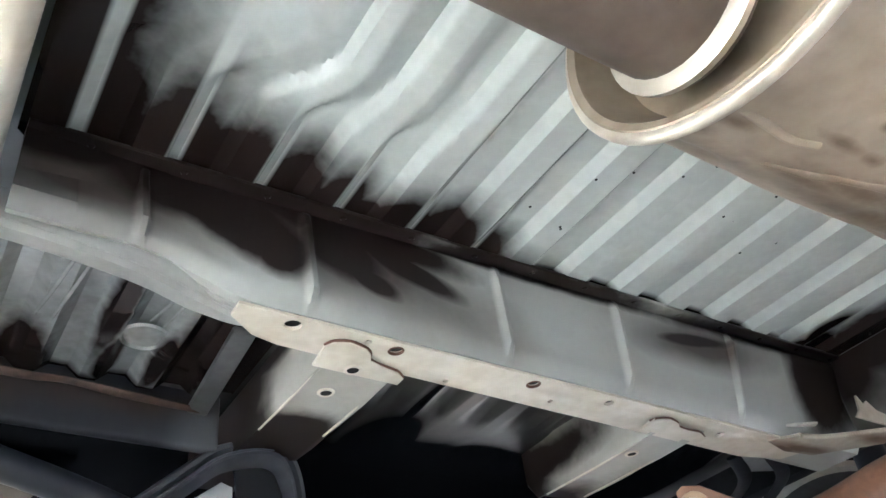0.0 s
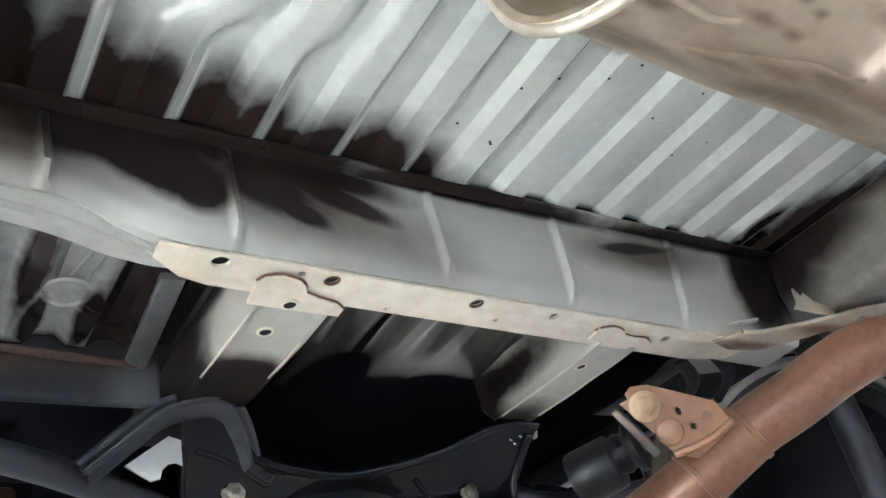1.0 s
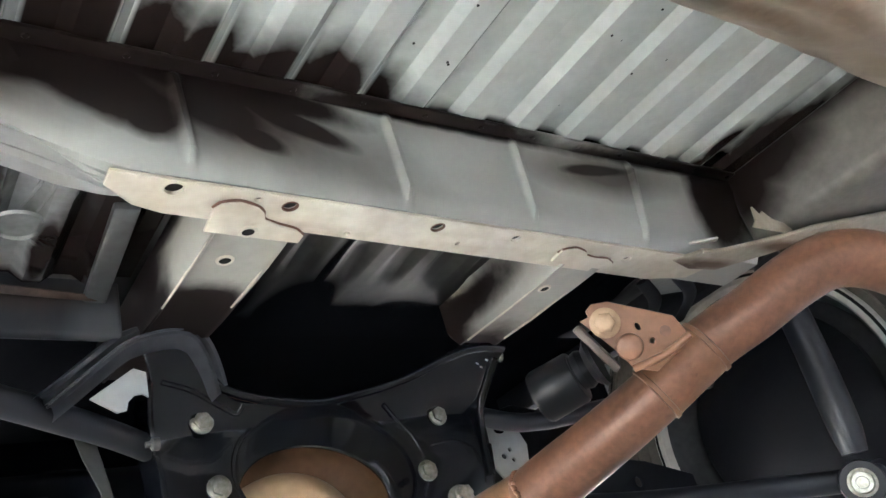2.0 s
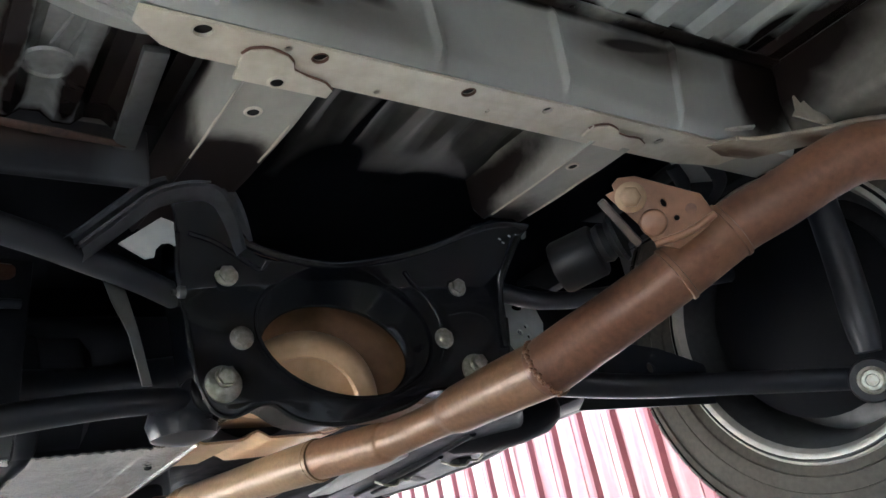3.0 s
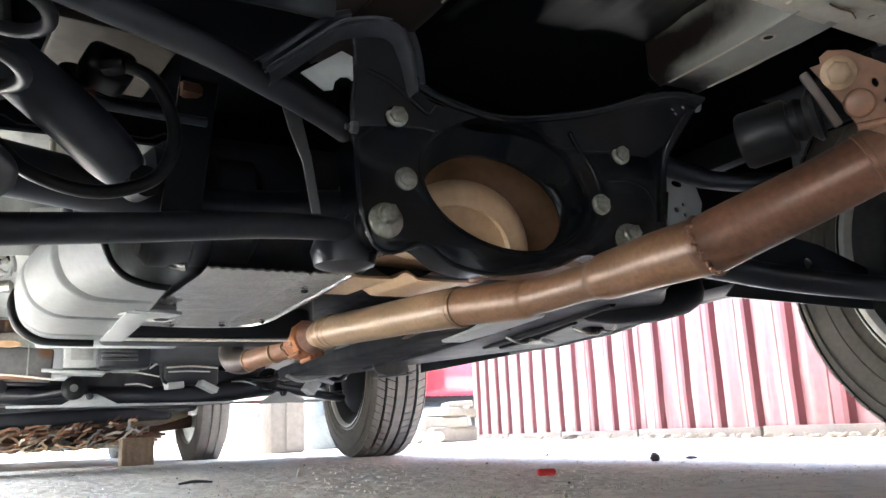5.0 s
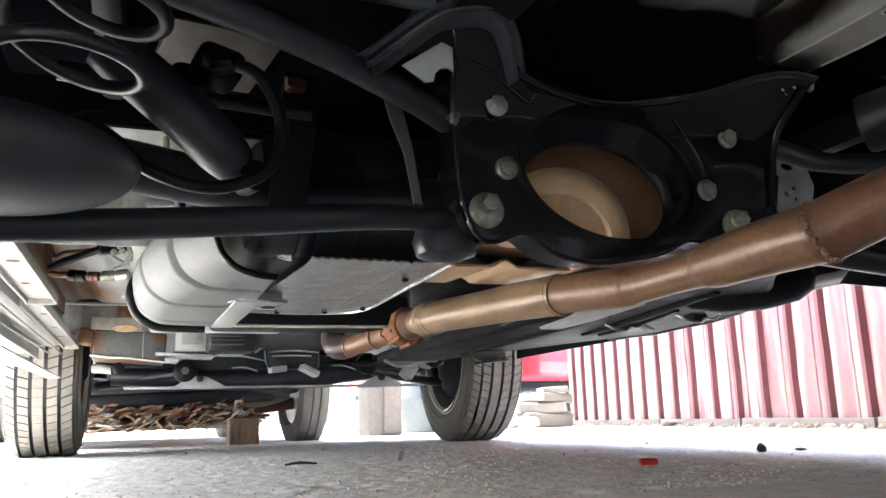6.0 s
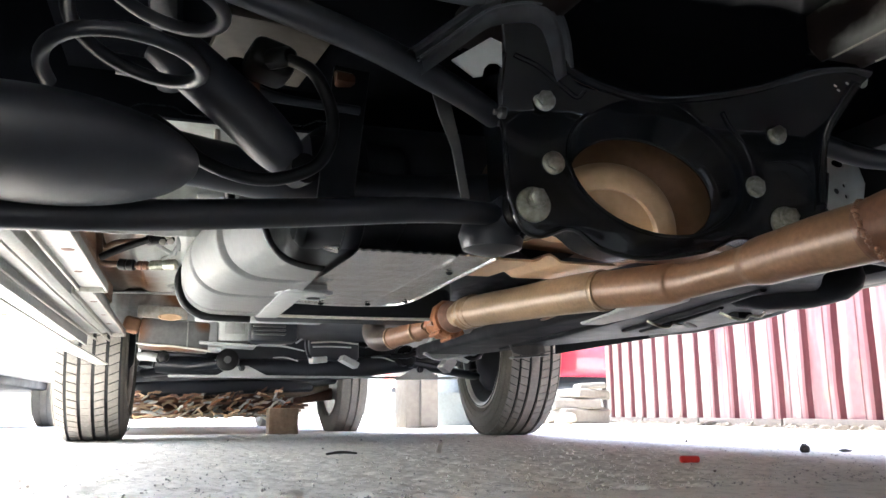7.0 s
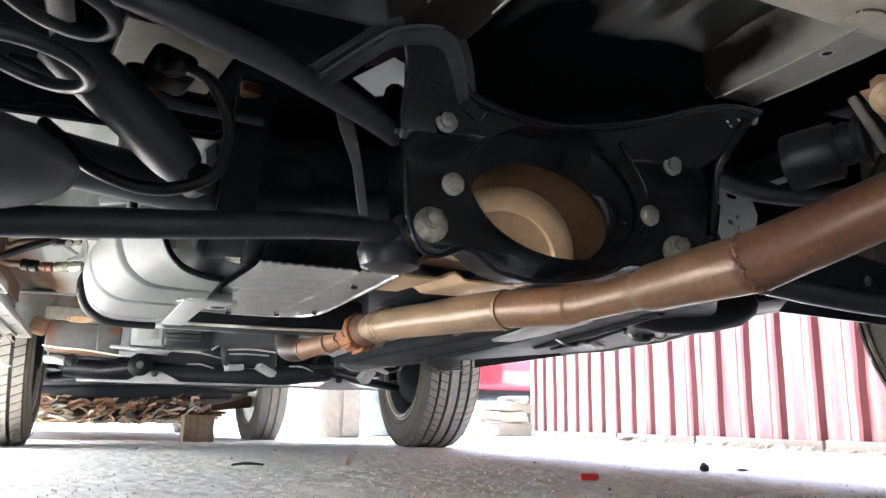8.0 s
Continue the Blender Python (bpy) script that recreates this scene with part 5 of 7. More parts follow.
# ---- suspension ----
def build_suspension():
    link = part("lateral_link", tube([(-0.160, 0.045, 0.279, 0.0110), (-0.20, 0.025, 0.2745, 0.0115), (-0.27, 0.0, 0.2665, 0.0122), (-0.40, -0.02, 0.2495, 0.0126), (-0.55, -0.045, 0.2325, 0.0128), (-0.72, -0.06, 0.2265, 0.0128)], 24, 6), black_satin, car, "straight black lateral link rod")
    part("link_eye", lathe([(0.016, -0.02), (0.022, -0.018), (0.022, 0.018), (0.016, 0.02)], pose(-0.160, 0.046, 0.277, -90, 0, 0), 24), black_satin, link, "black link eye")
    part("upper_link", tube([(-0.178, 0.030, 0.378, 0.0125), (-0.215, 0.004, 0.383, 0.0125), (-0.262, -0.022, 0.390, 0.0130), (-0.33, -0.050, 0.402, 0.0130), (-0.43, -0.066, 0.424, 0.0135), (-0.60, -0.08, 0.468, 0.0135)], 24, 6), black_satin, car, "straight black upper link rod")
    part("stay_strap", cut_plate([(-0.243, 0.395), (-0.226, 0.395), (-0.214, 0.345), (-0.205, 0.290), (-0.214, 0.290), (-0.223, 0.340), (-0.236, 0.372)], [], 0.003, 0.0008, Matrix(((1, 0, 0, 0), (0, 0, -1, 0.03), (0, 1, 0, 0), (0, 0, 0, 1)))), rail_dark, car, "curved dull grey strap")
    # coil spring and its pan on the lower arm
    turns, pts = 4.2, []
    for k in range(9, int(turns * 18) + 1):
        w = math.tau * k / 18
        h = k / (turns * 18)
        cx, cy = 0.053 * math.cos(w - 0.4), 0.053 * math.sin(w - 0.4)
        pts.append((-0.530 + cx + 0.30 * 0.20 * h, -0.085 + cy, 0.300 + 0.20 * h - 0.16 * cx - 0.10 * cy, 0.0058))
    part("coil_spring", tube(pts, 14, 2), black_satin, car, "black coil spring")
    bm = bmesh.new()
    bmesh.ops.create_uvsphere(bm, u_segments=48, v_segments=24, radius=1.0)
    for v in bm.verts:
        x, y, z = v.co
        v.co = (-0.575 + x * 0.115, -0.10 + y * 0.080, 0.268 + z * (0.038 if z < 0 else 0.034) - 0.004 * x)
    pan = part("lower_arm_left", bm, arm_black, car, "broad black lower arm with a rounded spring pan")
    part("arm_reach", block((0.20, 0.10, 0.035), (-0.66, -0.08, 0.255), (0, 0, 0), bevel=0.015, segments=3), arm_black, pan, "black arm end")
    part("spring_seat", lathe([(0.072, 0), (0.078, 0.006), (0.074, 0.014), (0.05, 0.016)], pose(-0.522, -0.075, 0.522), 40), black_satin, car, "black upper spring seat")
    part("bump_stop", lathe([(0.030, 0), (0.034, -0.02), (0.028, -0.05), (0.016, -0.075), (0.0, -0.08)], pose(-0.522, -0.075, 0.525), 28), rubber, car, "black rubber bump stop")
    # left damper
    part("damper_left", tube([(-0.500, 0.062, 0.432, 0.024), (-0.467, 0.065, 0.406, 0.026), (-0.425, 0.066, 0.371, 0.026), (-0.395, 0.068, 0.343, 0.025), (-0.378, 0.070, 0.327, 0.020), (-0.372, 0.071, 0.321, 0.010)], 24, 5), arm_black, car, "black damper tube")
    part("damper_lug", lathe([(0.010, -0.014), (0.015, -0.012), (0.015, 0.012), (0.010, 0.014)], pose(-0.366, 0.070, 0.316, 90, 0, 20), 20), rubber, car, "black damper lug")
    # grey inner panel and clips that show between the spring and the tank
    inner = part("inner_panel", sheet(spread(-0.60, -0.33, 40), spread(0.0, 0.13, 5), lambda x, y: 0.006 * corrugate(x, 0.07, 1.0, 0.012)), paint_main, car, "dull grey inner panel with brackets")
    inner.matrix_world = pose(0, 0.56, 0.345, 90, 0, 0)
    for x, z, dx, dz in ((-0.470, 0.392, 0.06, 0.004), (-0.435, 0.372, 0.05, -0.010), (-0.41, 0.405, 0.05, 0.006), (-0.505, 0.42, 0.045, -0.008)):
        part("clip_rail", block((dx, 0.012, 0.010), (x, 0.40, z), (0, math.degrees(math.atan2(dz, dx)), 0), bevel=0.002), (tank_grey, rail_dark)[dz > 0], car, "grey clip rail")
    part("breather_hose", tube([(-0.50, 0.36, 0.41, 0.007), (-0.455, 0.34, 0.405, 0.007), (-0.425, 0.35, 0.38, 0.007), (-0.418, 0.37, 0.35, 0.007)], 12, 5), rubber, car, "black breather hose")
    part("vent_pipe", tube([(-0.440, 0.33, 0.44, 0.004), (-0.438, 0.33, 0.40, 0.004), (-0.432, 0.33, 0.36, 0.004)], 8, 4), steel_rim, car, "pale steel vent pipe")
    # brake hose, loops under the floor
    hose = part("brake_hose", tube([(-0.405, 0.02, 0.405, 0.006), (-0.385, 0.008, 0.402, 0.006), (-0.362, 0.0, 0.386, 0.006), (-0.346, 0.0, 0.345, 0.006), (-0.356, 0.0, 0.306, 0.006), (-0.386, 0.0, 0.288, 0.006), (-0.42, 0.0, 0.285, 0.006), (-0.458, 0.0, 0.297, 0.006), (-0.478, 0.01, 0.318, 0.006), (-0.50, 0.03, 0.34, 0.006)], 16, 6), rubber, car, "black brake hose in a hanging loop")
    part("hose_end", lathe([(0.010, 0), (0.010, 0.018), (0.007, 0.022)], look((-0.402, 0.02, 0.406), (-0.44, 0.06, 0.41)), 8), rubber, hose, "black hose end")
    v = part("brake_line", tube([(-0.30, 0.11, 0.40, 0.005), (-0.38, 0.10, 0.40, 0.005), (-0.44, 0.09, 0.405, 0.010), (-0.54, 0.08, 0.41, 0.010)], 12, 5), black_satin, car, "black union pipe")
    part("union_nut", lathe([(0.009, 0), (0.010, 0.002), (0.010, 0.016), (0.009, 0.018)], pose(-0.425, 0.085, 0.400, 0, 90, 0), 6), brass, v, "brass union nut")
    part("union_boot", lathe([(0.012, 0), (0.015, 0.01), (0.010, 0.024), (0.0, 0.028)], pose(-0.430, 0.085, 0.405), 16), rubber, v, "black rubber boot")
    part("union_nut", lathe([(0.008, 0), (0.010, 0.003), (0.010, 0.018), (0.007, 0.022)], pose(-0.323, 0.136, 0.445, 0, 90, 12), 6), brass, v, "brass union nut")
    part("valve_block", block((0.045, 0.05, 0.032), (-0.400, 0.06, 0.420), (0, 12, 10), bevel=0.010, segments=3), rubber, car, "black valve block")
    part("tank_strap", block((0.040, 0.006, 0.17), (-0.312, 0.14, 0.375), (0, 6, 0), bevel=0.002), black_matt, car, "flat black hanging strap")
    part("axle_tube_left", tube([(-0.12, 0.20, 0.34, 0.030), (-0.30, 0.20, 0.335, 0.026), (-0.68, 0.0, 0.33, 0.026)], 20, 4), black_satin, car, "black half shaft")
    # right side
    arm = part("lower_arm_right", tube([(0.175, 0.055, 0.284, 0.019), (0.28, 0.03, 0.266, 0.019), (0.40, 0.0, 0.246, 0.018), (0.53, -0.075, 0.222, 0.017), (0.625, -0.160, 0.198, 0.017), (0.665, -0.185, 0.196, 0.02)], 20, 8, flat=0.85), black_satin, car, "black lower arm to the wheel")
    part("arm_lug", block((0.06, 0.05, 0.035), (0.645, -0.175, 0.186), (0, 10, 20), bevel=0.010, segments=3), black_satin, arm, "black arm lug")
    damper = part("damper_right", tube([(0.622, -0.185, 0.225, 0.016), (0.622, -0.19, 0.27, 0.021), (0.620, -0.20, 0.40, 0.021), (0.618, -0.205, 0.60, 0.021)], 24, 4), black_satin, car, "black damper tube")
    part("damper_eye", lathe([(0.026, -0.016), (0.028, -0.012), (0.028, 0.012), (0.026, 0.016)], look((0.618, -0.178, 0.190), (-0.42, -0.72, 0.1)), 28), rubber, damper, "rubber damper eye")
    part("damper_washer", lathe([(0.0175, 0), (0.0175, 0.004), (0.014, 0.005), (0.012, 0.003), (0.008, 0.003), (0.007, 0.009), (0.0, 0.009)], look((0.618, -0.178, 0.190), (-0.42, -0.72, 0.1)) @ pose(0, 0, -0.018, 180, 0, 0), 28), zinc, damper, "pale steel washer and nut")
    part("upper_link_right", tube([(0.205, 0.02, 0.385, 0.012), (0.33, 0.02, 0.372, 0.012), (0.64, -0.02, 0.40, 0.012)], 16, 4), black_satin, car, "black upper link rod")
    part("slotted_bracket", cut_plate([(0.262, 0.40), (0.330, 0.405), (0.345, 0.365), (0.335, 0.325), (0.292, 0.318), (0.270, 0.350)], [ring2d(0.300, 0.352, 0.005, 0.004, 14), ring2d(0.312, 0.360, 0.003, 0.003, 12), ring2d(0.314, 0.346, 0.003, 0.003, 12), ring2d(0.305, 0.388, 0.010, 0.005, 16)], 0.004, 0.001, Matrix(((1, 0, 0, 0), (0, 0, -1, 0.09), (0, 1, 0, 0), (0, 0, 0, 1)))), paint_grey, car, "pale bracket with small holes")
    part("splash_panel", cut_plate([(0.40, 0.245), (0.50, 0.345), (0.60, 0.330), (0.70, 0.300), (0.70, 0.235)], [ring2d(0.57, 0.30, 0.008, 0.008, 14)], 0.004, 0.001, Matrix(((1, 0, 0, 0), (0, 0, -1, 0.12), (0, 1, 0, 0), (0, 0, 0, 1)))), black_satin, car, "black splash panel ahead of the wheel")
    part("liner_right", block((0.20, 0.03, 0.16), (0.46, 0.17, 0.36), (0, 0, 20), bevel=0.01), black_matt, car, "black splash liner")


build_suspension()


# ---- wheels ----
def build_wheel(at, outward, name):
    """Wheel with a grooved tyre and steel rim, its axis along x. outward: +1 or -1, the side of its outer face."""
    R, W = 0.330, 0.215
    h = W / 2
    prof = [(0.212, -h * 0.80), (0.225, -h * 0.93), (0.250, -h * 1.0), (0.280, -h * 0.99), (0.305, -h * 0.93), (0.317, -h * 0.86), (0.322, -h * 0.78), (0.322, h * 0.78), (0.317, h * 0.86), (0.305, h * 0.93), (0.280, h * 0.99), (0.250, h), (0.225, h * 0.93), (0.212, h * 0.80)]
    face = Matrix(((0, 0, 1, 0), (0, 1, 0, 0), (-1, 0, 0, 0), (0, 0, 0, 1)))
    wheel = part(name, lathe([(0.205, -h * 0.82), (0.214, -h * 0.84), (0.222, -h * 0.86), (0.224, -h * 0.80), (0.212, -h * 0.76), (0.197, -h * 0.66), (0.188, -h * 0.3), (0.188, h * 0.3), (0.197, h * 0.66), (0.212, h * 0.76), (0.224, h * 0.80), (0.222, h * 0.86), (0.205, h * 0.82), (0.190, h * 0.62), (0.180, h * 0.3), (0.180, -h * 0.3), (0.190, -h * 0.64)], face, 72, True), rail_dark, car, "road wheel with a dusty tyre and pale rim lip")
    wheel.location = at
    part("tyre", lathe(prof, face, 96, True), tyre_rubber, wheel, "dusty black tyre")
    for s in (-1, 1):
        for r in (0.238, 0.262, 0.296):
            part("sidewall_ring", lathe([(r - 0.0016, s * h * 0.985), (r, s * h * 1.012), (r + 0.0016, s * h * 0.985)], face, 96, cap=False), tyre_rubber, wheel)
    for s in (-1, 1):
        part("rim_lip", lathe([(0.200, s * h * 0.84), (0.206, s * h * 0.95), (0.212, s * h * 0.97), (0.221, s * h * 0.95), (0.224, s * h * 0.90), (0.214, s * h * 0.84)], face, 72, True), pale_lip, wheel, "pale rim lip")
    # tread blocks in five ribs with slanted cuts
    ribs = [(-0.083, 0.026, 8), (-0.046, 0.029, 6), (-0.006, 0.030, 0), (0.034, 0.029, -6), (0.074, 0.030, -8)]
    bm = bmesh.new()
    n = 68
    for c, w, slant in ribs:
        for k in range(n):
            a0, a1 = math.tau * k / n, math.tau * (k + (0.88 if slant else 0.97)) / n
            sk = radians(slant) * 0.13
            vs = []
            drop = 0.007 if abs(c) > 0.06 else 0.0
            for rr in (0.318, R):
                for (a, x, o) in ((a0 - sk, c - w / 2, c < 0), (a0 + sk, c + w / 2, c > 0), (a1 + sk, c + w / 2, c > 0), (a1 - sk, c - w / 2, c < 0)):
                    r2 = rr - (drop if (rr == R and o) else 0)
                    vs.append(bm.verts.new((x, r2 * math.cos(a), r2 * math.sin(a))))
            for q in ((4, 5, 6, 7), (0, 1, 5, 4), (1, 2, 6, 5), (2, 3, 7, 6), (3, 0, 4, 7)):
                bm.faces.new([vs[i] for i in q])
    part("tread_base", lathe([(0.318, -0.094), (0.3225, -0.092), (0.3225, 0.092), (0.318, 0.094)], face, 96, cap=False), rubber, wheel, "dark groove floor")
    part("tread", bm, tread_rubber, wheel, "worn tread blocks with grooves", smooth=False)
    part("wheel_disc", lathe([(0.186, 0.02 * outward), (0.150, 0.045 * outward), (0.110, 0.050 * outward), (0.085, 0.065 * outward), (0.0, 0.065 * outward)], face, 48), rail_dark, wheel, "dark pressed steel wheel disc")
    for s in (-1, 1):
        part("rim_groove", lathe([(0.2135, s * h * 0.960), (0.2150, s * h * 0.984), (0.2170, s * h * 0.984), (0.2185, s * h * 0.956)], face, 72, cap=False), rubber, wheel, "dark line round the rim lip")
    part("brake_backing", lathe([(0.154, -0.040 * outward), (0.158, -0.062 * outward), (0.145, -0.075 * outward), (0.110, -0.085 * outward), (0.070, -0.11 * outward), (0.0, -0.115 * outward)], face, 48), black_matt, wheel, "black brake backing plate")
    return wheel


build_wheel((0.812, -0.045, 0.328), 1, "rear_wheel")
build_wheel((-0.812, -0.045, 0.328), -1, "rear_wheel")
build_wheel((0.745, 2.35, 0.328), 1, "front_wheel")
build_wheel((-0.752, 2.35, 0.328), -1, "front_wheel")


# ---- tank, sills and front chassis ----
def build_tank():
    tank = part("fuel_tank", block((0.31, 0.46, 0.17), (-0.195, 0.455, 0.361), bevel=0.062, segments=8), tank_black, car, "black fuel tank with a foil heat shield")
    part("tank_neck", lathe([(0.060, 0), (0.070, 0.010), (0.070, 0.12), (0.060, 0.13)], pose(-0.345, 0.275, 0.352, 0, 90, 0), 40), tank_black, tank, "rounded end of the tank")
    part("tank_strap_band", lathe([(0.0705, 0), (0.0725, 0.002), (0.0725, 0.022), (0.0705, 0.024)], pose(-0.292, 0.275, 0.352, 0, 90, 0), 40), black_satin, tank, "black strap round the tank end")
    # embossed foil shield beneath: a flat sheet with a raised crease
    def shield_left(y):
        return -0.2806 - 0.0257 * max(0.0, min(1.0, (y - 0.24) / 0.31))

    def shield(u, y):
        x = shield_left(y) + u * (-0.112 - shield_left(y))
        crease = 0.0022 * step01(1 - abs(u - 0.70) / 0.016)
        scuff = step01(noise.noise((x * 14, y * 9, 6)) * 1.6 + 0.45)
        return 0.2665 - crease + 0.0008 * math.sin(y * 900) * math.sin(x * 520 + 2.5 * noise.noise((x * 30, y * 30, 2))) + 0.0016 * scuff * noise.noise((x * 120, y * 90, 1))
    us, ys = spread(0, 1, 90), spread(0.200, 0.668, 260)
    bm = sheet(us, ys, shield, 0.002)
    for v in bm.verts:
        y = v.co.y
        v.co.x = shield_left(y) + v.co.x * (-0.112 - shield_left(y))
        v.co.y = y - 0.11 * step01((0.18 + v.co.x) / 0.10) * step01((y - 0.50) / 0.17) * 0.5
    part("heat_shield", bm, foil, tank, "bright embossed foil heat shield")
    part("shield_edge", tube([(-0.300, 0.655, 0.2665, 0.0025), (-0.23, 0.668, 0.2660, 0.0025), (-0.165, 0.660, 0.2660, 0.0025), (-0.114, 0.615, 0.2665, 0.0025), (-0.112, 0.40, 0.2665, 0.0025), (-0.112, 0.20, 0.2665, 0.0025)], 8, 3), foil, tank, "folded shield edge")
    for x, y in ((-0.178, 0.630), (-0.125, 0.585), (-0.140, 0.30), (-0.255, 0.64)):
        part("rivet", lathe([(0.005, 0), (0.004, -0.003), (0.0, -0.004)], pose(x, y, 0.2645), 12), hole_dark, tank, "dark rivet")
    # ribbed grey guard that wraps the side
    bm = bmesh.new()
    rows = []
    for y in spread(0.240, 0.735, 199):
        left = -0.385 - 0.093 * math.sin(math.pi / 2 * min(1.0, (y - 0.24) / 0.42) ** 0.8)
        d = min(abs(y - c) for c in (0.345, 0.495, 0.685))
        g = 0.011 * step01((0.012 - d) / 0.007)
        line = smooth_line([(left + u, z, 0, 0) for u, z in ((0.085, 0.415), (0.042, 0.372), (0.010, 0.337), (0.0, 0.312), (0.005, 0.287), (0.016, 0.269), (0.038, 0.255), (0.068, 0.251))] + [(-0.315, 0.250, 0, 0)], 5)
        mid = (left + 0.12, 0.40)
        row = []
        for q in line:
            v = Vector((mid[0] - q[0], mid[1] - q[1])).normalized()
            flat = step01((q[0] + 0.335) / 0.02)
            row.append((q[0] + v.x * g * (1 - flat), y, q[1] + v.y * g * (1 - flat)))
        rows.append(row)
    vs = [[bm.verts.new(p) for p in r] for r in rows]
    for a, b in zip(vs, vs[1:]):
        for k in range(len(a) - 1):
            bm.faces.new((a[k], b[k], b[k + 1], a[k + 1]))
    bmesh.ops.solidify(bm, geom=bm.faces[:], thickness=0.003)
    guard = part("tank_guard", bm, tank_grey, car, "grey ribbed tank guard, curved under")
    part("guard_rubber", tube([(*p, 0.004) for p in rows[0][::4]], 10, 3), rubber, guard, "black rubber lip")
    part("guard_seal", tube([(p[0] - 0.005, p[1] + 0.006, p[2] - 0.004, 0.007) for p in rows[-1][6::4]], 10, 3), rubber, guard, "black rubber seal")
    part("guard_foot", block((0.036, 0.31, 0.003), (-0.330, 0.575, 0.2486), (0, 0, 2), bevel=0.002), tank_grey, guard, "grey guard foot")
    part("guard_arm", block((0.070, 0.045, 0.006), (-0.310, 0.440, 0.2515), (0, 0, 24), bevel=0.002), tank_grey, guard, "grey guard arm")
    part("under_beam", block((0.36, 0.13, 0.060), (-0.165, 0.835, 0.288), bevel=0.012, segments=3), black_matt, tank, "black cross beam behind the tank")
    part("beam_lip", tube([(-0.34, 0.775, 0.257, 0.003), (-0.20, 0.772, 0.256, 0.003), (0.0, 0.775, 0.258, 0.003)], 8, 3), pale_lip, tank, "thin pale lower lip")
    for x, z, r in ((-0.318, 0.296, 20), (-0.300, 0.285, -15), (-0.330, 0.315, 40)):
        part("foil_rag", block((0.022, 0.010, 0.016), (x, 0.268, z), (0, 30 + r, r), bevel=0.004, segments=3), foil, tank, "crumpled foil scrap")
    part("guard_tab", block((0.035, 0.035, 0.03), (-0.292, 0.48, 0.262), (0, 0, 20), bevel=0.006), tank_grey, guard, "bent mounting tab")
    part("tab_hole", lathe([(0.010, 0), (0.010, 0.001)], pose(-0.292, 0.470, 0.2465), 16), hole_dark, guard, "dark disc for the shade in a hole")


build_tank()


def build_sills():
    for s in (-1, 1):
        sill = part("sill", block((0.10, 1.50, 0.11), (s * 0.74, 1.14, 0.375), bevel=0.012), sill_grey if s < 0 else black_matt, car, "grey boxed sill with a pinch weld" if s < 0 else "black boxed sill with a pinch weld")
        part("pinch_weld", block((0.006, 1.46 if s < 0 else 0.92, 0.045), (s * 0.745, 1.14 if s < 0 else 1.41, 0.305), bevel=0.0015), sill_grey if s < 0 else black_matt, sill, "pinch weld flange")
        part("sill_skirt", block((0.05, 1.50, 0.05), (s * 0.80, 1.16, 0.325 if s < 0 else 0.347), bevel=0.010), silver_paint if s < 0 else black_matt, sill, "sill skirt")
        for z in (0.345, 0.398):
            part("sill_seam", block((0.006, 1.46, 0.007), (s * 0.690, 1.14, z), bevel=0.002), sill_grey if s < 0 else black_matt, sill, "raised seam")
        if s < 0:  # folded flange outside, two jacking channels with bright rims inside
            flange = part("sill_flange", cut_plate([(-0.742, 0.42), (-0.700, 0.42), (-0.698, 1.10), (-0.690, 1.93), (-0.722, 1.93), (-0.738, 1.10)], [ring2d(-0.722 + 0.012 * (k % 2), 0.62 + 0.19 * k, 0.006, 0.010, 12) for k in range(7)], 0.004, 0.001, pose(0, 0, 0.306, 0, -6, 0)), sill_pale, sill, "chipped pale sill flange with drain holes")
            for line in ([(-0.700, 0.42), (-0.698, 1.10), (-0.689, 1.94)], [(-0.742, 0.42), (-0.738, 1.10), (-0.722, 1.94)]):
                part("flange_edge", tube([(x, y, 0.304, 0.0025) for x, y in line], 8, 5), sill_pale, flange, "rolled flange edge")
            for x0, x1, y0, y1 in ((-0.668, -0.618, 0.40, 0.985), (-0.684, -0.645, 1.035, 1.93)):
                ch = part("jacking_channel", block((x1 - x0, y1 - y0, 0.016), ((x0 + x1) / 2, (y0 + y1) / 2, 0.334), bevel=0.004), sill_grey, sill, "grey jacking channel")
                for x in (x0, x1):
                    part("channel_rim", block((0.005, y1 - y0 + 0.006, 0.018), (x, (y0 + y1) / 2, 0.327), bevel=0.0018), sill_pale, ch, "bright channel rim")
                part("channel_end", block((x1 - x0 + 0.006, 0.006, 0.020), ((x0 + x1) / 2, y1, 0.326), bevel=0.002), sill_pale, ch, "bright channel end")
            for k, (x, y, r) in enumerate(((-0.640, 0.60, 0.010), (-0.648, 0.80, 0.007), (-0.662, 1.20, 0.008), (-0.664, 1.45, 0.006), (-0.668, 1.66, 0.008))):
                part("channel_hole", lathe([(r, 0.0), (r * 0.9, -0.001), (0.0, -0.0008)], pose(x, y, 0.3262), 14), rust_dark, sill, "rusty drain hole")
        if s > 0:
            part("chassis_rail", block((0.075, 1.0, 0.09), (s * 0.50 if s > 0 else -0.575, 1.62, 0.402), bevel=0.010), black_satin if s > 0 else paint_grey, car, "black chassis rail" if s > 0 else "grey chassis rail")
    # long black under-tray beside the exhaust
    outer = [(0.30, 0.11), (0.325, 0.15), (0.42, 0.27), (0.495, 0.415), (0.540, 0.560), (0.545, 0.66), (0.560, 0.78), (0.52, 0.90), (0.40, 1.30), (0.30, 1.66), (0.19, 1.66), (0.20, 0.80), (0.22, 0.40), (0.24, 0.14)]
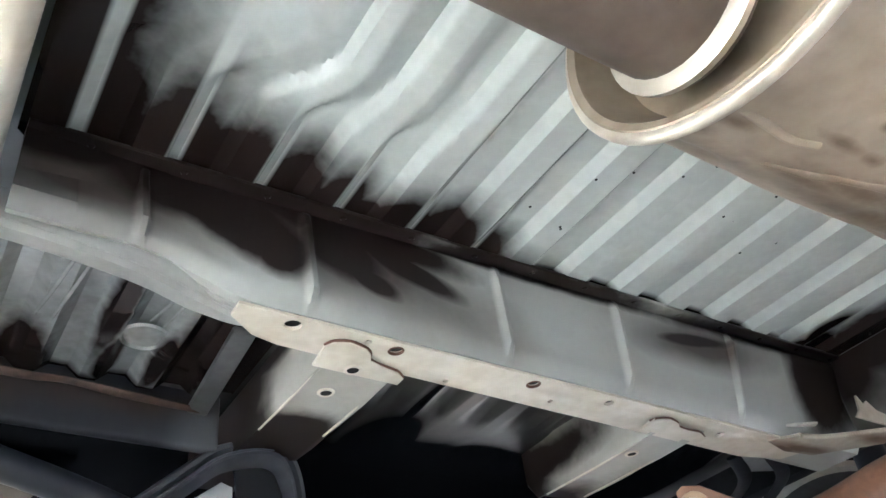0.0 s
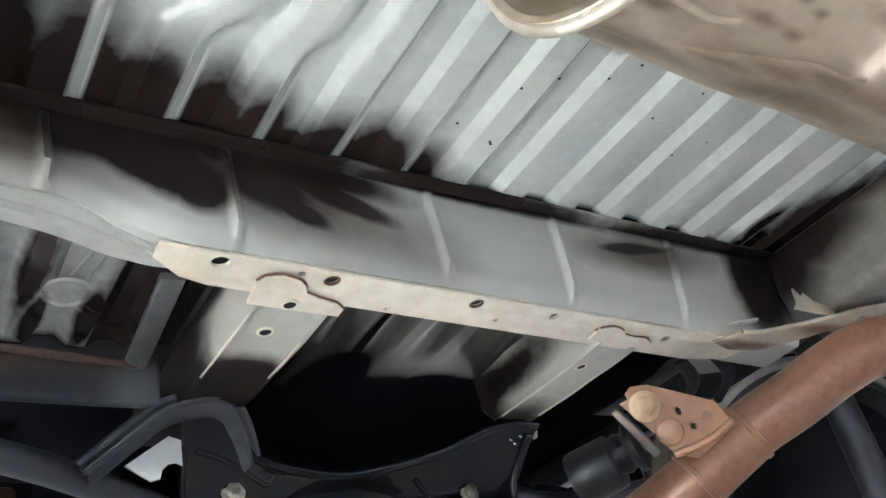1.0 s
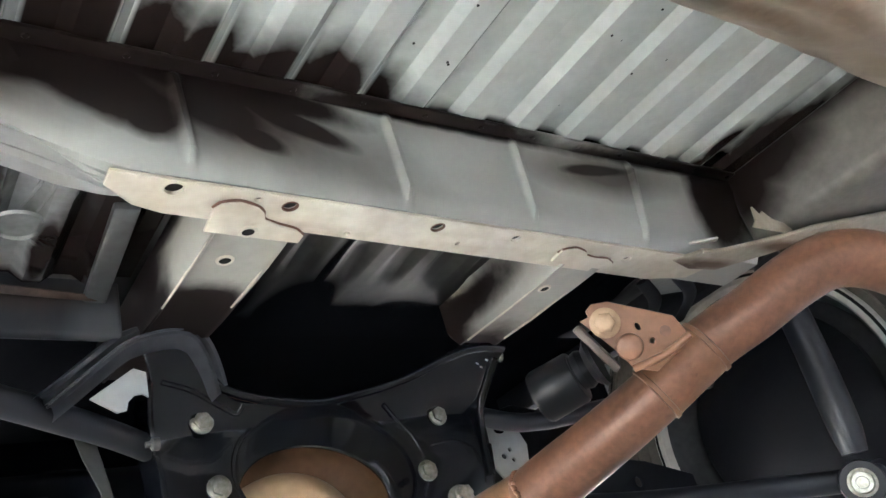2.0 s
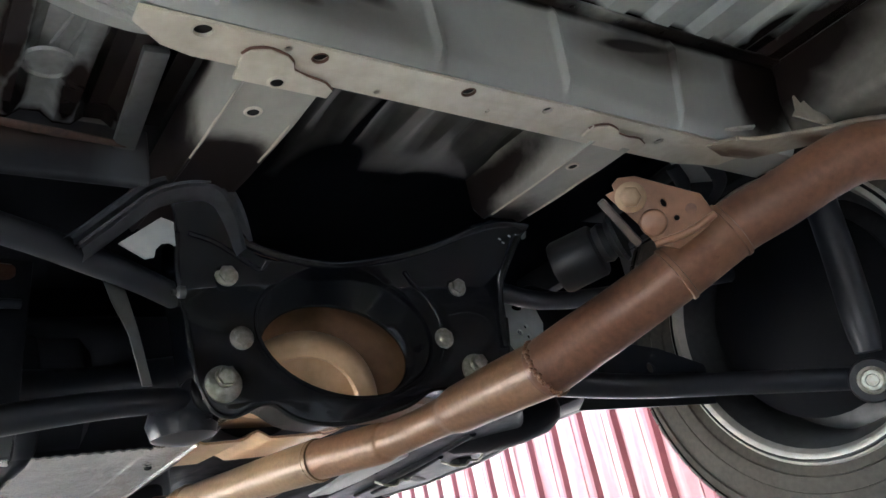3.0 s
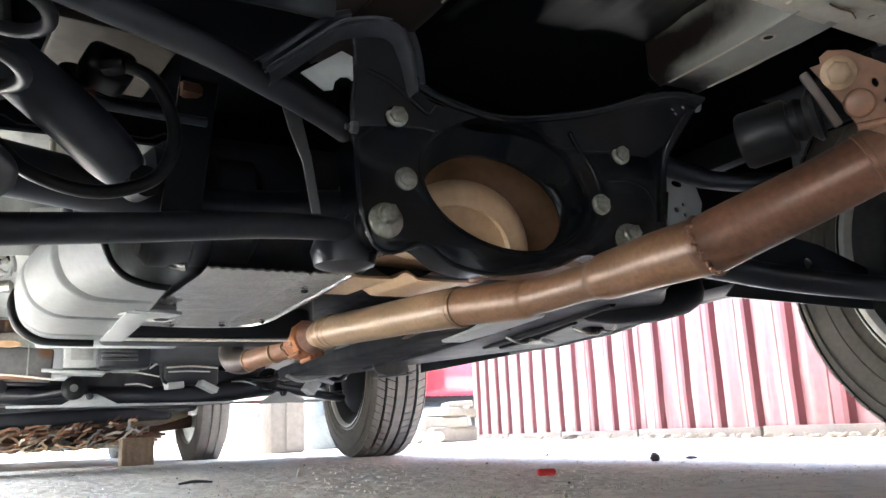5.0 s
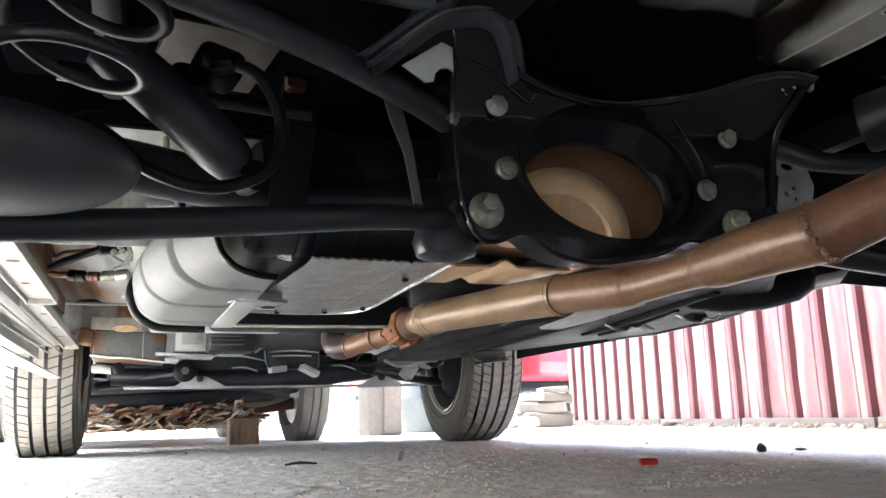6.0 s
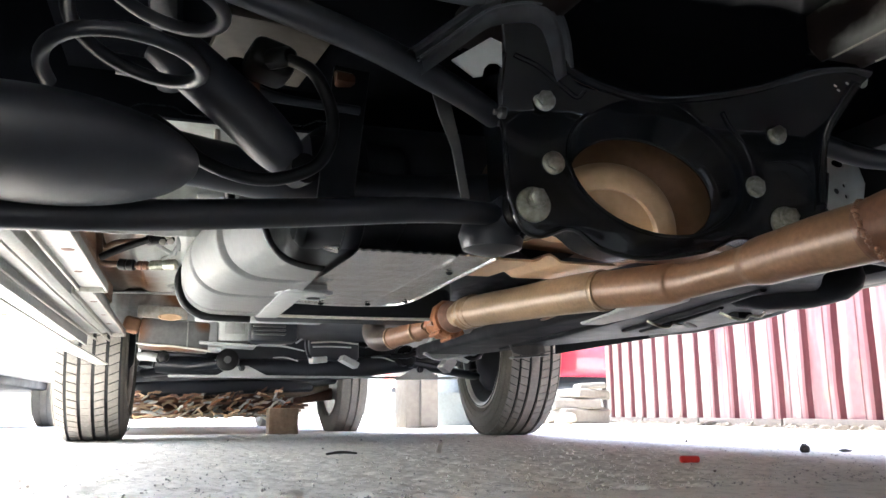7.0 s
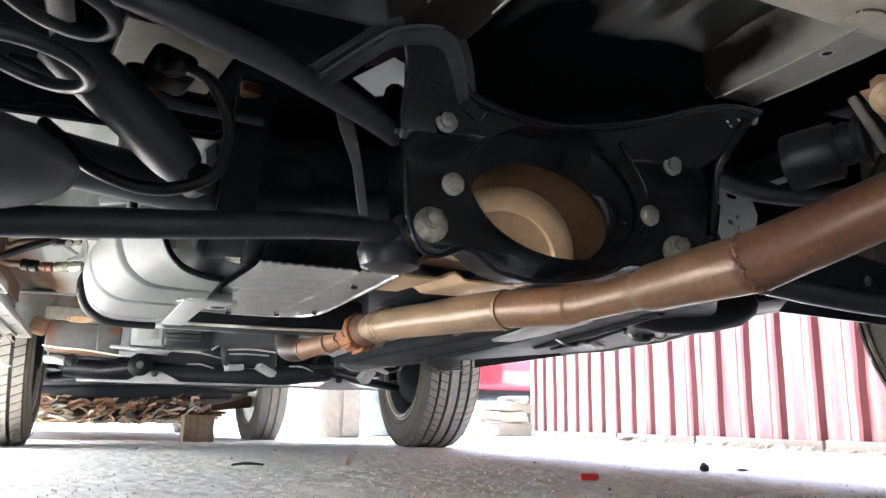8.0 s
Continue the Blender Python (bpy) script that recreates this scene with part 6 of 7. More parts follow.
    tray = part("side_tray", cut_plate(outer, [], 0.034, 0.012, pose(0, 0, 0.268), 4), black_matt, car, "long black side tray beside the exhaust")
    part("tray_hump", lathe([(0.0, -0.030), (0.35, -0.028), (0.75, -0.020), (0.95, -0.006), (1.0, 0.010), (0.96, 0.03)], pose(0.395, 0.300, 0.262, 0, 0, 35) @ Matrix.Diagonal((0.060, 0.105, 1, 1)), 36), black_matt, tray, "rounded hump of the tray")
    for k, (x0, y0, x1, y1) in enumerate(((0.30, 0.24, 0.40, 0.80), (0.36, 0.42, 0.44, 0.80), (0.28, 0.50, 0.32, 1.30), (0.42, 0.62, 0.50, 0.70))):
        part("tray_rib", tube([(x0, y0, 0.252, 0.006), ((x0 + x1) / 2, (y0 + y1) / 2, 0.249, 0.007), (x1, y1, 0.252, 0.006)], 10, 4), black_matt, tray, "pressed tray rib")
    part("tray_skid", block((0.060, 0.34, 0.012), (0.250, 0.52, 0.252), (0, 0, -8), bevel=0.005, segments=3), tank_grey, tray, "pale scraped shield strip")
    part("tray_flap", cut_plate([(0.405, 0.56), (0.47, 0.60), (0.545, 0.66), (0.535, 0.76), (0.45, 0.74)], [], 0.004, 0.001, pose(0, 0, 0.2475, 0, -2, 0)), sill_grey, tray, "dull grey tray flap")
    part("tray_lip", tube([(q[0], q[1], 0.252, 0.004) for q in outer[2:8]], 10, 4), rail_dark, tray, "rolled tray edge")
    for x, y, sc in ((0.385, 0.60, 1.0), (0.445, 0.46, 1.1)):
        part("tray_clip", tube([(x - 0.040 * sc, y + 0.02, 0.249, 0.0022), (x - 0.030 * sc, y, 0.238, 0.0022), (x - 0.008 * sc, y, 0.236, 0.0022), (x, y, 0.243, 0.0022), (x + 0.018 * sc, y, 0.242, 0.0022), (x + 0.022 * sc, y - 0.01, 0.249, 0.0022)], 8, 3), zinc, tray, "bent wire clip")
        part("clip_block", block((0.030, 0.03, 0.014), (x + 0.004, y + 0.03, 0.248), bevel=0.004), black_matt, tray, "black clip block")
    part("fuel_pipe", tube([(0.19, 0.60, 0.268, 0.0035), (0.215, 0.9, 0.262, 0.0035), (0.25, 1.2, 0.266, 0.0035), (0.30, 1.5, 0.27, 0.0035)], 8, 6), line_brown, car, "thin brown pipe along the tray")
    # left floor details: fuel lines and pressed plates
    part("fuel_line", tube([(-0.647, 1.022, 0.468, 0.0065), (-0.642, 1.030, 0.424, 0.0065), (-0.639, 1.036, 0.391, 0.0065), (-0.628, 1.034, 0.382, 0.0065), (-0.602, 1.026, 0.381, 0.0065), (-0.570, 1.017, 0.378, 0.0065), (-0.540, 1.007, 0.377, 0.0065)], 12, 6), line_brown, car, "brown fuel line bent at a right angle")
    part("fuel_line", tube([(-0.652, 1.076, 0.475, 0.0055), (-0.638, 1.081, 0.428, 0.0055), (-0.614, 1.072, 0.434, 0.0055), (-0.575, 1.059, 0.437, 0.0055), (-0.548, 1.050, 0.440, 0.0055)], 12, 6), line_brown, car, "brown fuel line in a soft bend")
    part("return_hose", tube([(-0.635, 1.003, 0.389, 0.0075), (-0.595, 0.986, 0.406, 0.0075), (-0.545, 0.967, 0.423, 0.0075)], 12, 5), rubber, car, "dark rubber hose crossing the floor")
    for a, b, r, mat, label in ((Vector((-0.604, 1.027, 0.381)), Vector((-0.571, 1.017, 0.378)), 0.0115, rubber, "black line connector"), (Vector((-0.568, 1.016, 0.378)), Vector((-0.545, 1.009, 0.377)), 0.0095, brass, "tarnished line fitting"), (Vector((-0.543, 1.008, 0.377)), Vector((-0.491, 0.991, 0.380)), 0.0105, zinc, "pale line fitting")):
        part("line_connector", lathe([(r * 0.7, 0), (r, 0.003), (r, (b - a).length * 0.45), (r * 0.8, (b - a).length * 0.5), (r, (b - a).length * 0.55), (r, (b - a).length - 0.003), (r * 0.7, (b - a).length)], look(a, a - (b - a)), 14), mat, car, label)
    clamp = part("line_clamp", block((0.055, 0.03, 0.022), (-0.526, 0.991, 0.430), (0, -8, 5), bevel=0.006, segments=3), rubber, car, "black line clamp with pale bolts")
    for k, (x, y, z) in enumerate(((-0.520, 0.960, 0.416), (-0.505, 0.955, 0.417), (-0.510, 0.954, 0.428))):
        part("clamp_bolt", lathe([(0.007, 0), (0.007, 0.006), (0.004, 0.008), (0.0, 0.008)], pose(x, y, z, 90, 0, 0), 6), (zinc, steel_rim, zinc)[k], clamp, "pale bolt")
    for a, b in ((Vector((-0.500, 0.979, 0.449)), Vector((-0.490, 0.985, 0.405))), (Vector((-0.534, 0.995, 0.422)), Vector((-0.494, 0.988, 0.399))), (Vector((-0.520, 0.998, 0.389)), Vector((-0.489, 0.981, 0.421)))):
        part("line_bracket", tube([(*a, 0.004), (*((a + b) / 2 + Vector((0.004, 0, -0.006))), 0.005), (*b, 0.004)], 8, 4), tank_grey, car, "bent grey line bracket")
    part("floor_plate", block((0.22, 0.40, 0.008), (-0.47, 1.64, 0.446), bevel=0.003), paint_main, car, "grey pressed floor plate")
    part("plate_boss", lathe([(0.060, 0.004), (0.055, -0.005), (0.045, -0.005), (0.040, 0.001), (0, 0.001)], pose(-0.47, 1.70, 0.441), 28), paint_main, car, "cream pressed boss")
    toe = part("toe_board", sheet(spread(-0.72, -0.43, 60), spread(0.0, 0.115, 4), lambda x, y: 0.007 * corrugate(x + 0.01, 0.097, 1.0, 0.012)), paint_main, car, "grey ribbed toe board with rust stains")
    toe.matrix_world = pose(0, 1.945, 0.352, 90, 0, 0)
    part("toe_flange", block((0.29, 0.05, 0.006), (-0.575, 1.925, 0.450), (4, 0, 0), bevel=0.002), tank_grey, car, "pale floor flange")
    part("sill_rust", block((0.006, 1.30, 0.050), (-0.684, 1.20, 0.432), bevel=0.002), cast_brown, car, "rusty sill edge")
    tb = part("tray_bracket", cut_plate([(0.298, 0.262), (0.312, 0.232), (0.350, 0.222), (0.402, 0.234), (0.380, 0.312), (0.335, 0.312)], [ring2d(0.345, 0.262, 0.007, 0.007, 12)], 0.006, 0.0015, Matrix(((1, 0, 0, 0), (0, 0, -1, 1.20), (0, 1, 0, 0), (0, 0, 0, 1)))), rail_dark, car, "dark bent hanger bracket")
    part("bracket_flange", block((0.095, 0.035, 0.005), (0.350, 1.185, 0.222), (0, -5, 0), bevel=0.0015), rail_dark, tb, "folded flange")
    out = part("outrigger", block((0.205, 0.10, 0.092), (-0.503, 1.975, 0.324), (0, 3, 0), bevel=0.008), outrigger_paint, car, "dull grey outrigger box with rusty edges")
    part("outrigger_lip", tube([(-0.612, 1.915, 0.297, 0.003), (-0.56, 1.912, 0.291, 0.0035), (-0.50, 1.912, 0.288, 0.003), (-0.395, 1.915, 0.275, 0.003)], 8, 5), pale_lip, out, "bright folded lip")
    part("outrigger_seam", block((0.004, 0.006, 0.085), (-0.465, 1.925, 0.326), bevel=0.001), sill_grey, out, "upright seam")
    top = part("outrigger_flange", block((0.145, 0.012, 0.038), (-0.540, 1.917, 0.391), (0, 2, 0), bevel=0.004), sill_pale, out, "pale pressed flange with an oval opening")
    part("flange_opening", lathe([(0.0, -0.004), (0.80, -0.004), (0.86, -0.007), (1.0, -0.006), (1.04, 0.0)], pose(-0.519, 1.911, 0.376, -90, 0, 0) @ Matrix.Diagonal((0.034, 0.010, 1, 1)), 28), tan_cast, top, "oval opening with a tan plug")
    part("sill_rust_end", block((0.05, 0.03, 0.05), (-0.628, 1.93, 0.352), (0, 14, 8), bevel=0.012, segments=3), cast_brown, out, "flaking rust at the sill's end")
    part("pale_arm", tube([(-0.605, 1.99, 0.262, 0.016), (-0.575, 1.98, 0.262, 0.018), (-0.548, 1.97, 0.256, 0.016)], 14, 5, flat=0.8), sill_grey, car, "dull grey arm end")
    part("arm_bush", lathe([(0.010, -0.012), (0.018, -0.010), (0.018, 0.010), (0.010, 0.012)], pose(-0.532, 1.955, 0.260, 90, 0, 0), 20), rubber, car, "small black rubber bush")


build_sills()


def build_front_chassis():
    sub = part("front_subframe", tube([(-0.56, 2.22, 0.250, 0.034), (-0.36, 2.20, 0.240, 0.040), (-0.12, 2.18, 0.235, 0.046), (0.05, 2.18, 0.240, 0.048), (0.26, 2.18, 0.262, 0.044), (0.50, 2.20, 0.282, 0.034)], 20, 6, flat=0.75), black_satin, car, "black front subframe beam")
    # grey strip draws the highlight along the beam's lower edge
    part("subframe_lip", block((1.0, 0.03, 0.008), (-0.02, 2.15, 0.210), bevel=0.002), tank_grey, sub, "grey strip for the lower lip's highlight")
    for x, z in ((-0.335, 0.262), (0.275, 0.285)):
        part("arm_bush", lathe([(0.026, -0.03), (0.036, -0.026), (0.036, 0.026), (0.026, 0.03)], pose(x, 2.12, z, 90, 0, 0), 28), rubber, sub, "black rubber arm bush")
        part("bush_core", lathe([(0.012, -0.034), (0.012, 0.034)], pose(x, 2.12, z, 90, 0, 0), 16), rail_dark, sub, "steel bush core")
    for s in (-1, 1):
        part("front_arm", tube([(s * 0.30, 2.14, 0.262, 0.026), (s * 0.46, 2.20, 0.238, 0.026), (s * 0.60, 2.30, 0.225, 0.024)], 16, 6, flat=0.6), black_satin, car, "black front lower arm")
        part("front_damper", tube([(s * 0.60, 2.34, 0.25, 0.024), (s * 0.58, 2.36, 0.40, 0.028), (s * 0.56, 2.36, 0.60, 0.028)], 16, 4), black_satin, car, "black front strut")
        part("arch_liner", block((0.30, 0.03, 0.34), (s * 0.66, 1.97, 0.52), (12, 0, 0), bevel=0.008), black_matt, car, "black arch liner")
    part("gearbox", block((0.34, 0.75, 0.22), (0.02, 1.65, 0.43), bevel=0.05, segments=4), black_satin, car, "black gearbox and sump")
    fan = part("finned_cover", block((0.14, 0.10, 0.10), (-0.22, 1.80, 0.345), bevel=0.012), black_satin, car, "black finned cover")
    for k in range(6):
        part("fin", block((0.095, 0.012, 0.006), (-0.235, 1.743, 0.316 + 0.012 * k), bevel=0.002), rail_dark, fan)
    part("engine_sump", block((0.64, 0.42, 0.20), (-0.02, 2.42, 0.34), bevel=0.04, segments=4), black_satin, car, "black engine sump")
    part("crossrail", block((0.80, 0.06, 0.03), (-0.05, 1.52, 0.34), bevel=0.008), tank_grey, car, "grey gearbox crossrail")
    box = part("sump_window", block((0.165, 0.05, 0.115), (0.0, 2.01, 0.316), bevel=0.008), black_satin, car, "black framed box under the engine")
    # pale tubes put the highlights on the black frame's edges
    for z in (0.370, 0.318):
        part("frame_highlight", tube([(-0.078, 1.982, z - 0.004, 0.0028), (0.0, 1.980, z, 0.0028), (0.078, 1.982, z - 0.006, 0.0028)], 8, 4), pale_lip, box, "pale tube for a highlight on the frame's edge")
    part("frame_hoop", tube([(-0.060, 1.960, 0.385, 0.005), (-0.090, 1.955, 0.360, 0.005), (-0.098, 1.955, 0.315, 0.005), (-0.092, 1.955, 0.275, 0.005), (-0.075, 1.96, 0.262, 0.005)], 10, 5), black_satin, box, "bent black hoop")
    mb = part("mount_bracket", block((0.10, 0.10, 0.085), (-0.325, 1.96, 0.350), bevel=0.008), tank_grey, car, "grey mounting bracket")
    # flat darker plate draws the recess and its shade
    part("bracket_recess", block((0.060, 0.004, 0.050), (-0.325, 1.909, 0.355), bevel=0.001), sill_grey, mb, "shaded recess")
    part("bracket_foot", block((0.17, 0.10, 0.010), (-0.345, 1.96, 0.298), (0, 3, 0), bevel=0.003), tank_grey, mb, "grey bracket foot")
    for tri in ([(-0.375, 0.207), (-0.318, 0.243), (-0.268, 0.243), (-0.195, 0.206)], [(0.232, 0.200), (0.300, 0.240), (0.345, 0.240), (0.410, 0.203)]):
        part("subframe_tab", cut_plate(tri, [], 0.006, 0.001, Matrix(((1, 0, 0, 0), (0, 0, -1, 2.10), (0, 1, 0, 0), (0, 0, 0, 1)))), tank_grey, sub, "pale grey subframe tab")
        xm = sum(p[0] for p in tri) / 4
        part("tab_bolt", lathe([(0.012, 0), (0.012, 0.012), (0.007, 0.014), (0.007, 0.022), (0.0, 0.022)], pose(xm, 2.095, 0.236, 90, 0, 0), 6), black_satin, sub, "dark bolt")
    rnd = random.Random(17)
    for k in range(14):  # hoses, brackets and castings up between the beams
        x, z = rnd.uniform(-0.60, 0.62), rnd.uniform(0.27, 0.36)
        if k % 2:
            part("engine_hose", tube([(x, 2.05, z, 0.009), (x + 0.05, 2.03, z - 0.03 * rnd.random(), 0.009), (x + 0.11, 2.05, z + 0.05 * rnd.random(), 0.009)], 10, 5), rubber, car, "black engine hose")
        else:
            part("engine_bracket", block((rnd.uniform(0.03, 0.07), 0.04, rnd.uniform(0.02, 0.05)), (x, 2.06, z), (0, rnd.uniform(-20, 20), rnd.uniform(-20, 20)), bevel=0.006), (tank_grey, black_satin)[k % 4 // 2], car, "small engine bracket")
    for x0, x1, z0, z1 in ((-0.24, -0.10, 0.300, 0.285), (-0.30, -0.16, 0.290, 0.305), (0.10, 0.24, 0.300, 0.318), (-0.10, 0.09, 0.385, 0.392), (-0.20, -0.12, 0.262, 0.252), (0.12, 0.20, 0.268, 0.255)):
        part("folded_edge", tube([(x0, 1.97, z0, 0.0022), ((x0 + x1) / 2, 1.965, (z0 + z1) / 2 + 0.006, 0.003), (x1, 1.97, z1, 0.0022)], 8, 4), tank_grey, car, "thin grey folded edge")
    beam = part("crossbeam", cut_plate([(0.186, 0.251), (0.231, 0.237), (0.348, 0.258), (0.454, 0.285), (0.547, 0.326), (0.589, 0.349), (0.577, 0.374), (0.439, 0.352), (0.297, 0.323), (0.203, 0.296)], [], 0.05, 0.008, Matrix(((1, 0, 0, 0), (0, 0, -1, 1.56), (0, 1, 0, 0), (0, 0, 0, 1)))), sill_grey, car, "grey pressed crossbeam beside the exhaust joint")
    part("beam_edge", tube([(0.181, 1.535, 0.250, 0.004), (0.226, 1.535, 0.236, 0.004), (0.342, 1.535, 0.257, 0.004), (0.448, 1.535, 0.284, 0.004), (0.540, 1.535, 0.324, 0.004), (0.582, 1.535, 0.347, 0.004)], 10, 4), tank_grey, beam, "bright lower edge")
    # flat black plate stands for the shade inside a slot
    part("beam_slot", cut_plate([(0.239, 0.282), (0.398, 0.319), (0.405, 0.303), (0.252, 0.266)], [], 0.006, 0.001, Matrix(((1, 0, 0, 0), (0, 0, -1, 1.530), (0, 1, 0, 0), (0, 0, 0, 1)))), black_matt, beam, "dark plate for the shade in a slot")
    # grey tubes draw more highlight lines over the frame
    for line, r in (([(-0.051, 1.940, 0.359, 0.003), (0.011, 1.940, 0.356, 0.003), (0.065, 1.940, 0.345, 0.003)], 0), ([(-0.078, 1.940, 0.297, 0.0025), (-0.016, 1.940, 0.299, 0.0025), (0.047, 1.940, 0.297, 0.0025)], 0), ([(-0.133, 1.940, 0.307, 0.003), (-0.089, 1.940, 0.340, 0.003), (-0.062, 1.940, 0.359, 0.003)], 0), ([(-0.197, 1.940, 0.389, 0.0025), (-0.144, 1.940, 0.397, 0.0025), (-0.035, 1.940, 0.401, 0.0025), (0.039, 1.940, 0.389, 0.0025)], 0)):
        part("casting_highlight", tube(line, 8, 4), tank_grey, box, "grey tube for a highlight on the casting")
    for x, z, sx, sz in ((-0.056, 0.257, 0.05, 0.02), (0.045, 0.252, 0.06, 0.02), (0.384, 0.248, 0.05, 0.035), (0.217, 0.342, 0.03, 0.05)):
        part("pale_casting", block((sx, 0.05, sz), (x, 1.97, z), (0, 12 + 300 * x, 8), bevel=0.003), tank_grey, box, "pale alloy casting")
    part("tow_bar", tube([(-0.60, 2.25, 0.285, 0.014), (-0.45, 2.22, 0.285, 0.014), (-0.30, 2.25, 0.275, 0.014)], 12, 4), black_satin, car, "black steering rod")


build_front_chassis()


# ---- the yard ----
def build_fence():
    """Red trapezoid sheets set side by side along the yard, each one leaning a little."""
    a, b = Vector((1.55, -2.4, 0)), Vector((3.42, 6.35, 0))
    way = (b - a).normalized()
    across = Vector((way.y, -way.x, 0))
    length = (b - a).length
    fence = empty("fence", (0, 0, 0), "tall faded red corrugated metal fence in sunlight", "fence")
    pitch, shift = 0.29, -0.18
    step = 4 * pitch
    n = int(length / step) + 1
    for i in range(n):
        p = a + way * (i * step + shift)
        bm = bmesh.new()
        prof = []
        for k in range(4):
            u = k * pitch
            prof += [(u, 0), (u + 0.055, 0), (u + 0.068, 0.026), (u + 0.096, 0.026), (u + 0.112, 0), (u + 0.180, 0), (u + 0.184, 0.005), (u + 0.192, 0.005), (u + 0.196, 0)]
        prof.append((step + 0.02, 0))
        rows = []
        for z in spread(0.02, 2.3, 40):
            rows.append([bm.verts.new(p + way * (u + 0.0025 * noise.noise((u * 3 + i * 9, z * 2, 0))) - across * (d + (0.006 if i % 2 else 0) + 0.005 * noise.noise((u * 2 + i * 7, z * 1.7, 4)) + 0.003 * noise.noise((u * 9 + i * 3, z * 7, 2))) + Vector((0, 0, z - (0.016 * noise.noise((u * 6 + i * 5, 0, 8)) if z < 0.1 else 0)))) for u, d in prof])
        for r, q in zip(rows, rows[1:]):
            for k in range(len(prof) - 1):
                f = bm.faces.new((r[k], r[k + 1], q[k + 1], q[k]))
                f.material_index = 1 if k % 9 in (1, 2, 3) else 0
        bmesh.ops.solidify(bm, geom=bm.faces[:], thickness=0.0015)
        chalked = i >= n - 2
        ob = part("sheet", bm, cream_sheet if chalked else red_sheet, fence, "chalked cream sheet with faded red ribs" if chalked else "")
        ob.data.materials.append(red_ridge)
        foot = a + way * ((i + 0.5) * step + shift) - across * 0.045
        part("foot_strip", block((step * 0.98, 0.03, 0.050), (foot.x, foot.y, 0.022), (0, random.uniform(-0.4, 0.4), 90 - 12.06), bevel=0.003), foot_timber, fence, "dirty brown foot timber")
    for i in range(0, n, 2):
        p = a + way * (i * step) + across * 0.05
        part("post", block((0.06, 0.06, 2.3), (p.x, p.y, 1.15), bevel=0.004), zinc, fence, "steel post")
    # debris along the foot
    rnd = random.Random(5)
    debris = bmesh.new()
    for k in range(420):
        t = rnd.uniform(2.0, 8.6)
        p = a + way * t - across * rnd.uniform(0.02, 0.22)
        s = rnd.uniform(0.004, 0.022)
        bmesh.ops.create_icosphere(debris, subdivisions=1, radius=1.0, matrix=pose(p.x, p.y, s * 0.3, rnd.uniform(0, 90), rnd.uniform(0, 40), rnd.uniform(0, 180)) @ Matrix.Diagonal((s * 1.8, s, s * 0.40, 1)))
    sc = a + way * 6.35 - across * 0.12
    tagged(part("plastic_scrap", tube([(sc.x - 0.16, sc.y - 0.10, 0.012, 0.010), (sc.x - 0.05, sc.y, 0.020, 0.018), (sc.x + 0.06, sc.y + 0.06, 0.014, 0.016), (sc.x + 0.12, sc.y + 0.16, 0.010, 0.006)], 10, 5, flat=0.6), rubber, None, "crumpled dark plastic scrap lying by the fence"), category="litter")
    tagged(part("rubble", debris, material("sunlit_rubble", (0.13, 0.115, 0.095), (0.06, 0.05, 0.042), 0.9, 0.0, 40, 6, 0.6, 0.6), None, "small dirty rubble along the foot of the fence", smooth=False), category="rubble", kind="stuff")


build_fence()


def simple_car(name, at, turn, paint, label, length=4.2, width=1.68, wheels=((-1.25,), (1.3,)), floor=0.24):
    """A parked car: body, cabin, glass, underside, wheels with tyres."""
    ob = empty(name, at, label, "car")
    ob.rotation_euler = (0, 0, radians(turn))
    part("body", block((width, length, 0.52), (0, 0, floor + 0.34), bevel=0.09, segments=4), paint, ob, "painted car body")
    part("cabin", block((width * 0.86, length * 0.52, 0.55), (0, -0.1, floor + 0.86), bevel=0.16, segments=4), paint, ob, "car cabin")
    part("glass", block((width * 0.865, length * 0.40, 0.30), (0, -0.1, floor + 0.90), bevel=0.08, segments=3), glass_tint, ob, "dark car glass")
    part("underside", block((width * 0.9, length * 0.94, 0.10), (0, 0, floor + 0.07), bevel=0.02), black_matt, ob, "dark underside")
    face = Matrix(((0, 0, 1, 0), (0, 1, 0, 0), (-1, 0, 0, 0), (0, 0, 0, 1)))
    for (y,) in wheels:
        for s in (-1, 1):
            w = part("wheel", lathe([(0.19, -0.07), (0.20, -0.085), (0.20, 0.085), (0.19, 0.07), (0.17, 0.03), (0.06, 0.05), (0.0, 0.05)], face, 36), steel_rim, ob, "steel wheel")
            w.location = (s * (width / 2 - 0.11), y, 0.298)
            part("tyre", lathe([(0.195, -0.075), (0.215, -0.09), (0.27, -0.094), (0.293, -0.08), (0.298, -0.055), (0.298, -0.03), (0.290, -0.028), (0.290, -0.022), (0.298, -0.02), (0.298, 0.02), (0.290, 0.022), (0.290, 0.028), (0.298, 0.03), (0.298, 0.055), (0.293, 0.08), (0.27, 0.094), (0.215, 0.09), (0.195, 0.075)], face, 48, True), tread_rubber, w, "dusty tyre")
    return ob


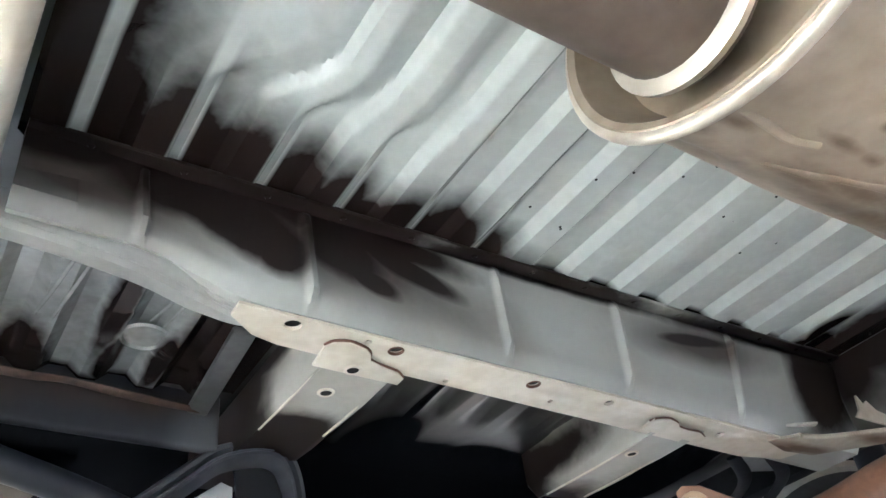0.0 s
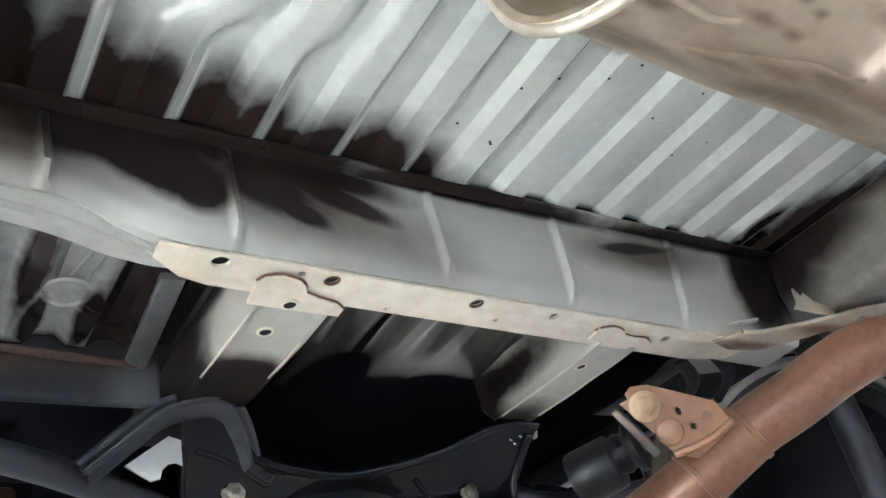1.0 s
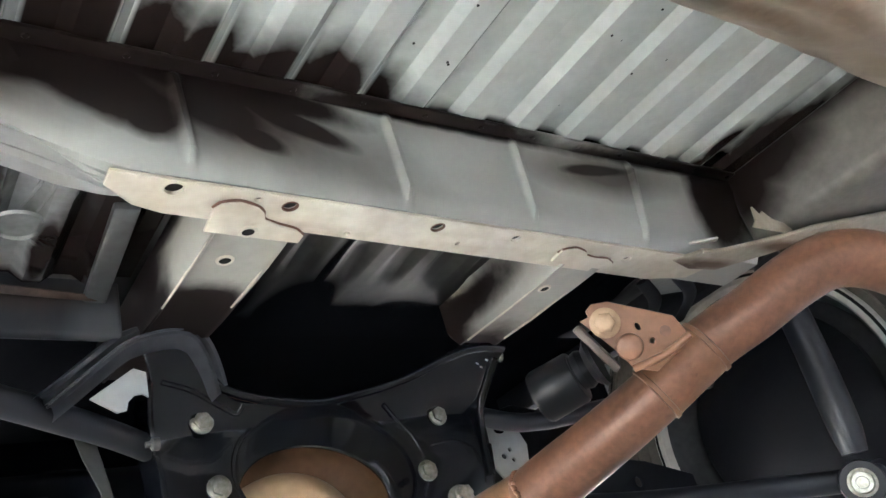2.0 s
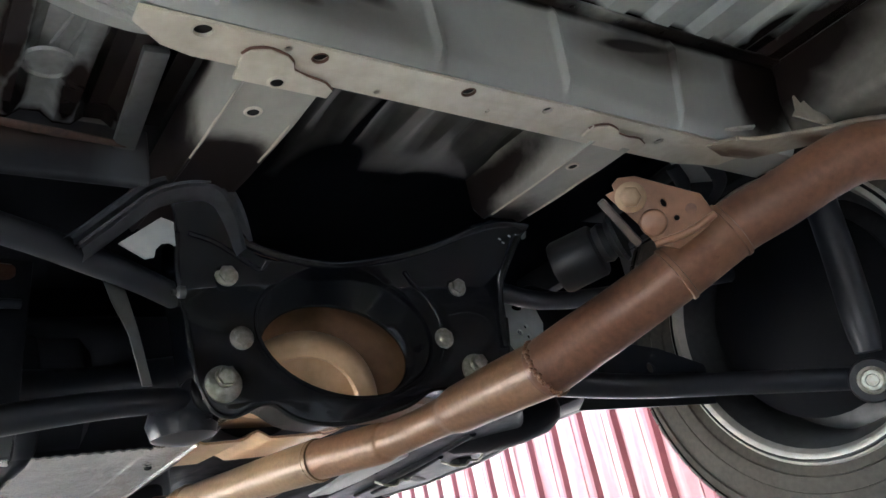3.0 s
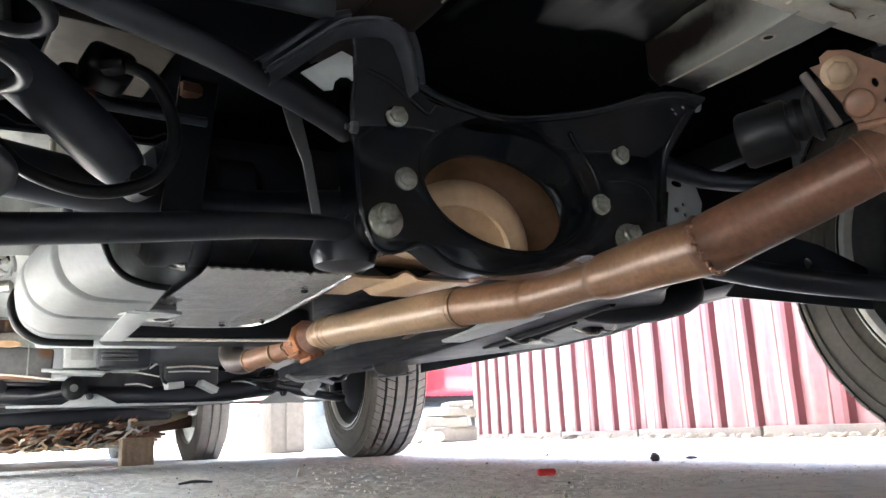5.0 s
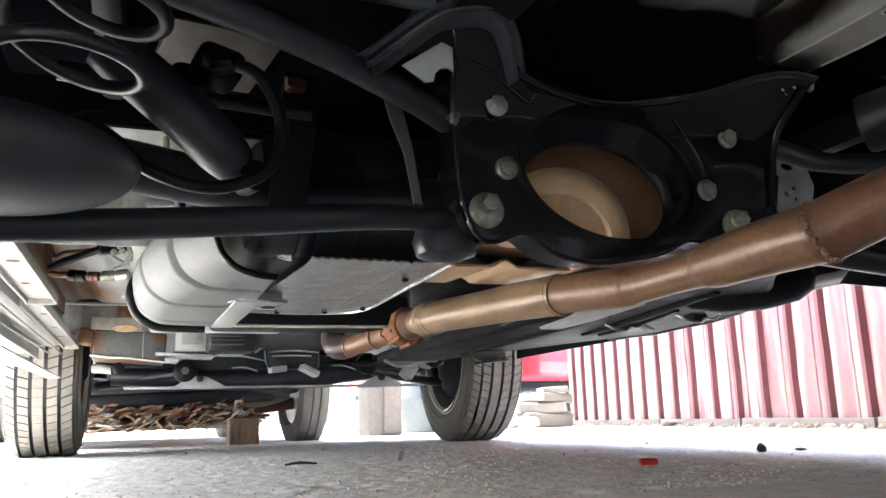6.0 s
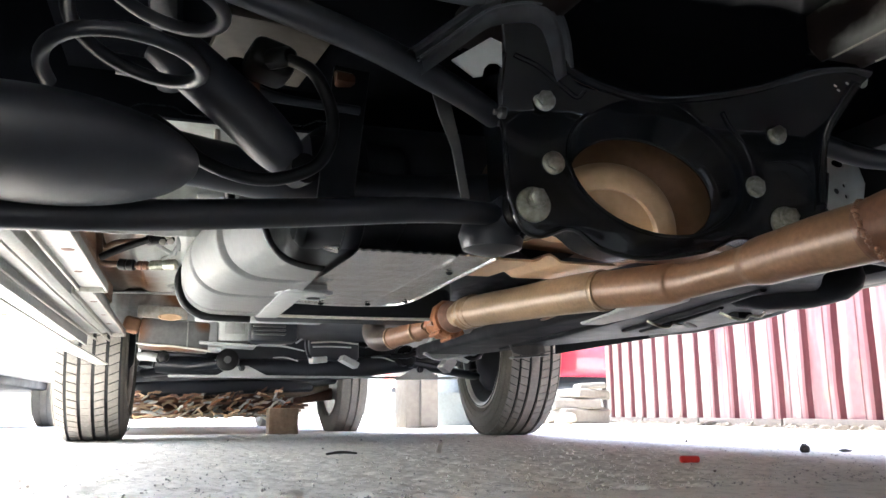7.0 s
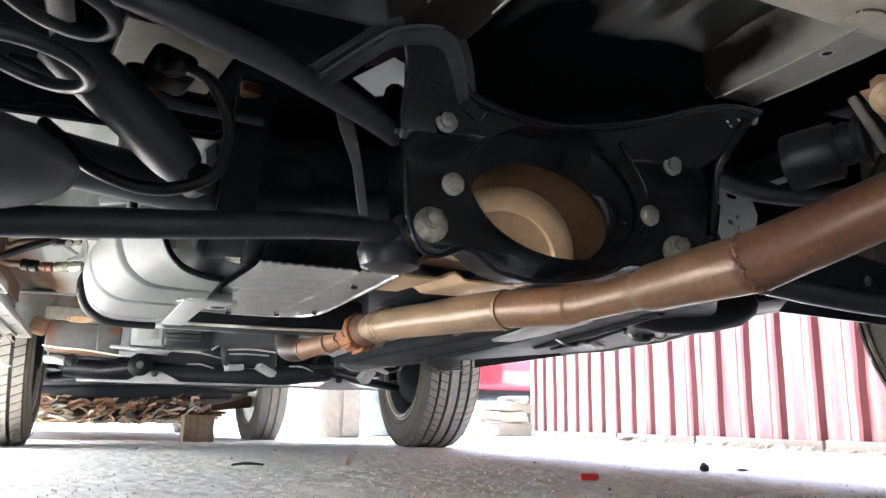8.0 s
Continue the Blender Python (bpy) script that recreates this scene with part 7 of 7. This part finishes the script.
# the car parked ahead, seen from below: rusty exhaust and axle
ahead = simple_car("parked_car", (-0.36, 4.75, -0.02), 4, white_paint, "white car parked ahead with a rusty underside", 3.3, 1.40, ((-1.20,), (1.1,)), 0.27)
def build_far_underside():
    """Rusty axle, springs, exhaust and guards under the car ahead."""
    pan = part("rusty_pan", block((0.80, 0.50, 0.10), (-0.05, -0.98, 0.165), (3, -3, 0), bevel=0.03, segments=4), cast_brown, ahead, "brown rusted pan")
    part("dark_pan", block((0.86, 0.42, 0.07), (-0.02, -1.18, 0.235), (0, -2, 0), bevel=0.02, segments=3), black_satin, ahead, "dark blue-black underbody")
    axle = part("axle_beam", tube([(-0.62, -1.22, 0.175, 0.030), (-0.25, -1.22, 0.165, 0.032), (-0.08, -1.22, 0.155, 0.060), (0.08, -1.22, 0.160, 0.060), (0.25, -1.22, 0.175, 0.032), (0.60, -1.22, 0.215, 0.030)], 20, 6), rust_dark, ahead, "rusty axle beam with its housing")
    part("axle_cover", lathe([(0.0, -0.03), (0.03, -0.028), (0.055, -0.012), (0.062, 0.0), (0.062, 0.02)], pose(0.0, -1.28, 0.155, 90, 0, 0), 28), front_rust, axle, "rusted axle cover")
    part("exhaust_muffler", tube([(0.10, -1.30, 0.235, 0.028), (0.22, -1.32, 0.225, 0.040), (0.36, -1.30, 0.222, 0.040), (0.50, -1.26, 0.245, 0.026)], 20, 6, flat=0.75), tan_muffler, ahead, "tan muffler with a curved shield")
    part("heat_guard", tube([(0.30, -1.36, 0.262, 0.030), (0.42, -1.37, 0.258, 0.034), (0.52, -1.34, 0.270, 0.030)], 18, 5, flat=0.5), rail_dark, ahead, "dark curved guard")
    for y, z, mat in ((-1.34, 0.190, rust_pipe),):
        part("exhaust_pipe", tube([(-0.46, y, z - 0.02, 0.016), (-0.25, y - 0.02, z - 0.022, 0.017), (-0.05, y, z - 0.008, 0.017), (0.16, y + 0.03, z + 0.026, 0.018), (0.34, y, z + 0.05, 0.018)], 16, 6), mat, ahead, "long rusty pipe")
    for x, tilt_y in ((-0.42, -4), (0.30, 6)):
        spring = part("leaf_spring", block((0.075, 0.70, 0.012), (x, -1.20, 0.150), (0, tilt_y, 2), bevel=0.003), rust_dark, ahead, "rusty leaf spring")
        for k in (1, 2, 3):
            part("leaf", block((0.073, 0.70 - 0.14 * k, 0.010), (x, -1.20, 0.150 - 0.012 * k), (0, tilt_y, 2), bevel=0.003), rust_pipe, spring)
        part("spring_bolt", tube([(x - 0.025, -1.25, 0.09, 0.006), (x - 0.025, -1.25, 0.20, 0.006), (x + 0.025, -1.25, 0.20, 0.006), (x + 0.025, -1.25, 0.09, 0.006)], 8, 4), zinc, spring, "pale spring bolt")
    rnd = random.Random(11)
    mats = (rust_pipe, tan_pipe, cast_brown, rust_dark, tan_cast, paint_cream, tank_grey, front_rust)
    for k in range(150):  # brake lines, stays, flaking guards and brackets, most of them lying across the car
        low = rnd.random() ** 1.2
        x0, y0, z0 = rnd.uniform(-0.46, 0.24), rnd.uniform(-1.64, -1.36), 0.090 + 0.105 * low
        z0 += 0.06 * max(0.0, x0 - 0.05)
        lean = rnd.gauss(0.25, 0.35)
        n = rnd.uniform(0.025, 0.085)
        mat = mats[rnd.randrange(8)] if low > 0.5 else (paint_cream, tan_cast, sill_pale, rust_orange, tan_pipe)[rnd.randrange(5)]
        if k % 7 == 0:
            part("stay", tube([(x0, y0, z0, 0.004), (x0 + n * 0.4, y0, z0 + n * 0.4 * lean + 0.003, 0.006), (x0 + n, y0 + 0.03, z0 + n * lean, 0.005)], 8, 4, flat=0.6), mat, ahead, "rusty stay")
        else:
            tilt_z = radians(rnd.gauss(14, 22))
            c, sn = math.cos(tilt_z), math.sin(tilt_z)
            part("bracket", cut_plate([(0, 0), (n * 0.5, 0.006), (n * 0.8, 0.002), (n, 0.010), (n * 0.6, 0.017), (n * 0.3, 0.012), (0.004, 0.014)], [], 0.012, 0.0015, Matrix(((c, -sn, 0, x0), (0, 0, -1, y0), (sn, c, 0, z0), (0, 0, 0, 1)))), mat, ahead, "dusty folded bracket")
    part("skid_plate", sheet(spread(-0.46, 0.20, 40), spread(-1.60, -1.30, 8), lambda x, y: 0.098 + 0.10 * max(0.0, x - 0.05) + 0.022 * noise.noise((x * 22, y * 14, 3)), 0.004), tan_cast, ahead, "dented pale skid plate")
    part("mud_flap", block((0.17, 0.012, 0.14), (0.595, -1.02, 0.28), (-6, 0, 0), bevel=0.004), rail_dark, ahead, "dusty grey mud flap")


build_far_underside()
for w in [o for o in ahead.children if o.name.startswith("wheel")]:
    w.scale = (0.78, 1, 1)
chock = part("chock", block((0.125, 0.10, 0.115), (-0.047, 3.03, 0.0555), (0, 0, 6), bevel=0.006), wood, None, "ribbed brown wooden block standing on the concrete")
tagged(chock, category="block")
for k in range(5):
    part("plank_edge", block((0.020, 0.006, 0.108), (-0.100 + 0.0265 * k, 2.976 + 0.0028 * k, 0.0555), (0, 0, 6), bevel=0.002), wood, chock, "rough sawn rib")

simple_car("red_car", (3.35, 8.9, 0), 8, red_paint, "red car parked at the end of the fence", 4.2, 1.7, ((-1.35,), (1.3,)), 0.36)
beside = simple_car("white_car", (-2.35, 5.5, 0), -3, white_paint, "white car parked beside in full sun", 4.3, 1.75, ((-1.3,), (1.3,)), 0.26)
part("wing_mirror", block((0.20, 0.10, 0.13), (0.98, -0.55, 0.98), (0, 10, 10), bevel=0.04, segments=4), material("pale_blue_paint", (0.30, 0.48, 0.62), (0.25, 0.42, 0.55), 0.2), beside, "pale blue wing mirror")


def build_yard_things():
    pale = material("pillar_concrete", (0.20, 0.18, 0.15), (0.13, 0.115, 0.095), 0.9, 0.0, 40, 6, 0.6, 0.6)
    p = part("gate_pillar", block((0.215, 0.20, 1.6), (0.905, 4.25, 0.80), (0, 0, 6), bevel=0.012), pale, None, "pale concrete gate pillar beyond the car")
    part("pillar_board", block((0.105, 0.012, 1.55), (0.953, 4.140, 0.79), (0, 0, 6), bevel=0.003), pale, p, "rough upright board on the pillar")
    tagged(p, category="pillar")
    bin_ = part("plastic_drum", lathe([(0.0, 0), (0.16, 0), (0.17, 0.01), (0.175, 0.20), (0.185, 0.22), (0.185, 0.24), (0.175, 0.26), (0.17, 0.62), (0.15, 0.65), (0.0, 0.65)], pose(1.42, 5.0, 0), 32), material("dark_grey_plastic", (0.10, 0.115, 0.12), (0.07, 0.08, 0.08), 0.5), None, "dark grey plastic drum standing in the yard")
    tagged(bin_, category="drum")
    rnd = random.Random(3)

    def rock(x, y, s, flat, mat, name, label):
        bm = bmesh.new()
        bmesh.ops.create_icosphere(bm, subdivisions=3, radius=1.0)
        o = rnd.uniform(0, 50)
        for v in bm.verts:
            v.co *= 1 + 0.35 * noise.noise(v.co * 1.4 + Vector((o, o, o)))
        bmesh.ops.transform(bm, matrix=pose(x, y, s * flat * 0.75, 0, 0, rnd.uniform(0, 180)) @ Matrix.Diagonal((s, s * 0.8, s * flat, 1)), verts=bm.verts)
        tagged(part(name, bm, mat, None, label, smooth=False), category="stone")
    for x, y, s in ((2.30, 5.45, 0.10), (2.40, 5.25, 0.09), (2.78, 5.5, 0.14), (2.0, 5.7, 0.10)):
        rock(x, y, s, 0.55, stone_pale, "boulder", "pale broken concrete lump beside the fence")
    for x, z, w, h, turn in ((2.60, 0.055, 0.46, 0.11, 4), (2.56, 0.155, 0.40, 0.085, -3), (2.66, 0.235, 0.36, 0.07, 6), (2.72, 0.300, 0.22, 0.055, -5)):
        slab = block((w, 0.26, h), (x, 5.45, z), (0, turn * 0.4, turn * 3), bevel=0.018, segments=2)
        for v in slab.verts:
            v.co += noise.noise_vector(v.co * 9) * 0.012
        tagged(part("slab", slab, pale, None, "broken brown concrete slab in a rough stack", smooth=False), category="slab", group="stack of broken slabs")
    rock(0.775, 0.742, 0.0118, 0.85, stone_dark, "stone", "small dark stone on the concrete")
    rock(0.872, 0.735, 0.014, 0.25, stone_dark, "stone", "flat dark stone on the concrete")
    for k in range(26):
        rock(rnd.uniform(-1.0, 1.3), rnd.uniform(0.3, 2.6), rnd.uniform(0.002, 0.0045), 0.6, stone_dark if k % 3 == 0 else stone_pale, "pebble", "small pebble on the concrete")
    bit = part("bottle_cap", block((0.032, 0.013, 0.011), (0.3224, 0.4782, 0.009), (0, 0, -14), bevel=0.004), red_plastic, None, "small red plastic scrap on the concrete")
    tagged(bit, category="litter")
    tw = part("twig", tube([(-0.185, 0.98, 0.005, 0.002), (-0.155, 0.985, 0.008, 0.003), (-0.120, 0.992, 0.005, 0.002)], 8, 4), stone_dark, None, "dark dry twig lying on the concrete")
    tagged(tw, category="twig")
    lf = part("paper_scrap", block((0.014, 0.003, 0.022), (0.065, 1.02, 0.012), (12, 8, 30), bevel=0.001), paint_cream, None, "tiny pale paper scrap on the concrete")
    tagged(lf, category="litter")


def build_grit():
    """Loose grit and chips strewn over the concrete, each a small uneven stone."""
    base = bmesh.new()
    bmesh.ops.create_icosphere(base, subdivisions=1, radius=1.0)
    unit = np.array([v.co[:] for v in base.verts])
    tris = np.array([[v.index for v in f.verts] for f in base.faces])
    base.free()
    gen = np.random.default_rng(21)
    for name, mat, n, lo, hi, label in (("grit", stone_grey, 5000, 0.0006, 0.0020, "dull brown loose grit strewn over the concrete"), ("dark_grit", stone_dark, 160, 0.0004, 0.0014, "dark loose grit strewn over the concrete")):
        verts, faces = [], []
        for k in range(n):
            y = 0.12 + 2.7 * gen.random() ** 1.5
            x = gen.uniform(-0.75, 0.35) + (y + 0.7) * gen.uniform(-0.35, 0.75)
            r = lo + (hi - lo) * gen.random() ** 2.5
            turn = np.array(Euler(gen.uniform(0, 3, 3)).to_matrix())
            q = (unit * gen.uniform(0.7, 1.3, unit.shape) * (1.5, 1.0, 0.7)) @ turn.T * r
            faces.append(tris + len(verts) * len(unit))
            verts.append(q + (x, y, ground_height(x, y) + r * 0.3))
        me = bpy.data.meshes.new(name)
        me.from_pydata(np.concatenate(verts).tolist(), [], np.concatenate(faces).tolist())
        me.materials.append(mat)
        tagged(new(name, me), label, "grit", kind="stuff")


build_yard_things()
build_grit()
